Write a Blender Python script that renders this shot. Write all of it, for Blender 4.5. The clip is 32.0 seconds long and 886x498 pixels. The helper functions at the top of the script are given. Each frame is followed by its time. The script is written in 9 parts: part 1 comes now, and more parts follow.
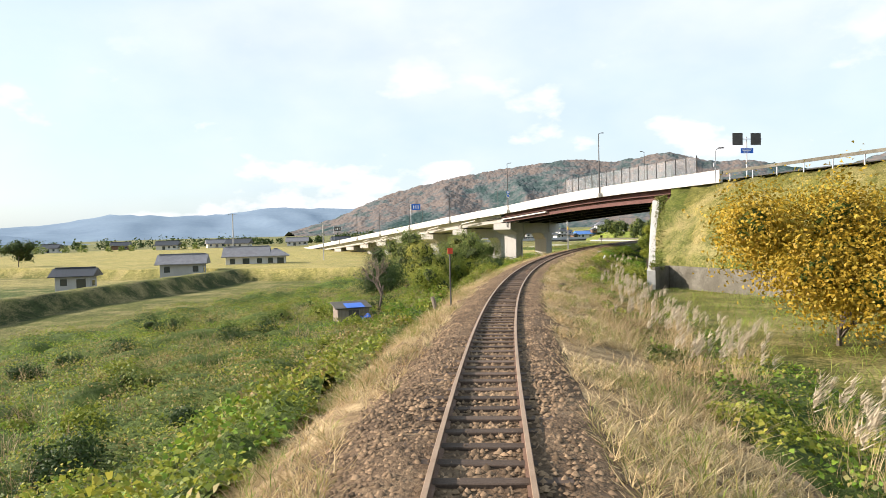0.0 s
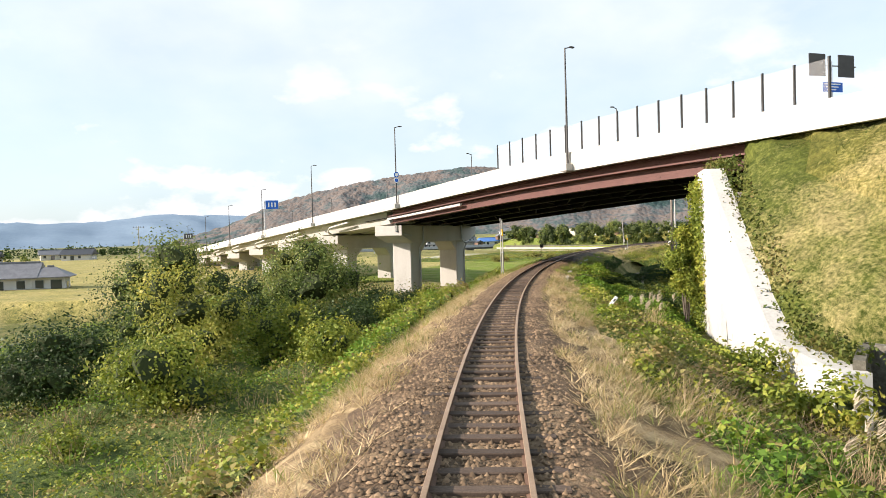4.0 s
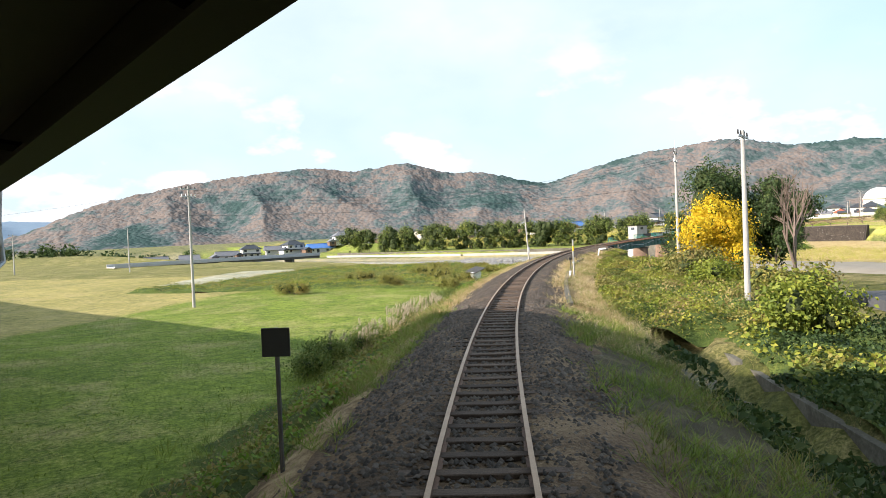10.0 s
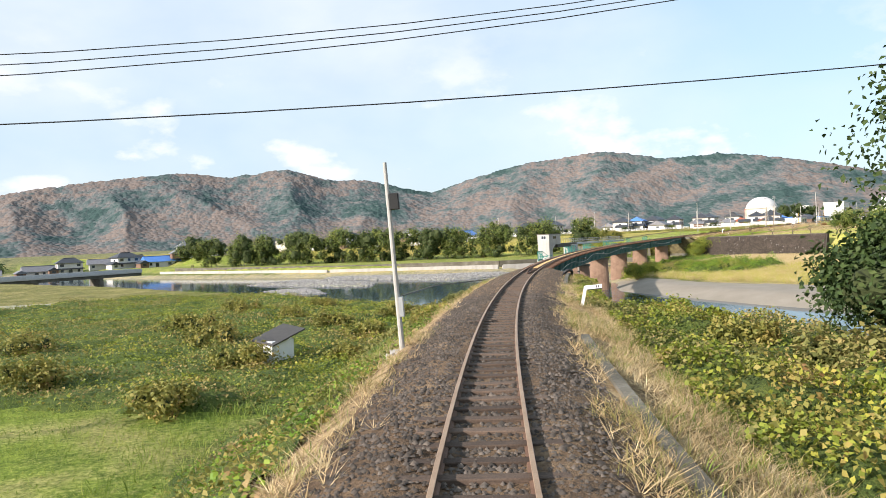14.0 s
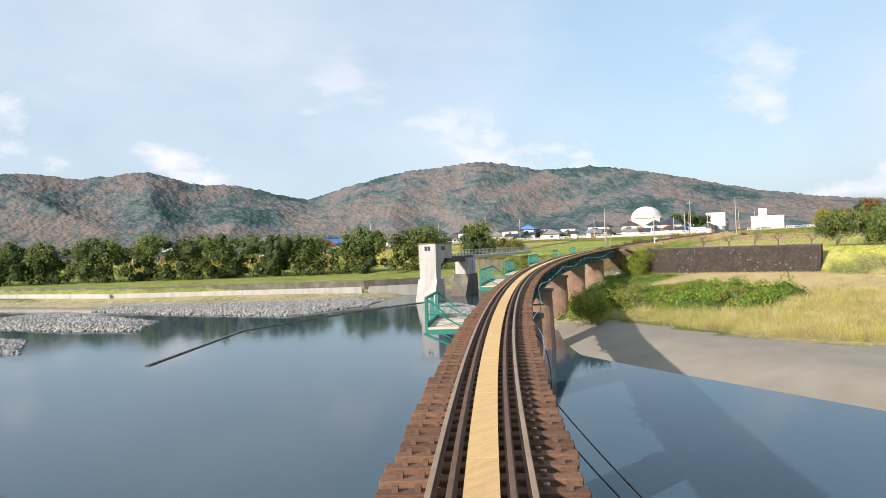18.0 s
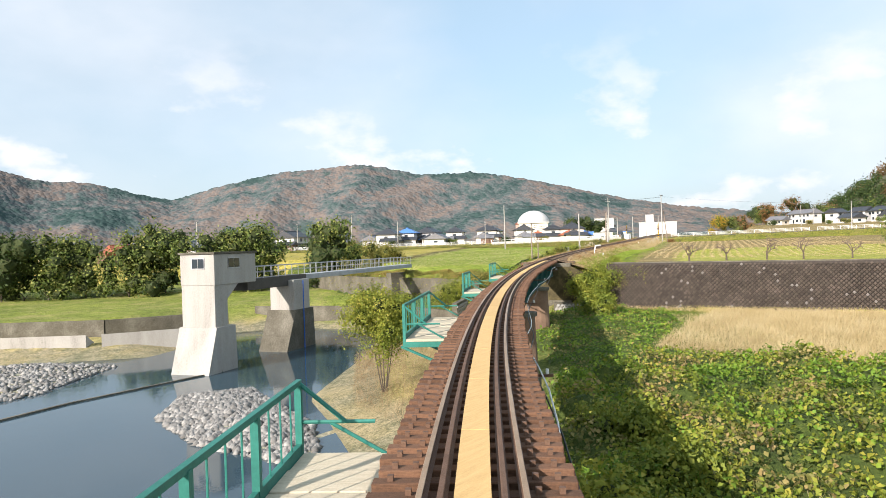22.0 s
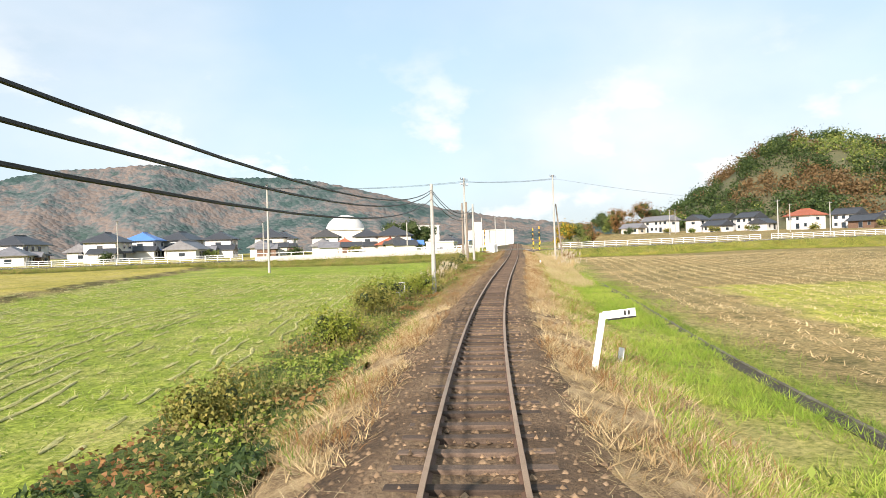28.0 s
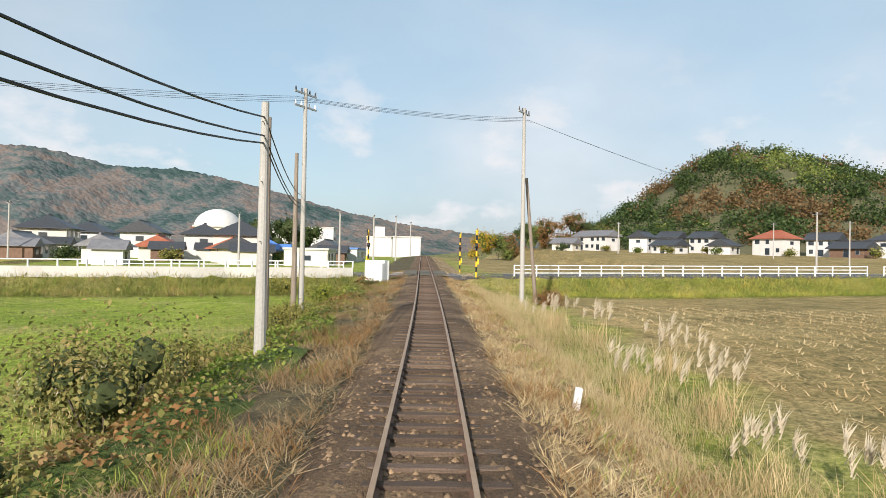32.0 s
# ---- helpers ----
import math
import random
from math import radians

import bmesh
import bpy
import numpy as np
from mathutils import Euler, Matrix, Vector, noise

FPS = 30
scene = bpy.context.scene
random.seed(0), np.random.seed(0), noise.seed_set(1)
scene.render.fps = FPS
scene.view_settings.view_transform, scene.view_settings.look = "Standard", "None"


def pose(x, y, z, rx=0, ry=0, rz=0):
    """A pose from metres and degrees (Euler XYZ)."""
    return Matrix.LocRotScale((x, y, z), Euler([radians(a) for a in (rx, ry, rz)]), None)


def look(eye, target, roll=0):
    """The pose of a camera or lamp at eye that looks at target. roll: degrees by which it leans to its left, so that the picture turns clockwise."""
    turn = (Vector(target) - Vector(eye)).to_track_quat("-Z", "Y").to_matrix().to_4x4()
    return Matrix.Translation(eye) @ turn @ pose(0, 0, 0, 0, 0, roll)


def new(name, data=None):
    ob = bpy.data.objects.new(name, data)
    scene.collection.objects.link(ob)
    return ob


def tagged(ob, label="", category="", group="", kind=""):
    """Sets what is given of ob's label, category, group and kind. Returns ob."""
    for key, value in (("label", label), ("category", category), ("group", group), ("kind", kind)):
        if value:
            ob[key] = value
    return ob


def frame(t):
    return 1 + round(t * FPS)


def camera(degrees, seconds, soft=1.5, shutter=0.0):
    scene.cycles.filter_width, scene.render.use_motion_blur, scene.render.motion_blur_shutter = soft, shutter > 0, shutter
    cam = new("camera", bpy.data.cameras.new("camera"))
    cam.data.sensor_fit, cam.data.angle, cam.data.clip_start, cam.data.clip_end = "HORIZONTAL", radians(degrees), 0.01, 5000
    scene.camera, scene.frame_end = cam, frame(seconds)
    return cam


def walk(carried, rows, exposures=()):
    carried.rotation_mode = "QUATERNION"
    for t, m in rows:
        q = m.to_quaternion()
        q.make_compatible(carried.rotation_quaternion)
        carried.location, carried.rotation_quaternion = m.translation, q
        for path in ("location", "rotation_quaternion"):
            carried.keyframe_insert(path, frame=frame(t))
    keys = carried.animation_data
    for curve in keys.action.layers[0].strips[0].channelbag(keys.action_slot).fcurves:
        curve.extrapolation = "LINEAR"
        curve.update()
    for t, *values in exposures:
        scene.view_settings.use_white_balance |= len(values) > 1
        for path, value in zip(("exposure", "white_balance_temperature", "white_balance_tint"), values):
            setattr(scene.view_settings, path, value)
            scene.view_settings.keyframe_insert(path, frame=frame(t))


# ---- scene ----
cam = camera(66.28, 32.0, soft=0.75)
PATH = [
    (0.0, 0.14, -0.01, 2.64, 88.55, 1.42, -0.54),
    (0.5, 0.56, 5.77, 2.63, 88.64, 1.26, -1.67),
    (1.0, 1.08, 11.57, 2.61, 88.72, 1.29, -2.62),
    (1.5, 1.68, 17.36, 2.60, 88.81, 1.32, -3.61),
    (2.0, 2.38, 23.17, 2.58, 88.85, 1.41, -4.65),
    (2.5, 3.18, 28.97, 2.57, 88.88, 1.47, -5.62),
    (3.0, 4.10, 34.77, 2.56, 88.88, 1.46, -6.73),
    (3.5, 5.13, 40.57, 2.55, 88.88, 1.59, -7.81),
    (4.0, 6.28, 46.37, 2.54, 88.94, 1.64, -8.90),
    (4.5, 7.54, 52.15, 2.53, 89.03, 1.67, -9.99),
    (5.0, 8.92, 57.93, 2.53, 89.13, 1.69, -11.10),
    (5.5, 10.42, 63.69, 2.52, 89.20, 1.73, -12.21),
    (6.0, 12.04, 69.44, 2.52, 89.24, 1.73, -13.32),
    (6.5, 13.77, 75.18, 2.51, 89.28, 1.85, -14.34),
    (7.0, 15.63, 80.89, 2.51, 89.10, 1.97, -15.44),
    (7.5, 17.59, 86.59, 2.51, 88.99, 2.30, -16.53),
    (8.0, 19.67, 92.26, 2.51, 88.98, 2.40, -17.59),
    (8.5, 21.86, 97.93, 2.51, 88.99, 2.40, -18.69),
    (9.0, 24.18, 103.61, 2.51, 88.92, 2.44, -19.80),
    (9.5, 26.61, 109.29, 2.52, 88.89, 2.45, -20.89),
    (10.0, 29.17, 114.97, 2.52, 88.85, 2.44, -22.05),
    (10.5, 31.87, 120.66, 2.52, 88.86, 2.32, -23.23),
    (11.0, 34.70, 126.33, 2.53, 88.97, 2.30, -24.39),
    (11.5, 37.68, 131.98, 2.54, 89.02, 2.12, -25.58),
    (12.0, 40.81, 137.62, 2.54, 89.07, 2.14, -26.80),
    (12.5, 44.08, 143.23, 2.55, 89.12, 2.21, -28.06),
    (13.0, 47.51, 148.82, 2.56, 89.19, 2.19, -29.30),
    (13.5, 51.10, 154.39, 2.57, 89.26, 2.39, -30.54),
    (14.0, 54.83, 159.93, 2.58, 89.25, 2.45, -31.70),
    (14.5, 58.70, 165.44, 2.59, 89.25, 2.39, -32.91),
    (15.0, 62.72, 170.92, 2.60, 89.29, 2.39, -34.14),
    (15.5, 66.89, 176.36, 2.61, 89.36, 2.45, -35.40),
    (16.0, 71.20, 181.76, 2.62, 89.44, 2.51, -36.67),
    (16.5, 75.66, 187.09, 2.64, 89.53, 2.50, -37.96),
    (17.0, 80.23, 192.34, 2.65, 89.61, 2.29, -39.26),
    (17.5, 84.93, 197.48, 2.67, 89.62, 2.24, -40.55),
    (18.0, 89.74, 202.53, 2.69, 89.62, 2.19, -41.84),
    (18.5, 94.68, 207.47, 2.72, 89.61, 2.46, -43.17),
    (19.0, 99.74, 212.31, 2.74, 89.65, 2.44, -44.48),
    (19.5, 104.90, 217.05, 2.77, 89.66, 2.16, -45.71),
    (20.0, 110.16, 221.69, 2.80, 89.68, 1.80, -46.97),
    (20.5, 115.53, 226.23, 2.84, 89.69, 1.70, -48.25),
    (21.0, 121.02, 230.68, 2.87, 89.72, 1.91, -49.45),
    (21.5, 126.62, 235.04, 2.91, 89.73, 2.07, -50.73),
    (22.0, 132.34, 239.30, 2.95, 89.72, 1.78, -51.95),
    (22.5, 138.17, 243.46, 3.00, 89.76, 1.67, -53.15),
    (23.0, 144.11, 247.52, 3.04, 89.81, 1.95, -54.38),
    (23.5, 150.17, 251.46, 3.09, 89.82, 1.96, -55.64),
    (24.0, 156.35, 255.27, 3.15, 89.84, 1.87, -56.87),
    (24.5, 162.64, 258.95, 3.22, 89.85, 1.64, -58.20),
    (25.0, 169.06, 262.50, 3.29, 89.85, 1.34, -59.57),
    (25.5, 175.60, 265.92, 3.37, 89.87, 1.09, -60.91),
    (26.0, 182.26, 269.20, 3.45, 89.91, 1.00, -62.20),
    (26.5, 189.02, 272.35, 3.55, 89.96, 1.18, -63.48),
    (27.0, 195.89, 275.38, 3.65, 90.05, 1.71, -64.82),
    (27.5, 202.86, 278.27, 3.76, 90.03, 1.88, -66.03),
    (28.0, 209.93, 281.04, 3.88, 90.05, 1.68, -67.31),
    (28.5, 217.08, 283.66, 4.01, 90.12, 1.62, -68.73),
    (29.0, 224.29, 286.13, 4.14, 90.17, 1.90, -70.09),
    (29.5, 231.55, 288.47, 4.28, 90.19, 2.02, -71.38),
    (30.0, 238.86, 290.70, 4.43, 90.23, 1.32, -72.57),
    (30.5, 246.20, 292.85, 4.59, 90.40, 0.32, -73.73),
    (31.0, 253.57, 294.94, 4.74, 90.47, -0.20, -74.74),
    (31.5, 260.95, 297.01, 4.89, 90.55, -0.64, -75.32),
    (32.0, 268.35, 299.06, 5.04, 90.66, -1.20, -75.28),
]
walk(cam, [(t, pose(*p)) for t, *p in PATH],
     exposures=[(0, 0.91, 6650, 16), (6.0, 0.91, 6650, 16), (7.0, 1.08, 6600, 14), (7.6, 1.58, 6450, 10), (8.2, 1.98, 6350, 10), (9.2, 1.98, 6300, 10), (10.0, 0.99, 6400, 15), (10.6, 0.85, 6500, 14), (11.5, 0.89, 6600, 16), (14.5, 0.77, 6350, 16), (17.0, 0.57, 6300, 16), (20.0, 0.69, 6400, 14), (24.0, 0.74, 6500, 16), (27.0, 0.81, 6650, 16), (30.0, 0.69, 6550, 13), (32.0, 0.40, 6450, 13)])

# ---- world, sun, exposure ----
SUN_AZ, SUN_EL = radians(271), radians(24)
world = bpy.data.worlds.new("sky")
scene.world = world
world.use_nodes = True
wn, wl = world.node_tree.nodes, world.node_tree.links
wn.clear()
w_out, w_bg = wn.new("ShaderNodeOutputWorld"), wn.new("ShaderNodeBackground")
w_sky = wn.new("ShaderNodeTexSky")
w_sky.sky_type, w_sky.sun_disc = "NISHITA", False
w_sky.sun_elevation, w_sky.sun_rotation = SUN_EL, SUN_AZ
w_sky.air_density, w_sky.dust_density = 1.0, 2.0
w_tc, w_map = wn.new("ShaderNodeTexCoord"), wn.new("ShaderNodeMapping")
w_map.inputs["Scale"].default_value = (1.0, 1.0, 1.9)
w_n1, w_n2 = wn.new("ShaderNodeTexNoise"), wn.new("ShaderNodeTexNoise")
w_n1.inputs["Scale"].default_value, w_n1.inputs["Detail"].default_value, w_n1.inputs["Roughness"].default_value = 1.7, 8, 0.5
w_n2.inputs["Scale"].default_value, w_n2.inputs["Detail"].default_value = 5.0, 6
w_r1, w_r2 = wn.new("ShaderNodeValToRGB"), wn.new("ShaderNodeValToRGB")
w_r1.color_ramp.elements[0].position, w_r1.color_ramp.elements[1].position = 0.36, 0.7
w_r1.color_ramp.elements[0].color = (0.06, 0.06, 0.06, 1)
w_r1.color_ramp.elements[1].color = (0.7, 0.7, 0.7, 1)
w_r2.color_ramp.elements[0].position, w_r2.color_ramp.elements[1].position = 0.3, 0.75
w_r2.color_ramp.elements[0].color = (7.8, 9.0, 9.8, 1)
w_r2.color_ramp.elements[1].color = (11.0, 11.5, 11.8, 1)
w_mix = wn.new("ShaderNodeMixRGB")
wl.new(w_tc.outputs["Generated"], w_map.inputs["Vector"])
wl.new(w_map.outputs["Vector"], w_n1.inputs["Vector"])
wl.new(w_map.outputs["Vector"], w_n2.inputs["Vector"])
wl.new(w_n1.outputs["Fac"], w_r1.inputs["Fac"])
wl.new(w_n2.outputs["Fac"], w_r2.inputs["Fac"])
wl.new(w_r1.outputs["Color"], w_mix.inputs["Fac"])
w_add = wn.new("ShaderNodeMixRGB")
w_add.blend_type, w_add.inputs["Fac"].default_value = "ADD", 1.0
w_add.inputs["Color2"].default_value = (3.6, 5.2, 5.9, 1)
wl.new(w_sky.outputs["Color"], w_add.inputs["Color1"])
wl.new(w_add.outputs["Color"], w_mix.inputs["Color1"])
wl.new(w_r2.outputs["Color"], w_mix.inputs["Color2"])
# fair-weather cumulus low over the hills
w_n3, w_r3, w_r4 = wn.new("ShaderNodeTexNoise"), wn.new("ShaderNodeValToRGB"), wn.new("ShaderNodeValToRGB")
w_n3.inputs["Scale"].default_value, w_n3.inputs["Detail"].default_value, w_n3.inputs["Roughness"].default_value = 6.5, 9, 0.55
w_r3.color_ramp.elements[0].position, w_r3.color_ramp.elements[1].position = 0.56, 0.68
w_sep = wn.new("ShaderNodeSeparateXYZ")
w_r4.color_ramp.elements[0].position, w_r4.color_ramp.elements[0].color = 0.14, (1, 1, 1, 1)
w_r4.color_ramp.elements[1].position, w_r4.color_ramp.elements[1].color = 0.3, (0, 0, 0, 1)
w_mul, w_cum = wn.new("ShaderNodeMixRGB"), wn.new("ShaderNodeMixRGB")
w_mul.blend_type, w_mul.inputs["Fac"].default_value = "MULTIPLY", 1.0
w_cum.inputs["Color2"].default_value = (11.8, 12.0, 12.1, 1)
wl.new(w_map.outputs["Vector"], w_n3.inputs["Vector"])
wl.new(w_n3.outputs["Fac"], w_r3.inputs["Fac"])
wl.new(w_tc.outputs["Generated"], w_sep.inputs["Vector"])
wl.new(w_sep.outputs["Z"], w_r4.inputs["Fac"])
wl.new(w_r3.outputs["Color"], w_mul.inputs["Color1"])
wl.new(w_r4.outputs["Color"], w_mul.inputs["Color2"])
wl.new(w_mul.outputs["Color"], w_cum.inputs["Fac"])
wl.new(w_mix.outputs["Color"], w_cum.inputs["Color1"])
wl.new(w_cum.outputs["Color"], w_bg.inputs["Color"])
w_bg.inputs["Strength"].default_value = 0.056
wl.new(w_bg.outputs["Background"], w_out.inputs["Surface"])
sun = new("sun", bpy.data.lights.new("sun", "SUN"))
sun.data.energy, sun.data.angle, sun.data.color = 5.0, radians(0.6), (1.0, 0.925, 0.82)
sun.matrix_world = look((0, 0, 60), (-math.sin(SUN_AZ) * math.cos(SUN_EL), -math.cos(SUN_AZ) * math.cos(SUN_EL), 60 - math.sin(SUN_EL)))

# ---- materials ----
def ramp_node(nt, fac, stops):
    r = nt.nodes.new("ShaderNodeValToRGB")
    el = r.color_ramp.elements
    el[0].position, el[0].color = stops[0][0], (*stops[0][1], 1)
    el[1].position, el[1].color = stops[-1][0], (*stops[-1][1], 1)
    for pos, col in stops[1:-1]:
        e = el.new(pos)
        e.color = (*col, 1)
    nt.links.new(fac, r.inputs["Fac"])
    return r.outputs["Color"]


def tex_noise(nt, vec, scale, detail=6, rough=0.6):
    n = nt.nodes.new("ShaderNodeTexNoise")
    n.inputs["Scale"].default_value, n.inputs["Detail"].default_value, n.inputs["Roughness"].default_value = scale, detail, rough
    nt.links.new(vec, n.inputs["Vector"])
    return n.outputs["Fac"]


def mixed(nt, fac, a, b, kind="MIX"):
    m = nt.nodes.new("ShaderNodeMixRGB")
    m.blend_type = kind
    for sock, v in (("Fac", fac), ("Color1", a), ("Color2", b)):
        if isinstance(v, (int, float)):
            m.inputs[sock].default_value = v
        elif isinstance(v, tuple):
            m.inputs[sock].default_value = (*v, 1)
        else:
            nt.links.new(v, m.inputs[sock])
    return m.outputs["Color"]


def material(name, stops, scale=3.0, fine=40.0, rough=0.85, metal=0.0, bump=0.3, dist=0.02, vary=0.0, island=0.0, streak=None, spec=0.3):
    """Two scales of noise over a colour ramp; vary: spread of brightness from object to object; island: from piece to piece."""
    m = bpy.data.materials.new(name)
    m.use_nodes = True
    nt = m.node_tree
    b = nt.nodes["Principled BSDF"]
    tc = nt.nodes.new("ShaderNodeTexCoord")
    vec = tc.outputs["Object"]
    if streak:
        mp = nt.nodes.new("ShaderNodeMapping")
        mp.inputs["Scale"].default_value = streak
        nt.links.new(vec, mp.inputs["Vector"])
        vec = mp.outputs["Vector"]
    big, small = tex_noise(nt, vec, scale), tex_noise(nt, tc.outputs["Object"], fine, 4, 0.7)
    fac = mixed(nt, 0.42, big, small)
    col = ramp_node(nt, fac, stops)
    for amount, node, sock in ((vary, "ShaderNodeObjectInfo", "Random"), (island, "ShaderNodeNewGeometry", "Random Per Island")):
        if amount:
            r = nt.nodes.new(node).outputs[sock]
            lo, hi = 1 - amount, 1 + amount
            col = mixed(nt, 1.0, col, ramp_node(nt, r, [(0, (lo, lo, lo)), (1, (hi, hi, hi))]), "MULTIPLY")
    nt.links.new(col, b.inputs["Base Color"])
    b.inputs["Roughness"].default_value, b.inputs["Metallic"].default_value = rough, metal
    b.inputs["Specular IOR Level"].default_value = spec
    if bump:
        bp = nt.nodes.new("ShaderNodeBump")
        bp.inputs["Strength"].default_value, bp.inputs["Distance"].default_value = bump, dist
        nt.links.new(small, bp.inputs["Height"])
        nt.links.new(bp.outputs["Normal"], b.inputs["Normal"])
    return m


def plain(name, col, rough=0.5, metal=0.0, bump=0.1, spread=0.25, **kw):
    lo, hi = tuple(c * (1 - spread) for c in col), tuple(min(1, c * (1 + spread)) for c in col)
    return material(name, [(0.3, lo), (0.7, hi)], rough=rough, metal=metal, bump=bump, **kw)


def leafy(name, stops, rough=0.6):
    """Leaves and blades: a colour of its own for each piece, with some light let through."""
    m = bpy.data.materials.new(name)
    m.use_nodes = True
    nt = m.node_tree
    b = nt.nodes["Principled BSDF"]
    g = nt.nodes.new("ShaderNodeNewGeometry")
    tc = nt.nodes.new("ShaderNodeTexCoord")
    fac = mixed(nt, 0.5, g.outputs["Random Per Island"], ramp_node(nt, tex_noise(nt, tc.outputs["Object"], 0.35, 3), [(0.35, (0, 0, 0)), (0.65, (1, 1, 1))]))
    col = ramp_node(nt, fac, stops)
    nt.links.new(col, b.inputs["Base Color"])
    b.inputs["Roughness"].default_value = rough
    b.inputs["Specular IOR Level"].default_value = 0.25
    tr = nt.nodes.new("ShaderNodeBsdfTranslucent")
    nt.links.new(col, tr.inputs["Color"])
    mx = nt.nodes.new("ShaderNodeMixShader")
    mx.inputs["Fac"].default_value = 0.3
    nt.links.new(b.outputs["BSDF"], mx.inputs[1])
    nt.links.new(tr.outputs["BSDF"], mx.inputs[2])
    nt.links.new(mx.outputs["Shader"], nt.nodes["Material Output"].inputs["Surface"])
    return m


def zoned(name, fine=6.0, bump=0.6):
    """Ground: the plan's colour attribute broken up by noise at three scales."""
    m = bpy.data.materials.new(name)
    m.use_nodes = True
    nt = m.node_tree
    b = nt.nodes["Principled BSDF"]
    at = nt.nodes.new("ShaderNodeAttribute")
    at.attribute_name = "soil"
    tc = nt.nodes.new("ShaderNodeTexCoord")
    v = tc.outputs["Object"]
    col = mixed(nt, 1.0, at.outputs["Color"], ramp_node(nt, tex_noise(nt, v, 0.12, 5), [(0.3, (0.75, 0.8, 0.7)), (0.7, (1.25, 1.2, 1.1))]), "MULTIPLY")
    col = mixed(nt, 1.0, col, ramp_node(nt, tex_noise(nt, v, 1.3, 6, 0.7), [(0.3, (0.42, 0.5, 0.42)), (0.7, (1.35, 1.3, 1.3))]), "MULTIPLY")
    fn = tex_noise(nt, v, fine, 5, 0.75)
    col = mixed(nt, 1.0, col, ramp_node(nt, fn, [(0.3, (0.35, 0.4, 0.3)), (0.7, (1.4, 1.35, 1.3))]), "MULTIPLY")
    # withered patches
    dry = ramp_node(nt, mixed(nt, 0.35, tex_noise(nt, v, 0.22, 6, 0.65), fn), [(0.48, (0, 0, 0)), (0.62, (0.5, 0.5, 0.5))])
    col = mixed(nt, dry, col, mixed(nt, 1.0, (0.46, 0.36, 0.17), ramp_node(nt, fn, [(0.3, (0.6, 0.6, 0.6)), (0.7, (1.25, 1.25, 1.25))]), "MULTIPLY"))
    nt.links.new(col, b.inputs["Base Color"])
    b.inputs["Roughness"].default_value = 0.95
    b.inputs["Specular IOR Level"].default_value = 0.15
    bp = nt.nodes.new("ShaderNodeBump")
    bp.inputs["Strength"].default_value, bp.inputs["Distance"].default_value = bump, 0.15
    nt.links.new(fn, bp.inputs["Height"])
    nt.links.new(bp.outputs["Normal"], b.inputs["Normal"])
    return m


M_GROUND = zoned("ground_cover")
M_MUD = material("river_mud", [(0.3, (0.19, 0.165, 0.125)), (0.5, (0.235, 0.205, 0.16)), (0.7, (0.28, 0.25, 0.2))], 0.35, 30, 0.75, bump=0.15)
M_BALLAST = material("ballast", [(0.32, (0.026, 0.018, 0.011)), (0.5, (0.125, 0.08, 0.045)), (0.68, (0.3, 0.21, 0.12))], 0.5, 14, 0.95, bump=1.0, dist=0.05)
M_STONE = material("ballast_stone", [(0.3, (0.06, 0.038, 0.023)), (0.7, (0.32, 0.215, 0.125))], 2, 20, 0.9, island=0.55, bump=0.2)
M_STONEGREY = material("grey_ballast_stone", [(0.3, (0.035, 0.029, 0.023)), (0.7, (0.135, 0.11, 0.088))], 2, 20, 0.9, island=0.55, bump=0.2)
M_RAIL = material("rail_steel", [(0.3, (0.10, 0.055, 0.035)), (0.7, (0.20, 0.12, 0.08))], 3, 60, 0.7, 0.3)
M_RAILTOP = material("worn_rail_head", [(0.3, (0.26, 0.16, 0.09)), (0.7, (0.46, 0.32, 0.21))], 1.5, 40, 0.45, 0.4, bump=0.05)
M_SLEEPER = material("sleeper_wood", [(0.3, (0.03, 0.022, 0.017)), (0.7, (0.15, 0.105, 0.075))], 2, 30, 0.9, vary=0.4, streak=(2, 25, 25))
M_TIMBER = material("bridge_timber", [(0.3, (0.06, 0.032, 0.02)), (0.7, (0.2, 0.105, 0.06))], 2, 30, 0.9, vary=0.3, streak=(2, 20, 20))
M_PLANK = material("walk_plank", [(0.3, (0.48, 0.3, 0.12)), (0.7, (0.66, 0.45, 0.2))], 2, 30, 0.75, vary=0.08, streak=(1, 8, 8))
M_CONC = material("concrete", [(0.25, (0.24, 0.225, 0.195)), (0.45, (0.41, 0.39, 0.355)), (0.75, (0.52, 0.505, 0.47))], 0.35, 9, 0.9, bump=0.25, streak=(1, 1, 0.35))
M_CONCPALE = material("pale_concrete", [(0.25, (0.3, 0.285, 0.25)), (0.5, (0.47, 0.455, 0.42)), (0.75, (0.56, 0.55, 0.52))], 0.4, 9, 0.85, bump=0.15, streak=(1, 1, 0.3))
M_CONCGREY = material("stained_concrete", [(0.28, (0.16, 0.15, 0.13)), (0.45, (0.33, 0.315, 0.285)), (0.75, (0.47, 0.455, 0.42))], 0.45, 9, 0.9, bump=0.3, streak=(1.5, 1.5, 0.25))
M_CONCDARK = material("weathered_concrete", [(0.3, (0.05, 0.045, 0.033)), (0.5, (0.115, 0.105, 0.08)), (0.75, (0.24, 0.225, 0.185))], 0.5, 8, 0.95, bump=0.4)
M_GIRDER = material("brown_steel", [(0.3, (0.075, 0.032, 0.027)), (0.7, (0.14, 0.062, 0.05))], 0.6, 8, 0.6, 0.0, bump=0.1)
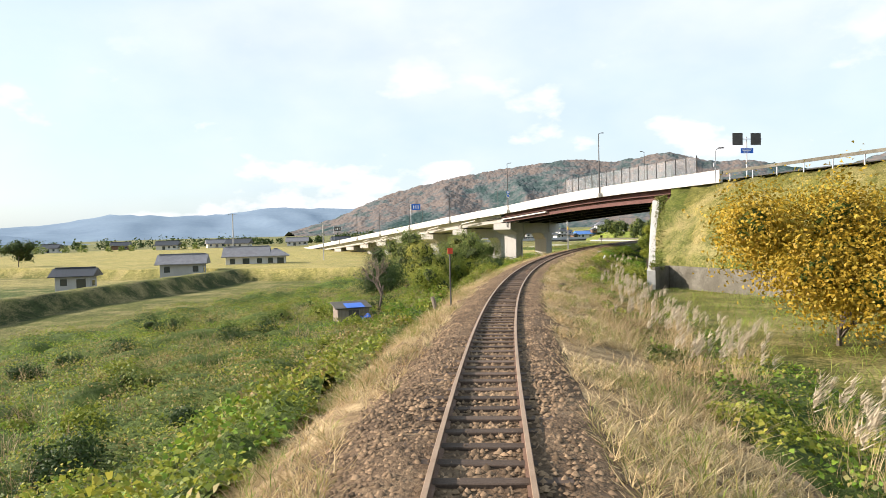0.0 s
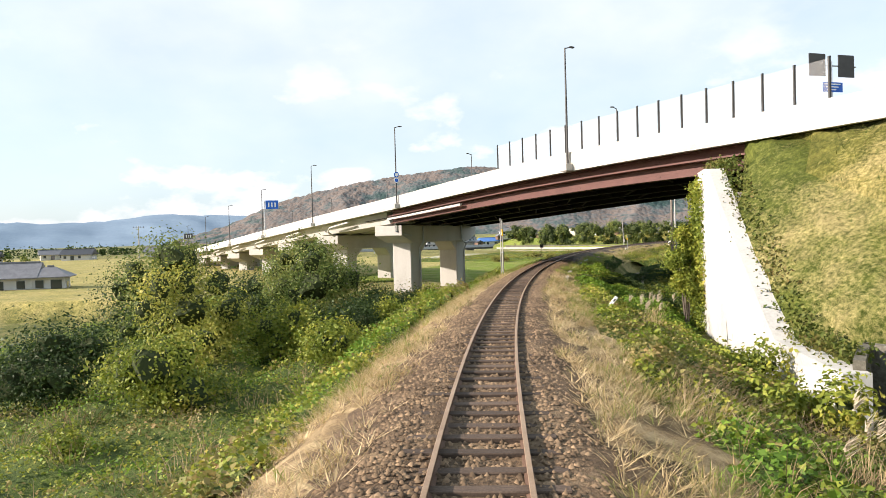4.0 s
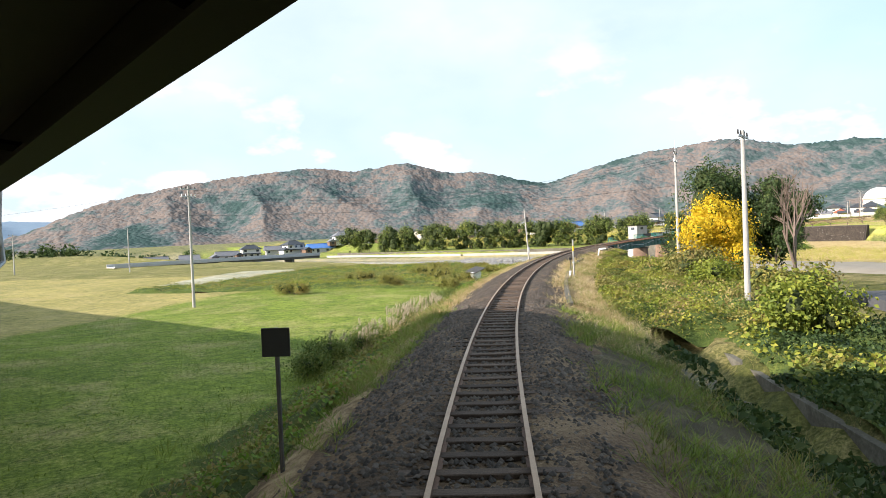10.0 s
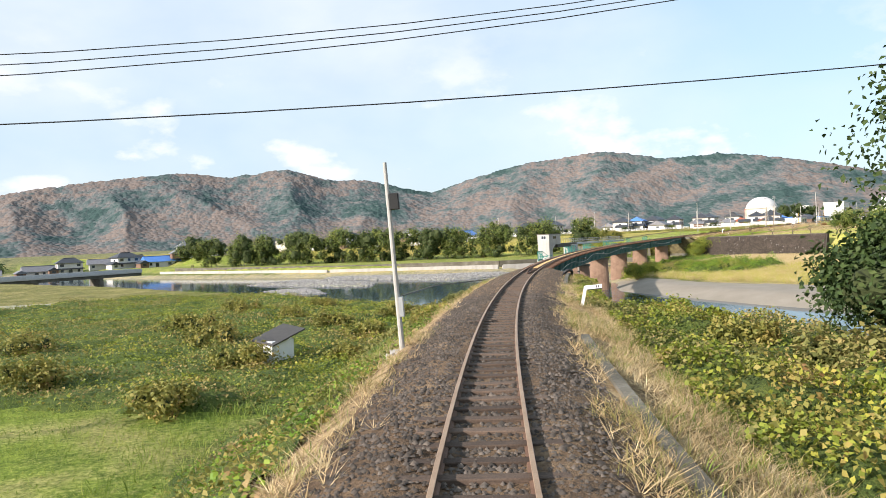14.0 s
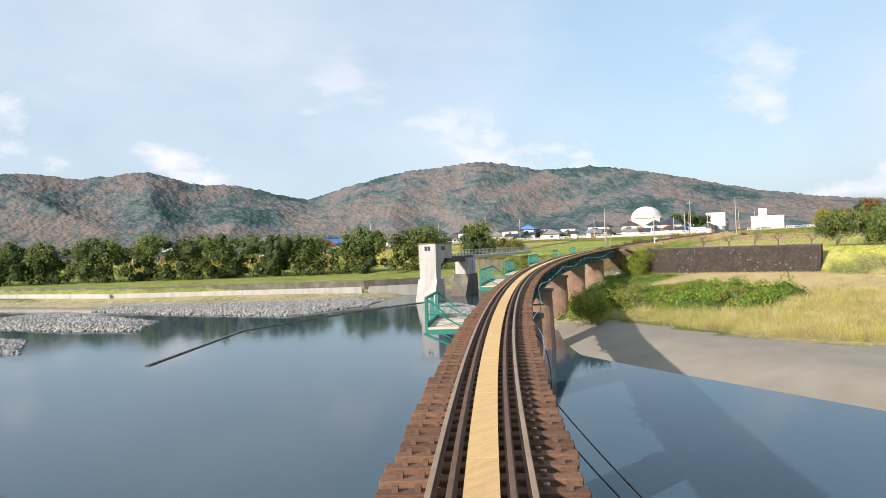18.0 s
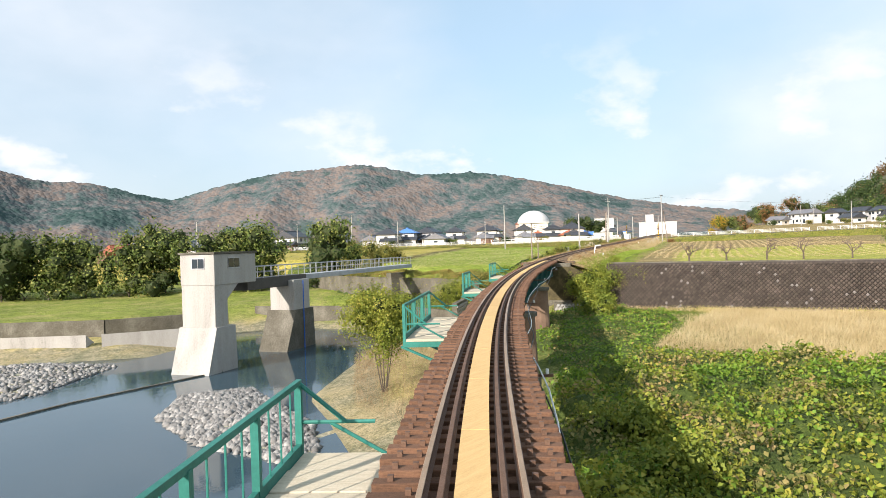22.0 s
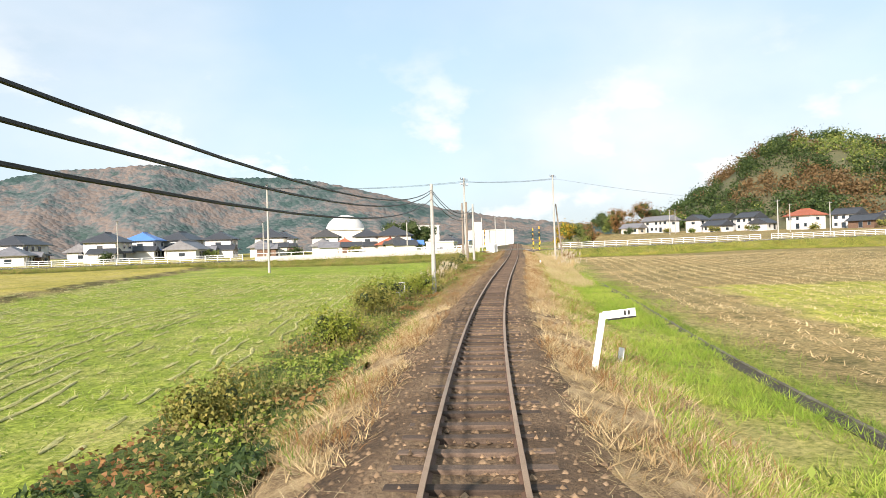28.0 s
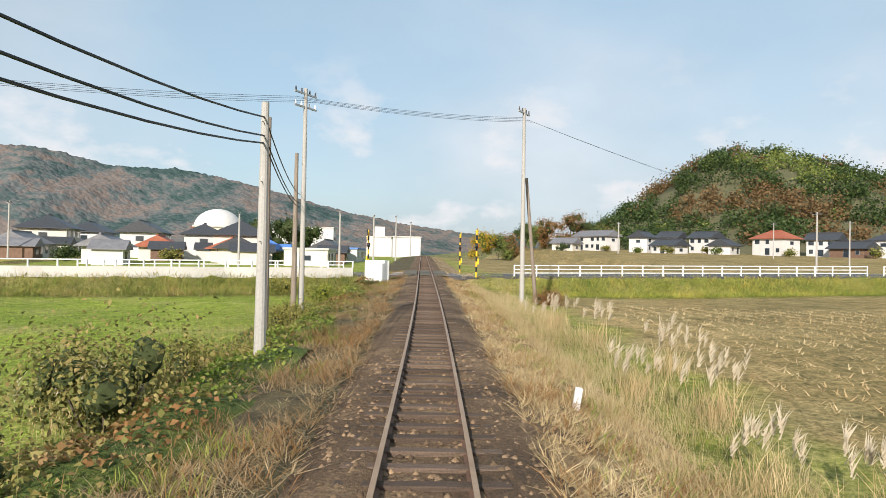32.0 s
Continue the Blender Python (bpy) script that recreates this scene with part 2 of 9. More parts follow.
# the same brown steel with the shade under the deck put into its colour
M_SOFFIT = material("shade_painted_steel", [(0.3, (0.005, 0.003, 0.0022)), (0.7, (0.011, 0.0055, 0.004))], 0.6, 8, 0.7, 0.0, bump=0.1)
M_DULLFLANGE = material("dull_flange", [(0.3, (0.05, 0.045, 0.035)), (0.7, (0.12, 0.11, 0.085))], 0.9, 8, 0.7)
M_VERGE = material("straw_litter", [(0.34, (0.085, 0.055, 0.03)), (0.45, (0.21, 0.14, 0.07)), (0.53, (0.38, 0.27, 0.14)), (0.66, (0.6, 0.46, 0.26))], 1.5, 26, 0.95, bump=1.0, dist=0.06)
M_GREEN = material("green_steel", [(0.3, (0.015, 0.11, 0.085)), (0.6, (0.03, 0.19, 0.15)), (0.8, (0.085, 0.27, 0.22))], 1.0, 14, 0.55, bump=0.1)
M_DKGREEN = material("dark_green_steel", [(0.3, (0.015, 0.07, 0.065)), (0.7, (0.04, 0.14, 0.12))], 0.8, 10, 0.55, bump=0.1)
M_ASPHALT = material("asphalt", [(0.3, (0.045, 0.047, 0.05)), (0.7, (0.1, 0.1, 0.105))], 0.5, 30, 0.9)
M_STEEL = plain("galvanised_steel", (0.42, 0.43, 0.44), 0.45, 0.6, scale=2)
M_DARKSTEEL = plain("dark_painted_steel", (0.07, 0.065, 0.06), 0.55, 0.1, scale=2)
M_POLE = material("pole_concrete", [(0.3, (0.27, 0.26, 0.24)), (0.7, (0.47, 0.455, 0.42))], 0.8, 14, 0.85, streak=(1, 1, 0.15))
M_WOODPOLE = material("weathered_wood", [(0.3, (0.12, 0.09, 0.07)), (0.7, (0.32, 0.27, 0.22))], 2, 30, 0.9, streak=(9, 9, 0.6))
M_WHITE = plain("white_paint", (0.78, 0.78, 0.76), 0.5, spread=0.08, scale=2)
M_BLACK = plain("black_paint", (0.02, 0.02, 0.02), 0.5, scale=2)
M_YELLOW = plain("yellow_paint", (0.75, 0.45, 0.02), 0.5, scale=2)
M_RED = plain("red_paint", (0.55, 0.06, 0.03), 0.5, scale=2)
M_BLUE = plain("blue_paint", (0.02, 0.12, 0.5), 0.4, scale=2)

# ---- the line of the track: s along it, d to its right, h above the rail ----
BEND_S = np.linspace(-10, 480, 26)
BEND = np.array([25.7, 25.2, 32.9, 32.8, 33.8, 30.4, 28.9, 32.7, 34.7, 30.3, 30.0, 31.2, 33.0, 29.0, 29.1, 28.7, 31.9, 33.8, 28.4, 28.2, 27.4, 15.7, 2.4, -4.3, -5.2, 0.0]) * 1e-4
GRADE_S, GRADE = [0, 100, 200, 300, 400, 540, 600], [-0.003, 0.0003, 0.0019, 0.0068, 0.0199, 0.0199, 0.004]
LS = np.arange(-60.0, 900.0, 1.0)


def summed(rate):
    out = np.concatenate([[0], np.cumsum((rate[1:] + rate[:-1]) / 2)])
    return out - out[60]


LT = summed(np.interp(LS, BEND_S, BEND)) + 0.0661
LX, LY, LZ = summed(np.sin(LT)), summed(np.cos(LT)), summed(np.interp(LS, GRADE_S, GRADE))


def line(s):
    return tuple(np.interp(s, LS, a) for a in (LX, LY, LZ, LT))


def on(s, d=0.0, h=0.0):
    x, y, z, t = line(s)
    return Vector((x + d * math.cos(t), y - d * math.sin(t), z + h))


def facing(s):
    """The track's direction as a turn about z, for things whose y runs along it."""
    return -math.degrees(line(s)[3])


# ---- helpers for building ----
def finish(bm, name, mats, smooth=False):
    me = bpy.data.meshes.new(name)
    bm.normal_update()
    bm.to_mesh(me)
    bm.free()
    for m in (mats if isinstance(mats, (list, tuple)) else [mats]):
        me.materials.append(m)
    if smooth:
        me.shade_smooth()
    return me


def part(name, bm, mat, parent=None, label="", m=None, smooth=False):
    ob = new(name, bm if isinstance(bm, bpy.types.Mesh) else finish(bm, name, mat, smooth))
    if parent is not None:
        ob.parent = parent
    if m is not None:
        ob.matrix_basis = m
    return tagged(ob, label)


def thing(name, m, label, category, group="", kind=""):
    ob = new(name)
    ob.empty_display_size = 0.2
    ob.matrix_basis = m
    return tagged(ob, label, category, group, kind)


def add_box(bm, x0, x1, y0, y1, z0, z1, m=None, bevel=0.0, mi=0):
    g = bmesh.ops.create_cube(bm, size=1.0, matrix=Matrix.LocRotScale(((x0 + x1) / 2, (y0 + y1) / 2, (z0 + z1) / 2), None, (x1 - x0, y1 - y0, z1 - z0)))
    vs = g["verts"]
    fs = list({f for v in vs for f in v.link_faces})
    for f in fs:
        f.material_index = mi
    if bevel:
        es = list({e for f in fs for e in f.edges})
        r = bmesh.ops.bevel(bm, geom=es, offset=bevel, segments=1, affect="EDGES")
        vs = list({v for f in r["faces"] for v in f.verts} | {v for v in vs if v.is_valid})
    if m is not None:
        bmesh.ops.transform(bm, matrix=m, verts=vs)
    return vs


def box(x0, x1, y0, y1, z0, z1, bevel=0.0, m=None):
    bm = bmesh.new()
    add_box(bm, x0, x1, y0, y1, z0, z1, m, bevel)
    return bm


def add_tube(bm, a, b, r0, r1=None, n=8, caps=True):
    a, b = Vector(a), Vector(b)
    r1 = r0 if r1 is None else r1
    q = (b - a).to_track_quat("Z", "Y").to_matrix()
    rings = []
    for p, r in ((a, r0), (b, r1)):
        rings.append([bm.verts.new(p + q @ Vector((r * math.cos(2 * math.pi * i / n), r * math.sin(2 * math.pi * i / n), 0))) for i in range(n)])
    for i in range(n):
        bm.faces.new((rings[0][i], rings[0][(i + 1) % n], rings[1][(i + 1) % n], rings[1][i]))
    if caps:
        bm.faces.new(rings[0][::-1])
        bm.faces.new(rings[1])
    return bm


def tube(a, b, r0, r1=None, n=8):
    return add_tube(bmesh.new(), a, b, r0, r1, n)


def add_path(bm, pts, r, n=6):
    """One connected bent tube."""
    pts = [Vector(p) for p in pts]
    rings = []
    for i, p in enumerate(pts):
        w = (pts[min(i + 1, len(pts) - 1)] - pts[max(i - 1, 0)]).normalized()
        q = w.to_track_quat("Z", "Y").to_matrix()
        rings.append([bm.verts.new(p + q @ Vector((r * math.cos(2 * math.pi * k / n), r * math.sin(2 * math.pi * k / n), 0))) for k in range(n)])
    for a, b in zip(rings, rings[1:]):
        for k in range(n):
            bm.faces.new((a[k], a[(k + 1) % n], b[(k + 1) % n], b[k]))
    bm.faces.new(rings[0][::-1])
    bm.faces.new(rings[-1])
    return bm


def sweep(profile, s0, s1, step, closed=True, mi=None, wobble=0.0, lift=0.0):
    """A profile of (d, h) drawn along the track from s0 to s1."""
    bm = bmesh.new()
    n = max(2, int(round((s1 - s0) / step)) + 1)
    rings = []
    for i in range(n):
        s = s0 + (s1 - s0) * i / (n - 1)
        ring = []
        for k, (d, h) in enumerate(profile):
            w = wobble * noise.noise(Vector((s * 0.7, d * 2.3, k * 1.7))) if wobble else 0.0
            ring.append(bm.verts.new(on(s, d + w, h + w * 0.5 + lift)))
        rings.append(ring)
    k = len(profile)
    for a, b in zip(rings, rings[1:]):
        for j in range(k if closed else k - 1):
            f = bm.faces.new((a[j], a[(j + 1) % k], b[(j + 1) % k], b[j]))
            if mi:
                f.material_index = mi[j]
    if closed:
        bm.faces.new(rings[0][::-1])
        bm.faces.new(rings[-1])
    bmesh.ops.recalc_face_normals(bm, faces=bm.faces)
    return bm


# ---- the road viaduct's axes: u along its near kerb, n across ----
VIA, VU, VN = Vector((12.8, 118.1, 0)), Vector((-0.345, 0.938, 0)), Vector((0.938, 0.345, 0))
VIA_WIDE = 18.0


def via(u, n, z=0.0):
    return VIA + VU * u + VN * n + Vector((0, 0, z))


def road_z(u):
    """Level of the viaduct's road surface."""
    return np.interp(u, ROAD_U, ROAD_Z)


ROAD_U, ROAD_Z = [-160, -90, -60, -43, -34, -28, -20, -10, 0, 31, 86, 250], [8.6, 7.95, 7.6, 7.35, 7.28, 7.18, 6.95, 6.5, 6.0, 4.72, 2.1, -5.6]


# ---- the road that crosses the line: its middle at the crossing, and the way across it ----
S_XING = 494.0
ROAD_C = tuple(on(S_XING))[:2]
ROAD_N = (math.sin(radians(62)), math.cos(radians(62)))


def road_level(rb):
    return np.interp(rb, [-160, -45, -6, 6, 60, 200], [2.6, 3.05, 3.45, 3.45, 4.2, 5.5])


# ---- the ground as a function of the plan ----
VERGE_D, VERGE_LEFT, VERGE_RIGHT, VERGE_FLAT = [1.3, 1.45, 1.8, 2.3, 2.8, 3.6, 4.9, 5.6], [-0.2, -0.15, -0.29, -0.47, -0.57, -1.1, -1.9, -2.4], [-0.2, -0.15, -0.29, -0.45, -0.58, -0.85, -1.3, -1.55], [-0.2, -0.15, -0.24, -0.33, -0.4, -0.45, -0.55, -1.2]


def verge_level(s, d):
    """Height over the rail of the shoulder: steep to the left, gentle to the right, and nearly level to the left by the crossing."""
    a, d = np.abs(d), np.asarray(d)
    f = np.clip((np.asarray(s) - 405) / 35, 0, 1) * (d < 0)
    h = np.where(d < 0, np.interp(a, VERGE_D, VERGE_LEFT), np.interp(a, VERGE_D, VERGE_RIGHT))
    return h * (1 - f) + np.interp(a, VERGE_D, VERGE_FLAT) * f


VALLEY = [(96, 40), (97, 150), (95, 196), (90.5, 206.5), (86, 235), (84, 270), (66, 330), (30, 420), (-20, 600), (40, 640), (98, 440), (134, 345), (166, 316), (186.6, 310.6), (193.6, 293.9), (190.5, 283), (196.5, 277), (198.5, 274), (199.5, 270), (202.5, 243), (206, 200), (210, 40)]
RIVER = [(103, 30), (104, 150), (103, 198), (99, 207), (95, 225), (92, 262), (76, 325), (44, 420), (0, 600), (30, 615), (86, 430), (128, 335), (158, 306), (165, 300), (180, 308), (187, 305), (189, 293.5), (182, 287.5), (177, 283.2), (168, 277.5), (161, 273), (158, 268), (150, 256), (145, 247), (138.5, 241), (134, 236), (132.2, 229), (128, 208), (123, 150), (120, 30)]
MUD = [(124, 150), (127, 206), (131, 229), (133, 236.5), (137.5, 242), (144, 247.5), (148, 248), (146.2, 240), (146, 237), (143.6, 232), (142.6, 226), (143.5, 213), (145, 200), (140, 150)]
TERRACE = [(192, 282), (199, 279), (203, 296), (210, 312), (226, 345), (205, 400), (120, 470), (60, 640), (0, 640), (120, 350), (170, 300)]
BAR_A = [(137, 289), (152, 291), (161, 298), (158, 305), (146, 312), (134, 330), (126, 338), (122, 330), (130, 305)]
GRAVEL = [(30, 240), (44, 262), (58, 262), (56, 246), (38, 221), (28, 226)]
BAR_C = [(97, 300), (106, 294), (103, 281), (97, 287)]
BAR_D = [(101, 328), (119, 333), (123, 300), (117, 290), (110, 301)]
BAR_B = [(149, 258), (152, 262), (151, 270), (153, 277), (157, 281), (161, 279), (157, 268)]


def inside_dist(px, py, poly):
    """Signed distance to a polygon, minus inside."""
    best = np.full(px.shape, 1e9)
    inside = np.zeros(px.shape, bool)
    for (ax, ay), (bx, by) in zip(poly, poly[1:] + poly[:1]):
        ex, ey = bx - ax, by - ay
        t = np.clip(((px - ax) * ex + (py - ay) * ey) / (ex * ex + ey * ey), 0, 1)
        best = np.minimum(best, np.hypot(px - ax - t * ex, py - ay - t * ey))
        cross = ((ay > py) != (by > py)) & (px < ex * (py - ay) / (ey if abs(ey) > 1e-9 else 1e-9) + ax)
        inside ^= cross
    return np.where(inside, -best, best)


def track_coords(px, py):
    s, d = np.empty(px.shape), np.empty(px.shape)
    for i in range(0, len(px), 4000):
        j = slice(i, i + 4000)
        k = np.argmin((px[j, None] - LX[None, ::2]) ** 2 + (py[j, None] - LY[None, ::2]) ** 2, axis=1) * 2
        dx, dy, t = px[j] - LX[k], py[j] - LY[k], LT[k]
        s[j], d[j] = LS[k] + dx * np.sin(t) + dy * np.cos(t), dx * np.cos(t) - dy * np.sin(t)
    return s, d


def ground_at(px, py):
    px, py = np.asarray(px, float), np.asarray(py, float)
    s, d = track_coords(px, py)
    zr = np.interp(s, LS, LZ)
    left = np.interp(s, [-60, 60, 110, 150, 225, 285, 300, 345, 365, 900], [-4, -4, -3.7, -3.9, -3.5, -3.8, -1.0, -0.8, -1.45, -1.5])
    right = np.interp(s, [-60, 30, 60, 105, 112, 170, 225, 260, 350, 365, 900], [-2.4, -2.5, -3.0, -3.3, -2.8, -2.2, -2.2, -2.2, -0.6, -1.3, -1.6])
    base = np.where(d < 0, left, right) + zr
    base = base - np.where((d < -8) & (s < 112), np.clip((-8 - d) / 27, 0, 1) * 2.2, 0)
    base = np.where((s > 380) & (d > 40), base + np.clip((px - 370) / 190, 0, 1) * 5.5, base)
    base = base + 0.25 * np.sin(px * 0.11) * np.sin(py * 0.09)
    flat = np.clip((s - 405) / 35, 0, 1) * (d < 0)
    shoulder = zr - 0.65 - np.maximum(0, abs(d) - 2.7 - 2.3 * flat) / np.where(d < 0, 1.6, 2.75)
    z = np.maximum(base, shoulder)
    # road embankment with its wing wall and the abutment's face
    qx, qy = px - VIA.x, py - VIA.y
    u, n = qx * VU.x + qy * VU.y, qx * VN.x + qy * VN.y
    ztop = np.interp(u, ROAD_U, ROAD_Z) - 0.15
    face = -43.0 + (n + 1.0) * 0.66
    off = np.maximum(np.maximum(-n + 0.5, n - VIA_WIDE), 0)
    ahead = np.maximum(u - face, 0)
    bank = np.where(n < -6.4, -99, ztop - off / 1.05)
    bank = np.where((ahead > 0) | (d < 13.2), -99, bank)
    z = np.maximum(z, bank)
    # levee road across the fields
    lv = np.abs((px + 47.2) - (py - 100) * 0.163)
    z = np.where((s < 125) & (d < -18) & (py < 172) & (py > -40), np.maximum(z, -3.9 - np.maximum(lv - 2.0, 0) / 0.7), z)
    # river, flats, terrace
    flat = -5.5 + 1.15 * np.clip((px - 160) / 28, 0, 1) * (d > 0)
    for poly, level, k in ((TERRACE, -4.1, 0.75), (VALLEY, flat, 0.7)):
        z = np.minimum(z, level + np.maximum(inside_dist(px, py, poly), 0) * k)
    wd = inside_dist(px, py, RIVER)
    z = np.minimum(z, np.where(wd < 0, np.maximum(-7.6, -6.6 + wd * 0.25), -6.6 + wd * 0.22))
    for poly in (BAR_A, BAR_B, BAR_C, BAR_D):
        bd = inside_dist(px, py, poly)
        z = np.maximum(z, np.where(bd < 0, np.minimum(-6.6 - bd * 0.15, -6.15), -8))
    # higher fields behind the far boundary
    fb = ((px - 226.6) * 0.413 - (py - 326.7) * 0.911)
    z = np.where((s > 378) & (d < -20) & (fb < 0), z + 0.35 * np.clip(-fb / 1.0, 0, 1), z)
    # concrete-sided channel before the river
    chan = (s > 112) & (s < 150) & (abs(d - 7.0) < 1.3)
    z = np.where(chan, np.minimum(z, zr - 3.3), z)
    # raised road beyond the fields
    rx, ry = px - ROAD_C[0], py - ROAD_C[1]
    ra, rb = rx * ROAD_N[0] + ry * ROAD_N[1], rx * ROAD_N[1] - ry * ROAD_N[0]
    road = road_level(rb) - 0.12 - np.maximum(abs(ra) - 4.6, 0) / 1.6
    z = np.where((abs(d) > 3.0) & (s > 380), np.maximum(z, road), z)
    return z, s, d, u, n, wd


def zone_colour(px, py, z, s, d, u, n, wd):
    c = np.empty((len(px), 3))
    c[:] = (0.13, 0.15, 0.05)

    def paint(mask, col):
        c[mask] = col
    vd = inside_dist(px, py, VALLEY)
    # soil under the vines, with the shade among them put into its colour
    paint((s < 112) & (d < 0), (0.085, 0.1, 0.03))
    paint((s < 112) & (d < -24), (0.13, 0.135, 0.045))
    paint((s < 125) & (d < -30) & (px < -50 + (py - 100) * 0.163), (0.15, 0.15, 0.055))
    strip = np.sin(py * 0.11 + px * 0.02)
    paint((s < 200) & (px < -62) & (strip > 0.35), (0.26, 0.23, 0.1))
    paint((s < 200) & (px < -62) & (strip < -0.45), (0.09, 0.12, 0.035))
    # levee's flanks: their own dark tone and their shade put into one colour
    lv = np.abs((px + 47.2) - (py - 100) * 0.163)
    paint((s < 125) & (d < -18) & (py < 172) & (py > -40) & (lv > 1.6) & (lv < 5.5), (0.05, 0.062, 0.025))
    paint((s >= 112) & (s < 225) & (d < -9), (0.19, 0.25, 0.045))
    paint((s >= 112) & (s < 225) & (d < -40), (0.36, 0.31, 0.13))
    paint((s > 225) & (d < -8) & (vd > 0) & (px < 110), (0.2, 0.19, 0.07))
    paint((d > 0) & (s < 225), (0.12, 0.12, 0.04))
    paint((u > -4) & (u < 26) & (n > -3) & (n < 16) & (d < -7), (0.27, 0.24, 0.12))
    paint((abs(d) < 5.0) & (s < 226), (0.46, 0.35, 0.2))
    paint((s > 360) & (abs(d) < 5.0), (0.34, 0.25, 0.145))
    paint((s > 360) & (d <= -6.5), (0.25, 0.31, 0.055))
    fb = ((px - 226.6) * 0.413 - (py - 326.7) * 0.911)
    paint((s > 378) & (d < -20) & (fb < 0), (0.4, 0.34, 0.09))
    paint((s > 378) & (d < -20) & (abs(fb + 0.6) < 1.0), (0.13, 0.11, 0.05))
    paint((s > 360) & (d > 8.5), (0.3, 0.225, 0.12))
    paint((s > 360) & (d > 4.5) & (d <= 8.5), (0.25, 0.27, 0.07))
    paint((s > 350) & (s < 420) & (d > 14), (0.4, 0.4, 0.09))
    paint((u < -25) & (d > 10.6) & (s < 100), (0.15, 0.14, 0.04))
    paint((vd < 0) & (px > 120), (0.48, 0.4, 0.2))
    paint((vd < 0) & (px > 120) & (d > 0) & (d < 16), (0.14, 0.17, 0.04))
    paint((vd < 0) & (px <= 120), (0.13, 0.17, 0.035))
    paint(wd < 4, (0.33, 0.29, 0.23))
    paint((inside_dist(px, py, TERRACE) < 0) & (vd > 0), (0.24, 0.28, 0.065))
    for poly in (BAR_A, BAR_B, BAR_C, BAR_D, GRAVEL):
        paint(inside_dist(px, py, poly) < 0.5, (0.46, 0.44, 0.41))
    rx, ry = px - ROAD_C[0], py - ROAD_C[1]
    ra = rx * ROAD_N[0] + ry * ROAD_N[1]
    paint((s > 380) & (abs(d) > 4) & (ra > -9) & (ra < 10), (0.2, 0.22, 0.06))
    paint(inside_dist(px, py, MUD) < 0, (0.27, 0.235, 0.185))
    far = (np.hypot(px - 200, py - 250) > 420)
    paint(far, (0.17, 0.18, 0.085))
    return c


def steps(lo, hi, fine0, fine1, step):
    inner = list(np.arange(fine0, fine1 + 0.01, step))
    out, g = [], step
    x = fine1
    while x < hi:
        g *= 1.25
        x += g
        out.append(x)
    low, g = [], step
    x = fine0
    while x > lo:
        g *= 1.25
        x -= g
        low.append(x)
    return np.array(low[::-1] + inner + out)


def build_ground():
    gx, gy = steps(-4500, 4500, -80, 400, 1.6), steps(-4500, 4500, -30, 430, 1.6)
    X, Y = np.meshgrid(gx, gy)
    px, py = X.ravel(), Y.ravel()
    z, *rest = ground_at(px, py)
    nx, ny = len(gx), len(gy)
    i = np.arange((nx - 1) * (ny - 1))
    a = (i // (nx - 1)) * nx + i % (nx - 1)
    quads = np.stack([a, a + 1, a + nx + 1, a + nx], 1)
    me = bpy.data.meshes.new("ground")
    me.vertices.add(len(px))
    me.vertices.foreach_set("co", np.stack([px, py, z], 1).ravel())
    me.loops.add(len(quads) * 4)
    me.loops.foreach_set("vertex_index", quads.ravel())
    me.polygons.add(len(quads))
    me.polygons.foreach_set("loop_start", np.arange(len(quads)) * 4)
    me.update()
    me.validate()
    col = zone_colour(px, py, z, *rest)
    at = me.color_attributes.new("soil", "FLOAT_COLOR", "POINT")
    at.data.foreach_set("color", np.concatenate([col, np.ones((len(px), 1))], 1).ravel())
    me.materials.append(M_GROUND)
    me.materials.append(M_MUD)
    mid = np.stack([px, py], 1)[quads].mean(1)
    me.polygons.foreach_set("material_index", (inside_dist(mid[:, 0], mid[:, 1], MUD) < 0).astype(np.int32))
    me.shade_smooth()
    return tagged(new("ground", me), "grassy valley floor with fields and river banks", "ground", kind="structure")


build_ground()


def bank_level(px, py):
    qx, qy = px - VIA.x, py - VIA.y
    u, n = qx * VU.x + qy * VU.y, qx * VN.x + qy * VN.y
    return np.interp(u, ROAD_U, ROAD_Z) - 0.15 - np.maximum(np.maximum(-n + 0.5, n - VIA_WIDE), 0) / 1.05, u, n


def wing_d(s):
    """Offset of the wing wall's face from the line."""
    return 10.2 - np.clip(88.5 - s, 0, 22.5) / 22.5


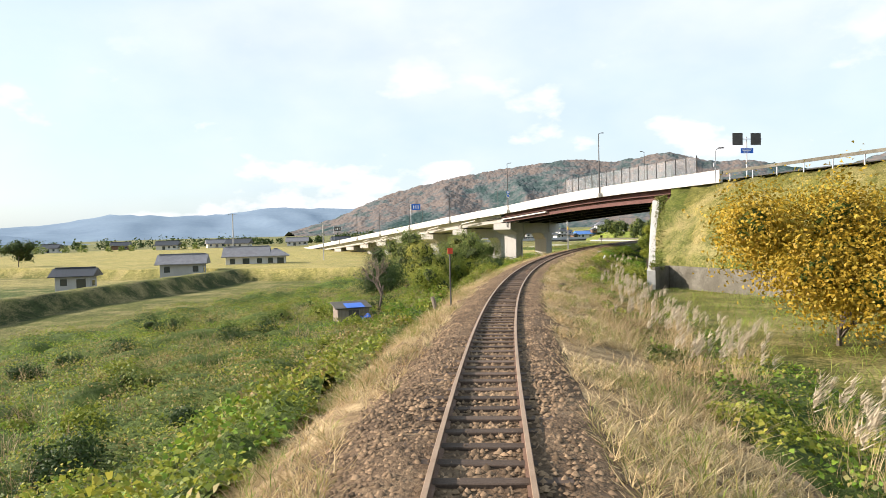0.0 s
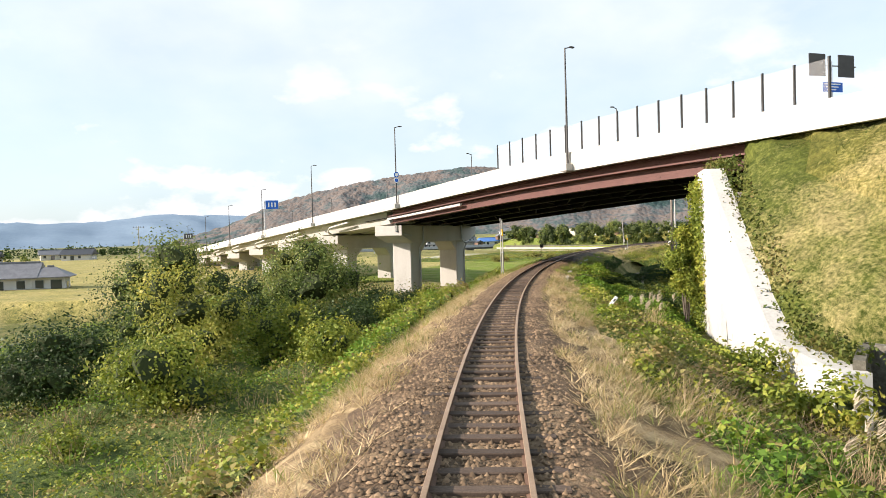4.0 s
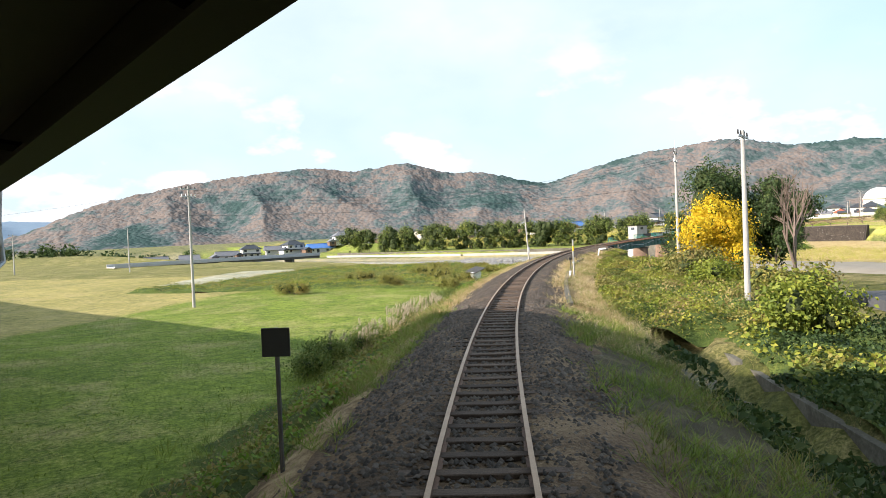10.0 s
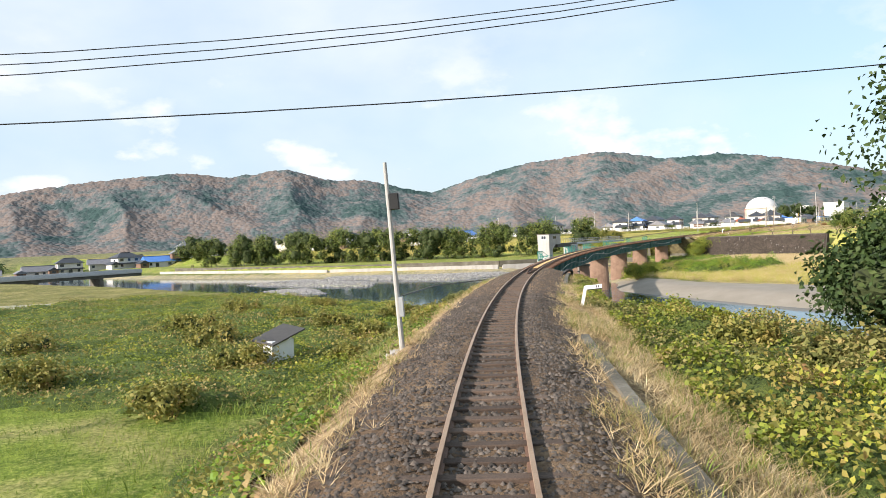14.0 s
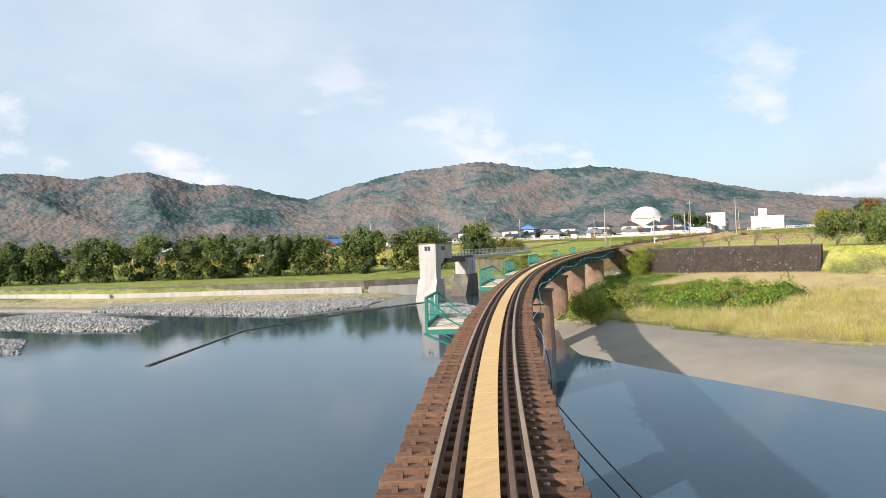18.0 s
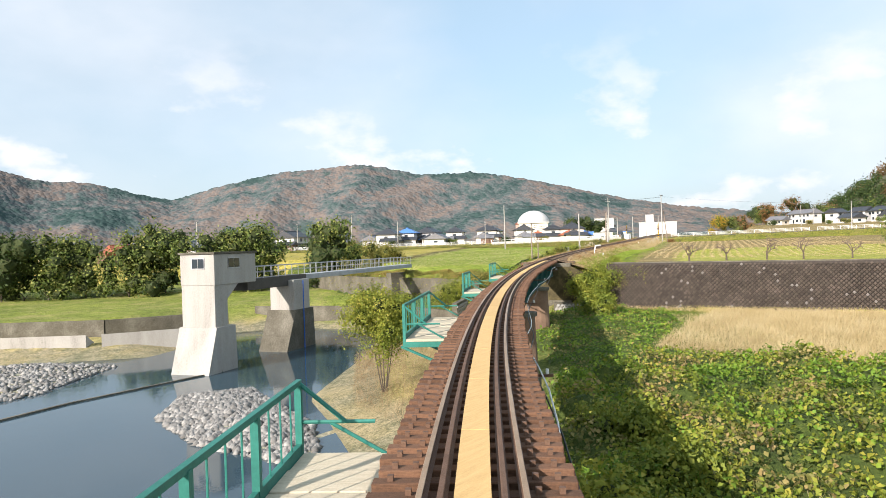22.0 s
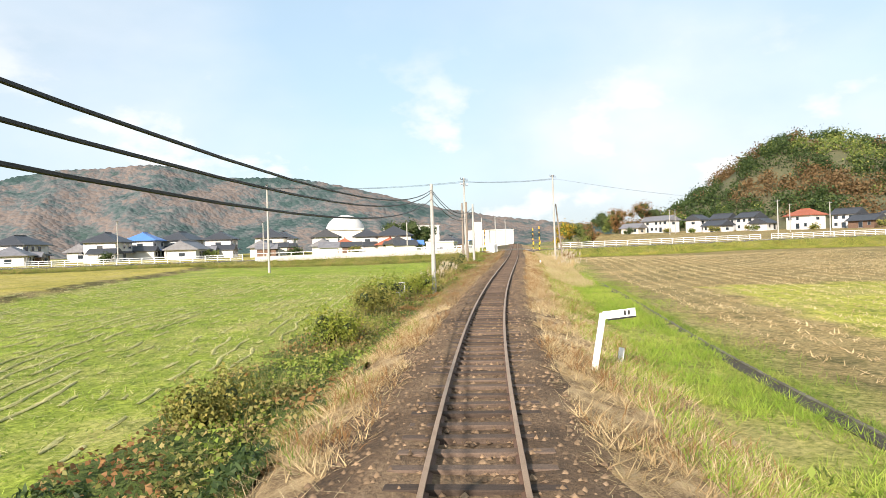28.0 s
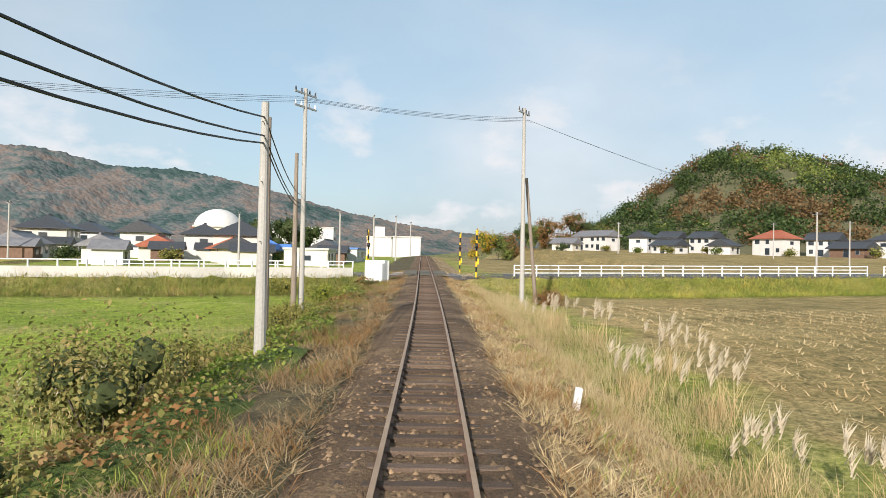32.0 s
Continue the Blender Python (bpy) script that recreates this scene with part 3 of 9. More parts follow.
def embankment_face():
    """The road bank's face beside the line, drawn finely so that it meets the wing wall cleanly."""
    ss, ds = np.arange(-10, 88.6, 0.7), np.concatenate([np.arange(9.6, 10.9, 0.3), np.arange(11.3, 44, 0.8)])
    S, D = np.meshgrid(ss, ds, indexing="ij")
    t = np.interp(S, LS, LT)
    px, py = (np.interp(S, LS, LX) + D * np.cos(t)).ravel(), (np.interp(S, LS, LY) - D * np.sin(t)).ravel()
    z, u, n = bank_level(px, py)
    low = ground_at(px, py)[0]
    z = np.where(u > -43.0 + (n + 1.0) * 0.66 + 0.6, low - 0.5, z)
    z = np.where(n < -8.3, low - 0.5, z)
    z = np.where(D.ravel() < np.where(S.ravel() > 65.5, wing_d(S.ravel()) + 0.45, 10.7), low - 0.5, z)
    z = np.where(z > low, z + 0.03 + 0.06 * np.sin(px * 1.7) * np.sin(py * 2.1), low - 0.3)
    V = np.stack([px, py, z], 1)
    a, b = len(ss), len(ds)
    F = [(i * b + j, i * b + j + 1, (i + 1) * b + j + 1, (i + 1) * b + j) for i in range(a - 1) for j in range(b - 1) if max(z[i * b + j], z[i * b + j + 1], z[(i + 1) * b + j + 1], z[(i + 1) * b + j]) > -3.4]
    me = bpy.data.meshes.new("ground_embankment")
    me.from_pydata([tuple(v) for v in V], [], F)
    me.update()
    at = me.color_attributes.new("soil", "FLOAT_COLOR", "POINT")
    at.data.foreach_set("color", np.tile(np.array([0.1, 0.115, 0.028, 1.0]), len(V)))
    me.materials.append(M_GROUND)
    me.shade_smooth()
    tagged(new("ground_embankment", me), "yellowing turf face of the road embankment", "embankment", kind="structure")


embankment_face()

# ---- water ----
M_WATER = bpy.data.materials.new("river_water")
M_WATER.use_nodes = True
_nt = M_WATER.node_tree
_b = _nt.nodes["Principled BSDF"]
_b.inputs["Base Color"].default_value = (0.035, 0.065, 0.085, 1)
_b.inputs["Roughness"].default_value = 0.06
_b.inputs["IOR"].default_value = 1.33
_tc = _nt.nodes.new("ShaderNodeTexCoord")
_bp = _nt.nodes.new("ShaderNodeBump")
_bp.inputs["Strength"].default_value, _bp.inputs["Distance"].default_value = 0.05, 0.1
_nt.links.new(tex_noise(_nt, _tc.outputs["Object"], 0.9, 4), _bp.inputs["Height"])
_nt.links.new(_bp.outputs["Normal"], _b.inputs["Normal"])


def build_water():
    bm = bmesh.new()
    bmesh.ops.create_grid(bm, x_segments=30, y_segments=80, size=1, matrix=Matrix.Translation((85, 330, -6.6)) @ Matrix.Diagonal((125, 320, 1, 1)))
    return tagged(part("river_water", bm, M_WATER), "calm slate-blue river with sky reflections", "river", kind="structure")


build_water()


# ---- mountains ----
M_MOUNT = bpy.data.materials.new("hazed_autumn_forest")
M_MOUNT.use_nodes = True
_nt = M_MOUNT.node_tree
_b = _nt.nodes["Principled BSDF"]
_tc = _nt.nodes.new("ShaderNodeTexCoord")
_map = _nt.nodes.new("ShaderNodeMapping")
_map.inputs["Scale"].default_value = (1.0, 1.0, 0.5)
_nt.links.new(_tc.outputs["Object"], _map.inputs["Vector"])
_v = _map.outputs["Vector"]
_n1, _n2 = tex_noise(_nt, _v, 0.0042, 4, 0.55), tex_noise(_nt, _v, 0.035, 5, 0.65)
_vo = _nt.nodes.new("ShaderNodeTexVoronoi")
_vo.inputs["Scale"].default_value = 0.085
_nt.links.new(_v, _vo.inputs["Vector"])
_crown = ramp_node(_nt, _vo.outputs["Color"], [(0.0, (0.3, 0.3, 0.3)), (1.0, (0.7, 0.7, 0.7))])
# autumn and conifer tones, greyed and blued to carry haze in the colour
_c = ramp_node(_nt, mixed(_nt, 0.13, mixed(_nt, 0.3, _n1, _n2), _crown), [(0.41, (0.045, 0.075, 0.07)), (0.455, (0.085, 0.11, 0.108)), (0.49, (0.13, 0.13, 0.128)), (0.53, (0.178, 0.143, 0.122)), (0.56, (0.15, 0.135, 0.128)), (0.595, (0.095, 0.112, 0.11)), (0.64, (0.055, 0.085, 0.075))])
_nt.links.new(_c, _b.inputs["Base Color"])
_b.inputs["Roughness"].default_value = 1.0
_b.inputs["Specular IOR Level"].default_value = 0.0
_bp = _nt.nodes.new("ShaderNodeBump")
_bp.inputs["Strength"].default_value, _bp.inputs["Distance"].default_value = 0.4, 7.0
_bp.invert = True
_nt.links.new(_vo.outputs["Distance"], _bp.inputs["Height"])
_nt.links.new(_bp.outputs["Normal"], _b.inputs["Normal"])
# distant forest with the blue of the haze painted into its base colour
M_FARHILL = material("haze_blue_forest", [(0.35, (0.16, 0.22, 0.29)), (0.65, (0.21, 0.28, 0.35))], 0.004, 0.05, 1.0, bump=0.3, dist=5, spec=0.0)


def ridge(name, label, mat, centre, a0, a1, peaks, r0, r1, steps_a, steps_r, rough, base=-6.0):
    """A range of hills round the valley: peaks are (bearing, rise in degrees)."""
    bm = bmesh.new()
    rows = []
    for i in range(steps_a + 1):
        az = a0 + (a1 - a0) * i / steps_a
        rise = sum(np.interp(az + o, [p[0] for p in peaks], [p[1] for p in peaks]) for o in (-0.7, 0.0, 0.7)) / 3
        row = []
        for k in range(steps_r + 1):
            f = k / steps_r
            r = r0 + (r1 - r0) * f
            x, y = centre[0] + r * math.sin(radians(az)), centre[1] + r * math.cos(radians(az))
            top = math.tan(radians(rise)) * r1
            # spurs run down from the crest, with hollows between
            along = radians(az) * r1
            bend = 140 * noise.noise(Vector((along * 0.0016, f * 1.7, 5.0)))
            spur = 1 - 2 * abs(noise.noise(Vector(((along + bend) * 0.0034, f * 0.8, 3.1))))
            g = top * (f ** 1.15 + 0.62 * f * (1 - f) * (spur - 0.55)) + rough * (noise.noise(Vector((x * 0.03, y * 0.03, 0))) + 0.8 * noise.noise(Vector((x * 0.11, y * 0.11, 7)))) * min(1, 2 * f) * 0.6
            row.append(bm.verts.new((x, y, base + max(0, g) - (0 if k else 3))))
        x, y = centre[0] + (r1 + 500) * math.sin(radians(az)), centre[1] + (r1 + 500) * math.cos(radians(az))
        row.append(bm.verts.new((x, y, base - 5)))
        rows.append(row)
    for a, b in zip(rows, rows[1:]):
        for j in range(len(a) - 1):
            bm.faces.new((a[j], a[j + 1], b[j + 1], b[j]))
    bmesh.ops.recalc_face_normals(bm, faces=bm.faces)
    return tagged(part(name, bm, mat, smooth=True), label, "mountain", kind="structure")


ridge("backdrop_mountain", "wooded mountain range in russet autumn colours greyed by painted haze", M_MOUNT, (110, 200), -16, 100,
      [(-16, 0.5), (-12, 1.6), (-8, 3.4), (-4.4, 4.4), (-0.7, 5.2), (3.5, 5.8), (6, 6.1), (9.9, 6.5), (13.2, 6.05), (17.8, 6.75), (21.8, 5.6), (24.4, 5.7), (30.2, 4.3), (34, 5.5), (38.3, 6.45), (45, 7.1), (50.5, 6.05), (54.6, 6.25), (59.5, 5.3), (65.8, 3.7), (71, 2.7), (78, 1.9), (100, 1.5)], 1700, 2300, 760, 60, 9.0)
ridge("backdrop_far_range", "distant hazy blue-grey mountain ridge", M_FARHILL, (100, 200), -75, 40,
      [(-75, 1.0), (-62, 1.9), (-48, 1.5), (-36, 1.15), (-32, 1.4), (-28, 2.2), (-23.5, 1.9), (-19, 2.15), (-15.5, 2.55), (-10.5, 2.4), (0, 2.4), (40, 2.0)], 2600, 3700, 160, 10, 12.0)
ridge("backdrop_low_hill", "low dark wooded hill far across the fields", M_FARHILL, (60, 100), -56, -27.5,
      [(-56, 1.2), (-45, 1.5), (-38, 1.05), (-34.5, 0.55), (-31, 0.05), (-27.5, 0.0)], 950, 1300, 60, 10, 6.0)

# ---- railway track ----
RAIL_D = 0.565
S_BR0, S_BR1 = 227.0, 358.5
S_END = 640.0
BALLAST = [(-3.1, -1.0), (-2.7, -0.58), (-2.0, -0.37), (-1.4, -0.17), (-1.1, -0.125), (-0.8, -0.12), (-0.45, -0.17), (0.45, -0.17), (0.8, -0.12), (1.1, -0.125), (1.4, -0.17), (2.0, -0.37), (2.7, -0.58), (3.1, -1.0)]
RAILPROF = [(-0.062, -0.15), (0.062, -0.15), (0.062, -0.138), (0.012, -0.12), (0.012, -0.045), (0.034, -0.035), (0.034, -0.004), (0.028, 0.0), (-0.028, 0.0), (-0.034, -0.004), (-0.034, -0.035), (-0.012, -0.045), (-0.012, -0.12), (-0.062, -0.138)]


INNER_S = [-20, 96, 118, 180, 217, 227, 359, 372, 392, 430, 700]
INNER_LEFT, INNER_RIGHT = [1.75, 1.75, 2.2, 2.2, 2.7, 2.9, 2.3, 1.8, 1.5, 1.6, 1.5], [1.15, 1.25, 2.2, 1.75, 2.7, 2.9, 2.2, 1.3, 1.1, 1.2, 1.2]


def inner_edge(s, d):
    """Where the bare ballast ends, to either side of the line."""
    return np.where(np.asarray(d) < 0, np.interp(s, INNER_S, INNER_LEFT), np.interp(s, INNER_S, INNER_RIGHT))


def verge_mesh(s0, s1, sg):
    """Litter-covered shoulder from the ballast's ragged edge down the slope."""
    bm = bmesh.new()
    rings = []
    n = int(s1 - s0)
    for i in range(n + 1):
        s = s0 + (s1 - s0) * i / n
        d0 = float(inner_edge(s, sg)) + 0.34 * noise.noise(Vector((s * 0.45, sg * 5.0, 0))) + 0.12 * noise.noise(Vector((s * 1.9, sg * 9.0, 0)))
        ring = []
        for k in range(7):
            d = d0 + (4.9 - d0) * k / 6
            ring.append(bm.verts.new(on(s, sg * d, float(verge_level(s, sg * d)) + (0.05 * noise.noise(Vector((s * 0.8, d * 1.5, sg))) if k else -0.06))))
        rings.append(ring)
    for a, b in zip(rings, rings[1:]):
        for k in range(6):
            bm.faces.new((a[k], a[k + 1], b[k + 1], b[k]) if sg > 0 else (a[k + 1], a[k], b[k], b[k + 1]))
    bm.normal_update()
    if sum(f.normal.z for f in bm.faces) < 0:
        bmesh.ops.reverse_faces(bm, faces=bm.faces[:])
    return bm


def sleeper_mesh(name, half, wide, high, mat):
    bm = bmesh.new()
    add_box(bm, -half, half, -wide / 2, wide / 2, -high, 0, bevel=0.012)
    return finish(bm, name, mat)


M_VERGEDARK = material("dark_soil_litter", [(0.34, (0.035, 0.03, 0.016)), (0.5, (0.085, 0.07, 0.035)), (0.66, (0.18, 0.15, 0.07))], 1.5, 26, 0.95, bump=1.0, dist=0.06)
STRAW, SOIL = "trodden straw and dry grass litter", "dark soil with sparse litter"
VERGES = {-1: ((-12, 98, M_VERGE, STRAW), (98, 227, M_VERGE, STRAW), (358.5, 400, M_VERGE, STRAW), (400, 640, M_VERGEDARK, SOIL)),
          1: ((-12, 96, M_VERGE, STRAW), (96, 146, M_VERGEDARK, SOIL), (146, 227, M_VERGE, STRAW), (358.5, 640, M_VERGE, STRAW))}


def build_track(name, s0, s1, label, first):
    root = thing(name, pose(0, 0, 0), label, "railway track", kind="structure")
    part("ballast", sweep(BALLAST, s0, s1, 1.0, closed=False, wobble=0.1), M_BALLAST, root, "brown crushed stone ballast", smooth=True)
    for sg in (-1, 1):
        for a, b, mat, lab in VERGES[sg]:
            if a >= s0 - 1 and b <= s1 + 1:
                part("verge", verge_mesh(a, b, sg), mat, root, lab, smooth=True)
        prof = [(d + sg * RAIL_D, h) for d, h in RAILPROF]
        part("rail", sweep(prof, s0, s1, 2.0, mi=[0] * 6 + [1, 1, 1] + [0] * 5), [M_RAIL, M_RAILTOP], root, "rusty steel rail with a worn bright head")
    me = sleeper_mesh("sleeper", 1.03, 0.2, 0.14, M_SLEEPER)
    n = int((s1 - s0) / 0.64)
    rest = bmesh.new()
    for i in range(n):
        s = s0 + 0.3 + i * 0.64
        m = Matrix.Translation(on(s, random.uniform(-0.03, 0.03), -0.115 + random.uniform(-0.014, 0.012))) @ pose(0, 0, 0, 0, random.uniform(-0.6, 0.6), facing(s) + random.uniform(-0.8, 0.8))
        if first <= i < first + 300:
            part("sleeper", me, None, root, m=m)
        else:
            rest.from_mesh(me)
            rest.verts.ensure_lookup_table()
            bmesh.ops.transform(rest, matrix=m, verts=rest.verts[-len(me.vertices):])
    if len(rest.verts):
        tagged(part("far_sleepers", rest, M_SLEEPER, root), kind="stuff")
    return root


build_track("railway_track", -12.0, S_BR0, "single-line railway track with wooden sleepers on brown ballast", 15)
build_track("railway_track", S_BR1, S_END, "single-line railway track with wooden sleepers on weedy ballast", 0)

# embankment fill behind the far abutment
tagged(part("ground_fill", sweep([(-6.6, -4.4), (-5.2, -2.3), (-2.7, -0.78), (2.7, -0.78), (5.2, -2.3), (6.6, -4.4)], S_BR1 - 0.2, S_BR1 + 8.0, 2.0), M_VERGEDARK), "earth fill behind the bridge abutment", "embankment", kind="structure")

# ---- road viaduct ----
def via_sweep(profile, u0, u1, step=4.0, level=road_z):
    """A profile of (n, h above the road) drawn along the viaduct."""
    bm = bmesh.new()
    k = max(1, int(round((u1 - u0) / step)))
    rings = []
    for i in range(k + 1):
        u = u0 + (u1 - u0) * i / k
        rings.append([bm.verts.new(via(u, n, level(u) + h)) for n, h in profile])
    m = len(profile)
    for a, b in zip(rings, rings[1:]):
        for j in range(m):
            bm.faces.new((a[j], a[(j + 1) % m], b[(j + 1) % m], b[j]))
    bm.faces.new(rings[0][::-1])
    bm.faces.new(rings[-1])
    bmesh.ops.recalc_face_normals(bm, faces=bm.faces)
    return bm


def build_viaduct():
    root = thing("road_viaduct", pose(0, 0, 0), "long concrete road viaduct with a brown steel girder span over the railway", "road bridge", kind="structure")
    W = VIA_WIDE
    part("deck", via_sweep([(0.0, -0.28), (W, -0.28), (W, 0.0), (0.0, 0.0)], -46, 250), M_CONC, root, "concrete deck slab")
    for n0, n1 in ((0.0, 0.35), (W - 0.35, W)):
        part("parapet", via_sweep([(n0, -0.34), (n1, -0.34), (n1 - 0.03, 1.0), (n0 + 0.03, 1.0)], -50, 250), M_CONCPALE, root, "pale concrete parapet wall")
    # steel girders over the track, ending on the skew line of the first pier
    def span(n):
        return -43 + (n + 1.0) * 0.66, 4.6 + (n - 2.4) * 0.66
    # inner girders take the shade-darkened steel; only the near one stays brown
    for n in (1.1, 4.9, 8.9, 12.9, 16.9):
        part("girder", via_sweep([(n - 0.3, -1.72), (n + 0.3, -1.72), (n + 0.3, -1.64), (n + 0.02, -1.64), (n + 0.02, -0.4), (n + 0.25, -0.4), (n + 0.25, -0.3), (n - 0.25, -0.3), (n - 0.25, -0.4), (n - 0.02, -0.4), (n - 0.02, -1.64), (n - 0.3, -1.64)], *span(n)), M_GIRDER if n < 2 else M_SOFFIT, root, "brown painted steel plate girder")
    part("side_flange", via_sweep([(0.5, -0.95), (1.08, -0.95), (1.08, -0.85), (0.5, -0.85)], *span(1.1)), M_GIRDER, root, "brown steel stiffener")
    for i in range(6):
        bm = bmesh.new()
        for n0, n1 in ((1.1, 4.9), (4.9, 8.9), (8.9, 12.9), (12.9, 16.9)):
            ua, ub = -36 + i * 7.4 + n0 * 0.66, -36 + i * 7.4 + n1 * 0.66
            for dz in (1.5, 0.6):
                add_tube(bm, via(ua, n0, road_z(ua) - dz), via(ub, n1, road_z(ub) - dz), 0.09, n=4)
            um = (ua + ub) / 2
            for uu, nn in ((ua, n0), (ub, n1)):
                add_tube(bm, via(uu, nn, road_z(uu) - 0.6), via(um, (n0 + n1) / 2, road_z(um) - 1.5), 0.06, n=4)
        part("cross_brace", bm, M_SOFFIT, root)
    # lower lateral bracing between two of the girders, with a grey-brown flange plate
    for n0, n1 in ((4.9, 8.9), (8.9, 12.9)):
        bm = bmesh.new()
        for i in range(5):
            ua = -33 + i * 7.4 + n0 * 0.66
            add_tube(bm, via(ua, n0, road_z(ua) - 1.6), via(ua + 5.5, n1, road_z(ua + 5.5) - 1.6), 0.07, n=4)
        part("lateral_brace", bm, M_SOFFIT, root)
    part("flange_plate", via_sweep([(12.58, -1.75), (13.22, -1.75), (13.22, -1.722), (12.58, -1.722)], *span(12.9)), M_DULLFLANGE, root, "dull grey-brown bottom flange plate")
    part("soffit", via_sweep([(1.2, -0.98), (16.8, -0.98), (16.8, -0.9), (1.2, -0.9)], -43, 12.0), M_SOFFIT, root, "brown steel soffit darkened with painted shade")
    # concrete box girders beyond
    for n0 in (1.2, 6.6, 12.0):
        part("box_girder", via_sweep([(n0 + 0.5, -1.62), (n0 + 4.2, -1.62), (n0 + 4.8, -0.3), (n0, -0.3)], 5.2 + (n0 - 0.4) * 0.66, 250), M_CONC, root, "concrete box girder")
    # portal piers, all on one skew: x along the cap from the near leg's corner, y back from it
    turn = 51.2
    for i in range(11):
        c = Vector((14.82, 125.16, 0)) + VU * (20.65 * i)
        m = Matrix.Translation((c.x, c.y, 0)) @ pose(0, 0, 0, 0, 0, turn)
        top, foot = road_z(9.0 + 20.65 * i) - 1.7, -5.2
        bm = bmesh.new()
        prof = [(-2.7, top), (-2.7, top - 1.15), (-0.3, top - 2.0), (13.5, top - 2.0), (15.5, top - 1.15), (15.5, top)]
        vs = [[bm.verts.new(m @ Vector((x, y, z))) for x, z in prof] for y in (-0.55, 3.2)]
        bm.faces.new(vs[0])
        bm.faces.new(vs[1][::-1])
        for j in range(6):
            bm.faces.new((vs[0][j], vs[0][(j + 1) % 6], vs[1][(j + 1) % 6], vs[1][j]))
        bmesh.ops.recalc_face_normals(bm, faces=bm.faces)
        bmesh.ops.bevel(bm, geom=bm.edges[:], offset=0.05, segments=1, affect="EDGES")
        part("pier_cap", bm, M_CONC, root, "stained concrete pier cap")
        for x0, sg in ((0.0, 1), (11.0, -1)):
            bm = bmesh.new()
            add_box(bm, x0, x0 + 2.3, 0.0, 2.65, foot, top - 1.9, m, 0.12)
            part("pier_leg", bm, M_CONC, root, "tall square concrete pier leg")
            xi = x0 + (2.28 if sg > 0 else 0.02)
            bm = bmesh.new()
            vs = [bm.verts.new(m @ Vector((x, y, z))) for y in (0.06, 2.6) for x, z in ((xi, top - 1.95), (xi + sg * 1.5, top - 1.95), (xi, top - 3.2))]
            for f in ((0, 1, 2), (5, 4, 3), (0, 3, 4, 1), (1, 4, 5, 2), (2, 5, 3, 0)):
                bm.faces.new([vs[k] for k in f])
            bmesh.ops.recalc_face_normals(bm, faces=bm.faces)
            part("haunch", bm, M_CONC, root)
    # abutment with its wing wall beside the track
    a, b = via(-43.0, -1.0), via(-43.0 + 26 * 0.66, 25.0)
    d = (b - a).normalized()
    m = Matrix.Translation((a.x, a.y, 0)) @ pose(0, 0, 0, 0, 0, math.degrees(math.atan2(d.y, d.x)))
    part("abutment", box(0, (b - a).length, -1.4, 0, -4, road_z(-43) - 1.72, 0.05, m), M_CONC, root, "concrete bridge abutment overgrown at its edge")
    bm = bmesh.new()
    tops = []
    for s in np.arange(66.0, 88.6, 1.5):
        q = on(s, wing_d(s) + 0.7)
        tops.append((s, min(5.9, max(-1.3, float(bank_level(np.array([q.x]), np.array([q.y]))[0][0]) + 0.12))))
    pts = [(88.5, -4.2), (88.5, 5.9)] + tops[::-1] + [(66.0, -4.2)]
    vs = [[bm.verts.new(on(s, wing_d(s) + dd, 0) + Vector((0, 0, h))) for s, h in pts] for dd in (0.0, 0.75)]
    bm.faces.new(vs[0])
    bm.faces.new(vs[1][::-1])
    k = len(pts)
    for i in range(k):
        bm.faces.new((vs[0][i], vs[0][(i + 1) % k], vs[1][(i + 1) % k], vs[1][i]))
    bmesh.ops.recalc_face_normals(bm, faces=bm.faces)
    part("wing_wall", bm, M_CONCPALE, root, "sloping pale concrete wing wall")
    return root


build_viaduct()

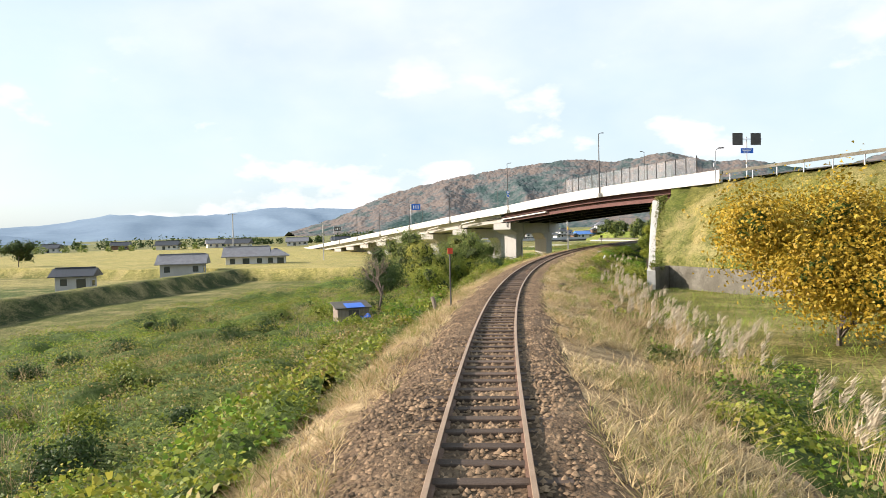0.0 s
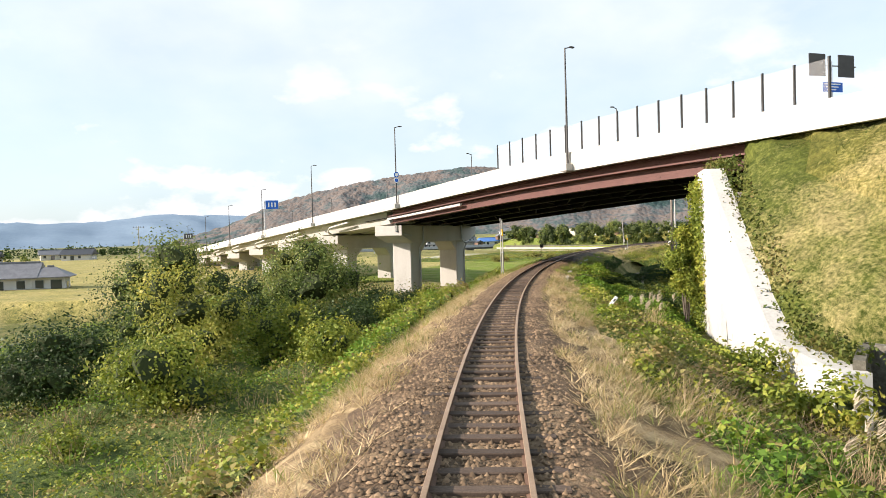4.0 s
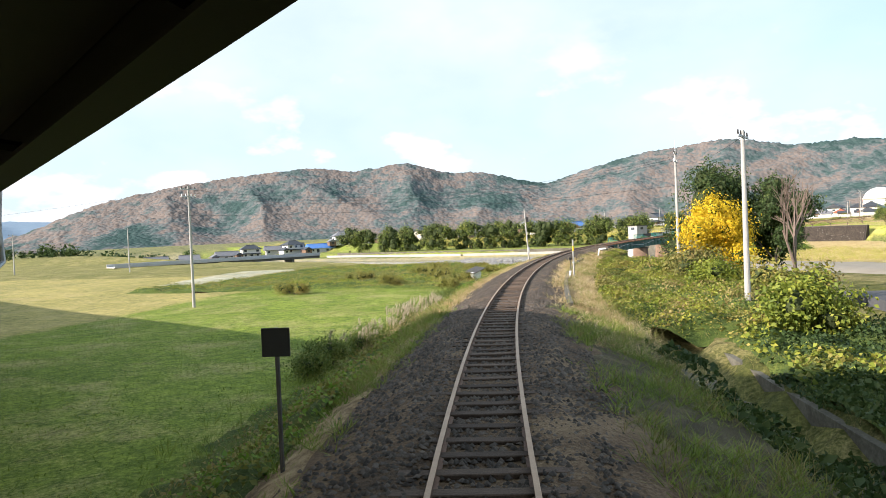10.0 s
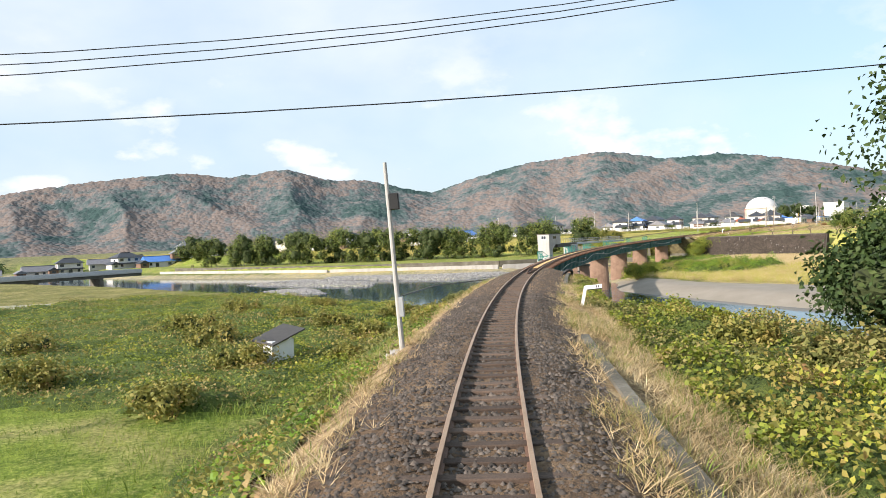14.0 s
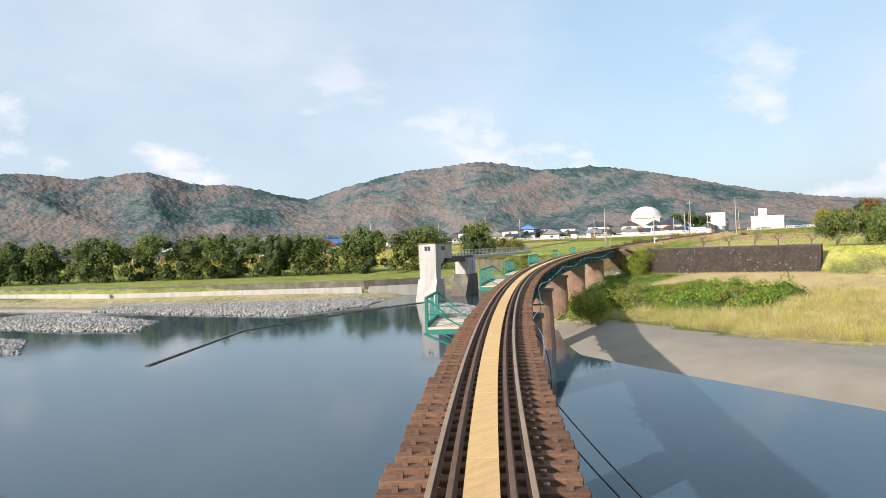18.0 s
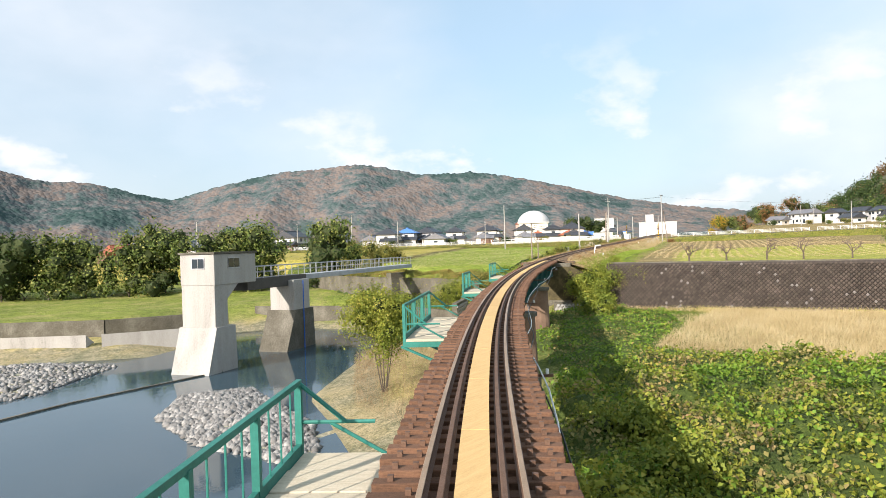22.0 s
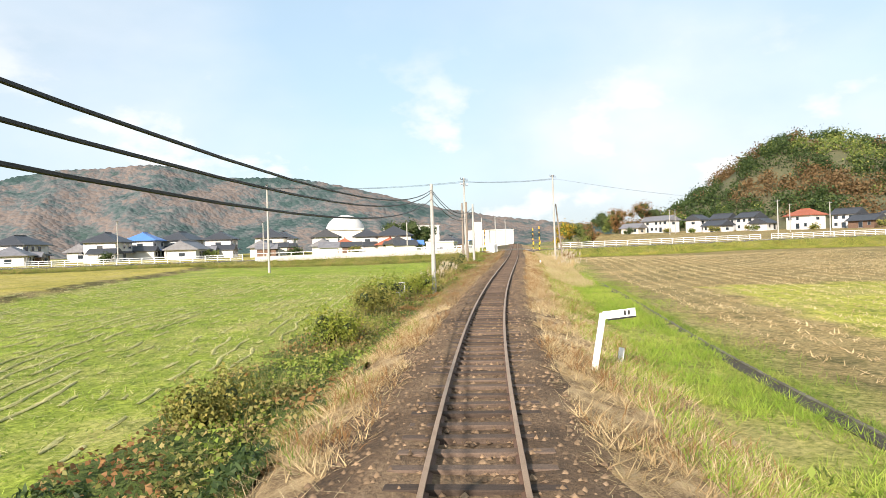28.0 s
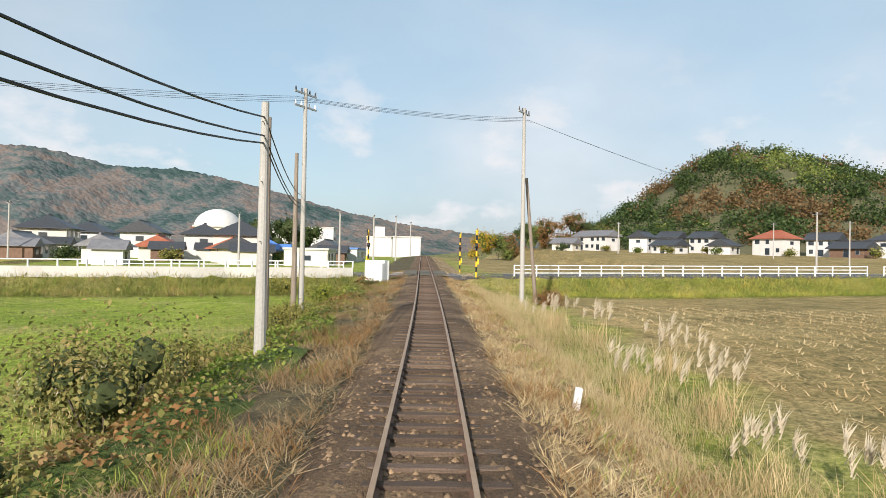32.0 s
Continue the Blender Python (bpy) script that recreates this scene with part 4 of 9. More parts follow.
# ---- railway bridge ----
def build_rail_bridge():
    root = thing("railway_bridge", pose(0, 0, 0), "curved railway plate-girder bridge with open timber deck on brick piers", "railway bridge", kind="structure")
    s0, s1 = S_BR0, S_BR1
    for sg in (-1, 1):
        prof = [(d + sg * RAIL_D, h) for d, h in RAILPROF]
        part("rail", sweep(prof, s0, s1, 2.0, mi=[0] * 6 + [1, 1, 1] + [0] * 5), [M_RAIL, M_RAILTOP], root, "rusty steel rail with a worn bright head")
        prof = [(d + sg * 0.34, h - 0.005) for d, h in RAILPROF]
        part("guard_rail", sweep(prof, s0 - 1, s1 + 1, 2.0), M_RAIL, root, "rusty inner guard rail")
    # guard rails drawn together to a point on the ballast at either end
    for sa, sb in ((s0 - 1.0, 220.1), (s1 + 1.0, 362.8)):
        for sg in (-1, 1):
            bm = bmesh.new()
            rings = []
            for i in range(9):
                f = i / 8
                s = sa + (sb - sa) * f
                rings.append([bm.verts.new(on(s, d + sg * (0.34 * (1 - f) + 0.035 * f), h - 0.005 - 0.02 * f)) for d, h in RAILPROF])
            k = len(RAILPROF)
            for p, q in zip(rings, rings[1:]):
                for j in range(k):
                    bm.faces.new((p[j], p[(j + 1) % k], q[(j + 1) % k], q[j]))
            bm.faces.new(rings[0][::-1])
            bm.faces.new(rings[-1])
            bmesh.ops.recalc_face_normals(bm, faces=bm.faces)
            part("guard_rail_end", bm, M_RAIL, root, "rusty guard rail end bent inwards")
    me = sleeper_mesh("bridge_sleeper", 1.2, 0.22, 0.2, M_TIMBER)
    n = int((s1 - s0) / 0.45)
    for i in range(n):
        s = s0 + 0.2 + i * 0.45
        part("bridge_sleeper", me, None, root, m=Matrix.Translation(on(s, random.uniform(-0.04, 0.04), -0.15)) @ pose(0, 0, 0, 0, 0, facing(s) + random.uniform(-0.4, 0.4)))
    k = 0
    s = s0 + 0.6
    while s < s1 - 0.5:
        e = min(s + 3.6, s1 - 0.4)
        part("walk_plank", sweep([(-0.2, -0.1), (0.2, -0.1), (0.2, -0.05), (-0.2, -0.05)], s + 0.02, e - 0.02, 1.2), M_PLANK, root, "" if k else "ochre grooved walkway plank between the rails")
        s, k = e, k + 1
    spans = [228.5, 247.5, 266.5, 285.5, 304.5, 323.5, 342.5, 358.0]
    for a, b in zip(spans, spans[1:]):
        for sg in (-1, 1):
            c = sg * 0.62
            part("girder", sweep([(c - 0.16, -1.75), (c + 0.16, -1.75), (c + 0.16, -1.7), (c + 0.015, -1.7), (c + 0.015, -0.4), (c + 0.16, -0.4), (c + 0.16, -0.355), (c - 0.16, -0.355), (c - 0.16, -0.4), (c - 0.015, -0.4), (c - 0.015, -1.7), (c - 0.16, -1.7)], a + 0.15, b - 0.15, 3.0), M_DKGREEN, root, "dark green plate girder")
            bm = bmesh.new()
            ss = a + 0.6
            while ss < b - 0.4:
                add_box(bm, 0.0 if sg > 0 else -0.11, 0.11 if sg > 0 else 0.0, -0.03, 0.03, -1.7, -0.4, Matrix.Translation(on(ss, c, 0)) @ pose(0, 0, 0, 0, 0, facing(ss)))
                ss += 1.3
            part("stiffener", bm, M_DKGREEN, root)
    for s in spans[1:-1]:
        m = Matrix.Translation(on(s, 0, 0)) @ pose(0, 0, 0, 0, 0, facing(s))
        bm = bmesh.new()
        g = bmesh.ops.create_cone(bm, cap_ends=True, segments=20, radius1=1.0, radius2=0.86, depth=6.6, matrix=m @ Matrix.Translation((0, 0, -5.2)) @ Matrix.Diagonal((1.75, 0.95, 1, 1)))
        pier = part("pier", bm, M_PIERBRICK, root, "rust-stained oval brick pier", smooth=False)
        bm = bmesh.new()
        bmesh.ops.create_cone(bm, cap_ends=True, segments=20, radius1=1.0, radius2=1.0, depth=0.25, matrix=m @ Matrix.Translation((0, 0, -1.88)) @ Matrix.Diagonal((1.65, 0.95, 1, 1)))
        part("cap_stone", bm, M_CONCDARK, pier)
    for s, sg in ((S_BR0 - 0.6, -1), (S_BR1 + 0.8, 1)):
        m = Matrix.Translation(on(s, 0, 0)) @ pose(0, 0, 0, 0, 0, facing(s))
        part("abutment", box(-2.6, 2.6, -0.9, 0.9, -7.2, -0.42, 0.05, m), M_CONCDARK, root, "weathered masonry abutment")
    return root


M_PIERBRICK = material("pier_brick", [(0.3, (0.1, 0.062, 0.042)), (0.7, (0.29, 0.19, 0.13))], 0.8, 10, 0.9, bump=0.4)
build_rail_bridge()

# ---- plants ----
L_VINE = leafy("vine_leaf", [(0.0, (0.075, 0.115, 0.018)), (0.28, (0.155, 0.2, 0.028)), (0.6, (0.26, 0.29, 0.04)), (0.88, (0.4, 0.36, 0.06)), (1.0, (0.44, 0.33, 0.09))])
L_FRESH = leafy("fresh_weed_leaf", [(0.0, (0.07, 0.14, 0.018)), (0.5, (0.16, 0.27, 0.03)), (1.0, (0.3, 0.38, 0.05))])
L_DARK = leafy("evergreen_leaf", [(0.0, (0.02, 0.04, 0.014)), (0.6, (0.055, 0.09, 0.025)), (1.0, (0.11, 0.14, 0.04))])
L_AUTUMN = leafy("autumn_shrub_leaf", [(0.0, (0.11, 0.13, 0.03)), (0.4, (0.22, 0.22, 0.05)), (0.75, (0.33, 0.27, 0.07)), (1.0, (0.29, 0.17, 0.07))])
L_DULL = leafy("undergrowth_leaf", [(0.0, (0.085, 0.1, 0.028)), (0.4, (0.2, 0.2, 0.055)), (0.7, (0.34, 0.27, 0.1)), (1.0, (0.35, 0.22, 0.11))])
L_TURF = leafy("bank_turf", [(0.0, (0.05, 0.085, 0.015)), (0.4, (0.11, 0.135, 0.025)), (0.75, (0.17, 0.155, 0.04)), (1.0, (0.17, 0.105, 0.045))])
L_WILLOW = leafy("willow_leaf", [(0.0, (0.16, 0.18, 0.03)), (0.5, (0.36, 0.37, 0.07)), (1.0, (0.55, 0.45, 0.1))])
L_YELLOW = leafy("yellow_leaf", [(0.0, (0.5, 0.32, 0.015)), (0.5, (0.72, 0.5, 0.02)), (1.0, (0.62, 0.52, 0.06))])
L_ORANGE = leafy("orange_leaf", [(0.0, (0.2, 0.16, 0.02)), (0.5, (0.42, 0.27, 0.025)), (1.0, (0.36, 0.32, 0.05))])
L_RUST = leafy("rust_leaf", [(0.0, (0.17, 0.085, 0.035)), (0.5, (0.29, 0.15, 0.055)), (1.0, (0.24, 0.18, 0.075))])
L_HILLRUST = leafy("muted_russet_leaf", [(0.0, (0.11, 0.07, 0.035)), (0.5, (0.19, 0.115, 0.05)), (1.0, (0.17, 0.14, 0.065))])
L_BAMBOO = leafy("bamboo_leaf", [(0.0, (0.05, 0.09, 0.022)), (0.5, (0.15, 0.2, 0.045)), (1.0, (0.34, 0.32, 0.09))])
L_DRY = leafy("dry_grass", [(0.0, (0.3, 0.2, 0.09)), (0.5, (0.54, 0.41, 0.22)), (1.0, (0.74, 0.6, 0.37))], 0.8)
L_BROWN = leafy("brown_grass", [(0.0, (0.19, 0.12, 0.06)), (0.5, (0.33, 0.24, 0.13)), (1.0, (0.52, 0.41, 0.25))], 0.8)
L_GRASS = leafy("green_grass", [(0.0, (0.08, 0.13, 0.02)), (0.5, (0.19, 0.26, 0.04)), (1.0, (0.36, 0.35, 0.09))], 0.7)
L_MEADOW = leafy("meadow_grass", [(0.0, (0.13, 0.22, 0.025)), (0.5, (0.26, 0.37, 0.045)), (1.0, (0.42, 0.44, 0.1))], 0.7)
L_STRAW = leafy("pale_reed", [(0.0, (0.34, 0.26, 0.13)), (0.5, (0.49, 0.39, 0.21)), (1.0, (0.6, 0.51, 0.31))], 0.8)
L_HAY = leafy("drying_hay", [(0.0, (0.26, 0.29, 0.08)), (0.5, (0.45, 0.43, 0.17)), (1.0, (0.66, 0.6, 0.34))], 0.8)
L_PLUME = leafy("pampas_plume", [(0.0, (0.4, 0.33, 0.22)), (1.0, (0.64, 0.56, 0.43))], 0.9)
M_BARK = material("bark", [(0.3, (0.05, 0.04, 0.03)), (0.7, (0.16, 0.13, 0.1))], 3, 25, 0.95, bump=0.6, streak=(6, 6, 1))
M_TWIG = material("bare_twig", [(0.3, (0.1, 0.075, 0.06)), (0.7, (0.24, 0.18, 0.14))], 3, 25, 0.95)
# dark bodies beneath the leaves; shade between leaves is put into these colours
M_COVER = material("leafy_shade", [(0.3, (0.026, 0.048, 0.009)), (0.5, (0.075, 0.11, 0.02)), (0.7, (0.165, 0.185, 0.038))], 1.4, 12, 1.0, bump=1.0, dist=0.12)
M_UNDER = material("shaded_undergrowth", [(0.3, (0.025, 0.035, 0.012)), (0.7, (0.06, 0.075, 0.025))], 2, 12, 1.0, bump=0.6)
RNG = np.random.default_rng(7)


def raw_mesh(name, verts, faces, mat):
    me = bpy.data.meshes.new(name)
    k = faces.shape[1]
    me.vertices.add(len(verts))
    me.vertices.foreach_set("co", verts.astype(np.float32).ravel())
    me.loops.add(faces.size)
    me.loops.foreach_set("vertex_index", faces.astype(np.int32).ravel())
    me.polygons.add(len(faces))
    me.polygons.foreach_set("loop_start", np.arange(len(faces), dtype=np.int32) * k)
    me.update()
    me.materials.append(mat)
    return me


def unit(v):
    return v / np.maximum(np.linalg.norm(v, axis=1, keepdims=True), 1e-9)


def leaves(P, size, mat, name="leaf", up=0.6, out=None, slim=0.6):
    """Folded four-cornered leaves at the points P; up: how far they face the sky, out: a way to face besides."""
    n = len(P)
    nor = RNG.normal(size=(n, 3))
    nor = unit(nor) * (1 - up) + np.array([0, 0, up])
    if out is not None:
        nor = nor + out * 0.7
    nor = unit(nor)
    a = unit(np.cross(nor, RNG.normal(size=(n, 3))))
    b = np.cross(nor, a)
    L = (size * RNG.uniform(0.6, 1.35, n))[:, None] if np.isscalar(size) else (size * RNG.uniform(0.7, 1.3, n))[:, None]
    W = L * slim
    dip = nor * L * 0.16
    V = np.stack([P - a * L / 2 - dip, P + b * W / 2 + dip * 0.2, P + a * L / 2 - dip, P - b * W / 2 + dip * 0.2], 1).reshape(-1, 3)
    i = np.arange(n)[:, None] * 4
    return raw_mesh(name, V, i + np.array([[0, 1, 2, 3]]), mat)


def blades(P, tall, wide, mat, name="grass", lean=0.35, wind=(0.1, 0.0), out=None):
    """Bent blades of grass rooted at P; out: a way to lean for each."""
    n = len(P)
    H = (tall * RNG.uniform(0.5, 1.3, n))[:, None]
    az = RNG.uniform(0, 2 * math.pi, n)
    side = np.stack([np.cos(az), np.sin(az), np.zeros(n)], 1) * (wide * RNG.uniform(0.6, 1.4, n))[:, None] / 2
    ln = RNG.normal(size=(n, 3)) * lean
    ln[:, 2] = 1
    ln[:, 0] += wind[0]
    ln[:, 1] += wind[1]
    if out is not None:
        ln[:, :2] += out
    d = unit(ln)
    tip = P + d * H + np.stack([ln[:, 0], ln[:, 1], -0.2 * np.ones(n)], 1) * H * 0.35
    if tall < 0.31:
        V = np.stack([P - side, P + side, tip], 1).reshape(-1, 3)
        return raw_mesh(name, V, np.arange(n)[:, None] * 3 + np.array([[0, 1, 2]]), mat)
    mid = P + d * H * 0.55
    V = np.stack([P, mid - side * 0.55, tip, mid + side * 0.55], 1).reshape(-1, 3)
    return raw_mesh(name, V, np.arange(n)[:, None] * 4 + np.array([[0, 1, 2, 3]]), mat)


def strip_ground(s, d):
    """Plan and level of the ground, verge included, at stations s and offsets d."""
    x, y, t = np.interp(s, LS, LX), np.interp(s, LS, LY), np.interp(s, LS, LT)
    px, py = x + d * np.cos(t), y - d * np.sin(t)
    z, _, _, _, _, wd = ground_at(px, py)
    vz = np.interp(s, LS, LZ) + verge_level(s, d)
    z = np.where((abs(d) < 4.9) & ((s < S_BR0) | (s > S_BR1)), np.maximum(z, vz), z)
    return px, py, z, wd


def strip_points(n, s0, s1, d0, d1, keep=None):
    """Random points of the ground between two stations and two offsets, clumped."""
    s, d = RNG.uniform(s0, s1, n), RNG.uniform(min(d0, d1), max(d0, d1), n)
    px, py, z, wd = strip_ground(s, d)
    ok = wd > 1.0
    ok &= (abs(d) > inner_edge(s, d) + RNG.normal(0.05, 0.2, n)) | ((s > S_BR0) & (s < S_BR1))
    if keep is not None:
        f = np.sin(px * 0.9 + 1.3 * np.sin(py * 0.5)) * np.sin(py * 0.8 + 1.1 * np.sin(px * 0.6))
        ok &= f > keep + RNG.normal(0, 0.35, n)
    return np.stack([px, py, z], 1)[ok]


def tufts(P, per, tall, wide, mat, spread=0.1, splay=0.8, wind=(0.0, 0.0)):
    """Tussocks at the points P: blades that fan out from each one's heart."""
    n = len(P)
    az, r = RNG.uniform(0, 2 * math.pi, n * per), np.sqrt(RNG.uniform(0, 1, n * per))
    way = np.stack([np.cos(az), np.sin(az)], 1) * r[:, None]
    Q = np.repeat(P, per, 0)
    size = np.repeat(RNG.uniform(0.55, 1.35, n), per)[:, None]
    Q[:, :2] += way * spread * size
    return blades(Q, tall, wide, mat, lean=0.25, wind=wind, out=way * splay)


def cells(px, py, size, seed=0.0):
    """Distance to the nearest of scattered centres, one to a cell of that size, and a number of that centre's own."""
    gx, gy = np.floor(px / size), np.floor(py / size)
    best, own = np.full(np.shape(px), 9.0), np.zeros(np.shape(px))
    for i in (-1, 0, 1):
        for j in (-1, 0, 1):
            cx, cy = gx + i, gy + j
            h1 = np.sin(cx * 127.1 + cy * 311.7 + seed) * 43758.5453
            h2 = np.sin(cx * 269.5 + cy * 183.3 + seed * 1.7) * 24634.6345
            h1, h2 = h1 - np.floor(h1), h2 - np.floor(h2)
            q = np.hypot(px / size - cx - h1, py / size - cy - h2)
            own = np.where(q < best, (h1 + h2) % 1.0, own)
            best = np.minimum(best, q)
    return best, own


def hummocks(px, py, size=2.6):
    """Rounded heaps of leaves of two sizes, 0 to about 1 high."""
    b1, o1 = cells(px, py, size)
    b2, o2 = cells(px, py, size * 0.36, 4.0)
    slow = 0.5 + 0.5 * np.sin(px * 0.13 + 1.7 * np.sin(py * 0.11)) * np.sin(py * 0.17 + px * 0.05)
    return (0.75 * np.sqrt(np.maximum(0, 1 - (b1 / 0.72) ** 2)) * (0.25 + 0.75 * o1) + 0.36 * np.sqrt(np.maximum(0, 1 - (b2 / 0.85) ** 2)) * (0.4 + 0.6 * o2)) * (0.45 + 0.55 * slow)


def cover(label, category, a0, a1, b0, b1, height, n, leaf, mats, size=2.6, poly=None, rim=1.2, near=None):
    """Weeds and vines as heaped leaves over a dark leafy body. a, b: stations and offsets, or the bounds in x and y of poly.
    mats: (share, leaf material); near: the offset about which leaves crowd."""
    def level(a, b):
        if poly is None:
            px, py, z, wd = strip_ground(a, b)
            edge = np.minimum(np.minimum(a - a0, a1 - a), np.minimum(b - b0, b1 - b))
        else:
            px, py = a, b
            z, _, _, _, _, wd = ground_at(px, py)
            edge = -inside_dist(px, py, poly)
        ragged = edge + 0.6 * np.sin(px * 1.3 + np.sin(py * 2.1)) * np.sin(py * 1.1)
        env = np.clip(ragged / rim, 0, 1) * (wd > 0.8)
        return px, py, z, env, height * env * hummocks(px, py, size)
    step = 0.5 if height < 1.5 else 0.6
    A, B = np.meshgrid(np.arange(a0, a1, step), np.arange(b0, b1, step), indexing="ij")
    px, py, z, env, h = level(A.ravel(), B.ravel())
    na, nb = A.shape
    V = np.stack([px, py, z + np.where(env > 0.02, 0.72 * h - 0.04, -0.3)], 1)
    k = (np.arange(na - 1)[:, None] * nb + np.arange(nb - 1)[None]).ravel()
    F = np.stack([k, k + 1, k + nb + 1, k + nb], 1)
    F = F[(env[F] > 0.02).any(1)]
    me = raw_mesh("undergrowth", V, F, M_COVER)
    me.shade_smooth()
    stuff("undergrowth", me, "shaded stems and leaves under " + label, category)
    a = RNG.uniform(a0, a1, n)
    b = RNG.uniform(b0, b1, n)
    if near is not None:
        b = near + (b - near) * np.abs((b - near) / max(abs(b0 - near), abs(b1 - near))) ** 0.6
    px, py, z, env, h = level(a, b)
    e = 0.14
    if poly is None:
        hx = (height * env * hummocks(px + e, py, size) - h) / e
        hy = (height * env * hummocks(px, py + e, size) - h) / e
    else:
        hx, hy = (level(a + e, b)[4] - h) / e, (level(a, b + e)[4] - h) / e
    nor = unit(np.stack([-hx, -hy, np.ones(n)], 1))
    ok = env > RNG.uniform(0, 0.6, n)
    P = np.stack([px, py, z + h + RNG.uniform(-0.12, 0.06, n) * (0.5 + height)], 1)[ok]
    nor, px, py = nor[ok], px[ok], py[ok]
    # each kind of leaf keeps to patches of its own
    patch = 0.5 + 0.5 * np.sin(px * 0.42 + 2.2 * np.sin(py * 0.29)) * np.sin(py * 0.5 + 1.8 * np.sin(px * 0.33))
    pick = np.clip(patch * 0.7 + RNG.uniform(0, 0.3, len(P)), 0, 0.999)
    order = np.argsort(np.argsort(pick)) / max(1, len(P))
    lo = 0.0
    for share, mat in mats:
        m = (order >= lo) & (order < lo + share)
        lo += share
        if m.any():
            stuff("leafy_cover", leaves(P[m], leaf, mat, up=0.15, out=nor[m] * 1.2, slim=0.75), label, category)


def poly_points(n, poly):
    xs, ys = [p[0] for p in poly], [p[1] for p in poly]
    px, py = RNG.uniform(min(xs), max(xs), n), RNG.uniform(min(ys), max(ys), n)
    ok = inside_dist(px, py, poly) < 0
    px, py = px[ok], py[ok]
    return np.stack([px, py, ground_at(px, py)[0]], 1)


def stuff(name, me, label, category):
    return tagged(new(name, me), label, category, kind="stuff")


def lift(P, amount, freq=0.35):
    """Raise points on soft mounds."""
    f = np.sin(P[:, 0] * freq + 2 * np.sin(P[:, 1] * freq * 0.7)) * np.sin(P[:, 1] * freq * 1.1 + 1.5 * np.sin(P[:, 0] * freq * 0.8))
    Q = P.copy()
    Q[:, 2] += np.maximum(f, -0.25) * amount + amount * 0.3 + RNG.uniform(0, 0.25, len(P)) * amount
    return Q


# verges of dry grass along the whole line
for s0, s1, sides in ((-6, 98, ((-1, L_DRY), (1, L_DRY))), (98, 146, ((-1, L_GRASS), (1, L_GRASS))), (146, 226, ((-1, L_DRY), (1, L_DRY))), (359, 400, ((-1, L_DRY), (1, L_DRY))), (400, 500, ((-1, L_BROWN), (1, L_DRY)))):
    for sg, mat in sides:
        dry = mat is L_DRY
        P = strip_points(int((s1 - s0) * 64), s0, s1, sg * 1.6, sg * 4.6, keep=-0.4)
        stuff("verge_grass", tufts(P, 9, 0.3, 0.018, mat, 0.1, 1.4), "dry straw-coloured grass beside the ballast" if dry else "short grass tussocks beside the ballast", "grass")
        if mat is not L_GRASS:
            P = strip_points(int((s1 - s0) * 150), s0, s1, sg * 1.6, sg * 4.4, keep=-0.1)
            stuff("straw_litter", blades(P, 0.3, 0.014, L_STRAW if dry else L_BROWN, lean=3.0), "flattened straw lying on the slope", "litter")
        P = strip_points(int((s1 - s0) * 30), s0, s1, sg * 1.5, sg * 4.8, keep=0.0)
        stuff("weed_tussocks", tufts(P, 10, 0.34, 0.02, L_DULL if s0 < 300 else L_RUST, 0.1, 0.9), "withered brown weeds on the embankment shoulder", "weeds")
        P = strip_points(int((s1 - s0) * 24), s0, s1, sg * 2.4, sg * 7.0, keep=0.0)
        stuff("green_verge_grass", tufts(P, 10, 0.32, 0.022, L_GRASS, 0.12, 0.7), "green grass tussocks on the embankment slope", "grass")
# vine-covered slopes and fields before the viaduct
cover("sprawling green and yellow vines over the slope", "vines", -10, 112, -44, -3.3, 2.0, 250000, 0.125, ((0.36, L_DULL), (0.5, L_VINE), (0.14, L_FRESH)), 3.0, near=-3.6)
P = strip_points(26000, -8, 112, -50, -24, keep=-0.2)
stuff("weeds", blades(P, 0.55, 0.05, L_GRASS, lean=0.6), "rough weeds on the lower field", "weeds")
P = strip_points(2600, -8, 112, -34, -6, keep=0.25)
P[:, 2] += 0.4
stuff("weeds", tufts(P, 16, 1.0, 0.03, L_BROWN, 0.5, 0.6), "brown withered grass among the vines", "weeds")
cover("green vines and weeds beside the embankment", "vines", -6, 60, 4.3, 10.2, 1.0, 42000, 0.12, ((0.45, L_DULL), (0.25, L_FRESH), (0.3, L_VINE)), 2.2, near=4.2)
cover("leafy green vines below the wing wall", "vines", 46, 87, 3.3, 9.8, 1.3, 40000, 0.13, ((0.2, L_FRESH), (0.5, L_VINE), (0.3, L_DULL)), 2.0, near=3.3)
# a share of dark leaves is mixed in here to stand for the viaduct's shade
cover("leafy green vines on the embankment", "vines", 86, 113, 3.1, 16, 1.4, 46000, 0.14, ((0.45, L_FRESH), (0.25, L_VINE), (0.3, L_DARK)), 2.2, near=3.1)
P = strip_points(14000, -6, 66, 9, 24, keep=-0.3)
stuff("weeds", blades(P, 0.5, 0.05, L_GRASS, lean=0.6), "rough grass below the road embankment", "weeds")
P = strip_points(1500, 10, 72, 3.6, 7.5, keep=0.0)
stuff("reeds", tufts(P, 12, 0.75, 0.02, L_BROWN, 0.2, 0.7, (0.3, -0.2)), "fallen dry reeds below the embankment", "reeds")
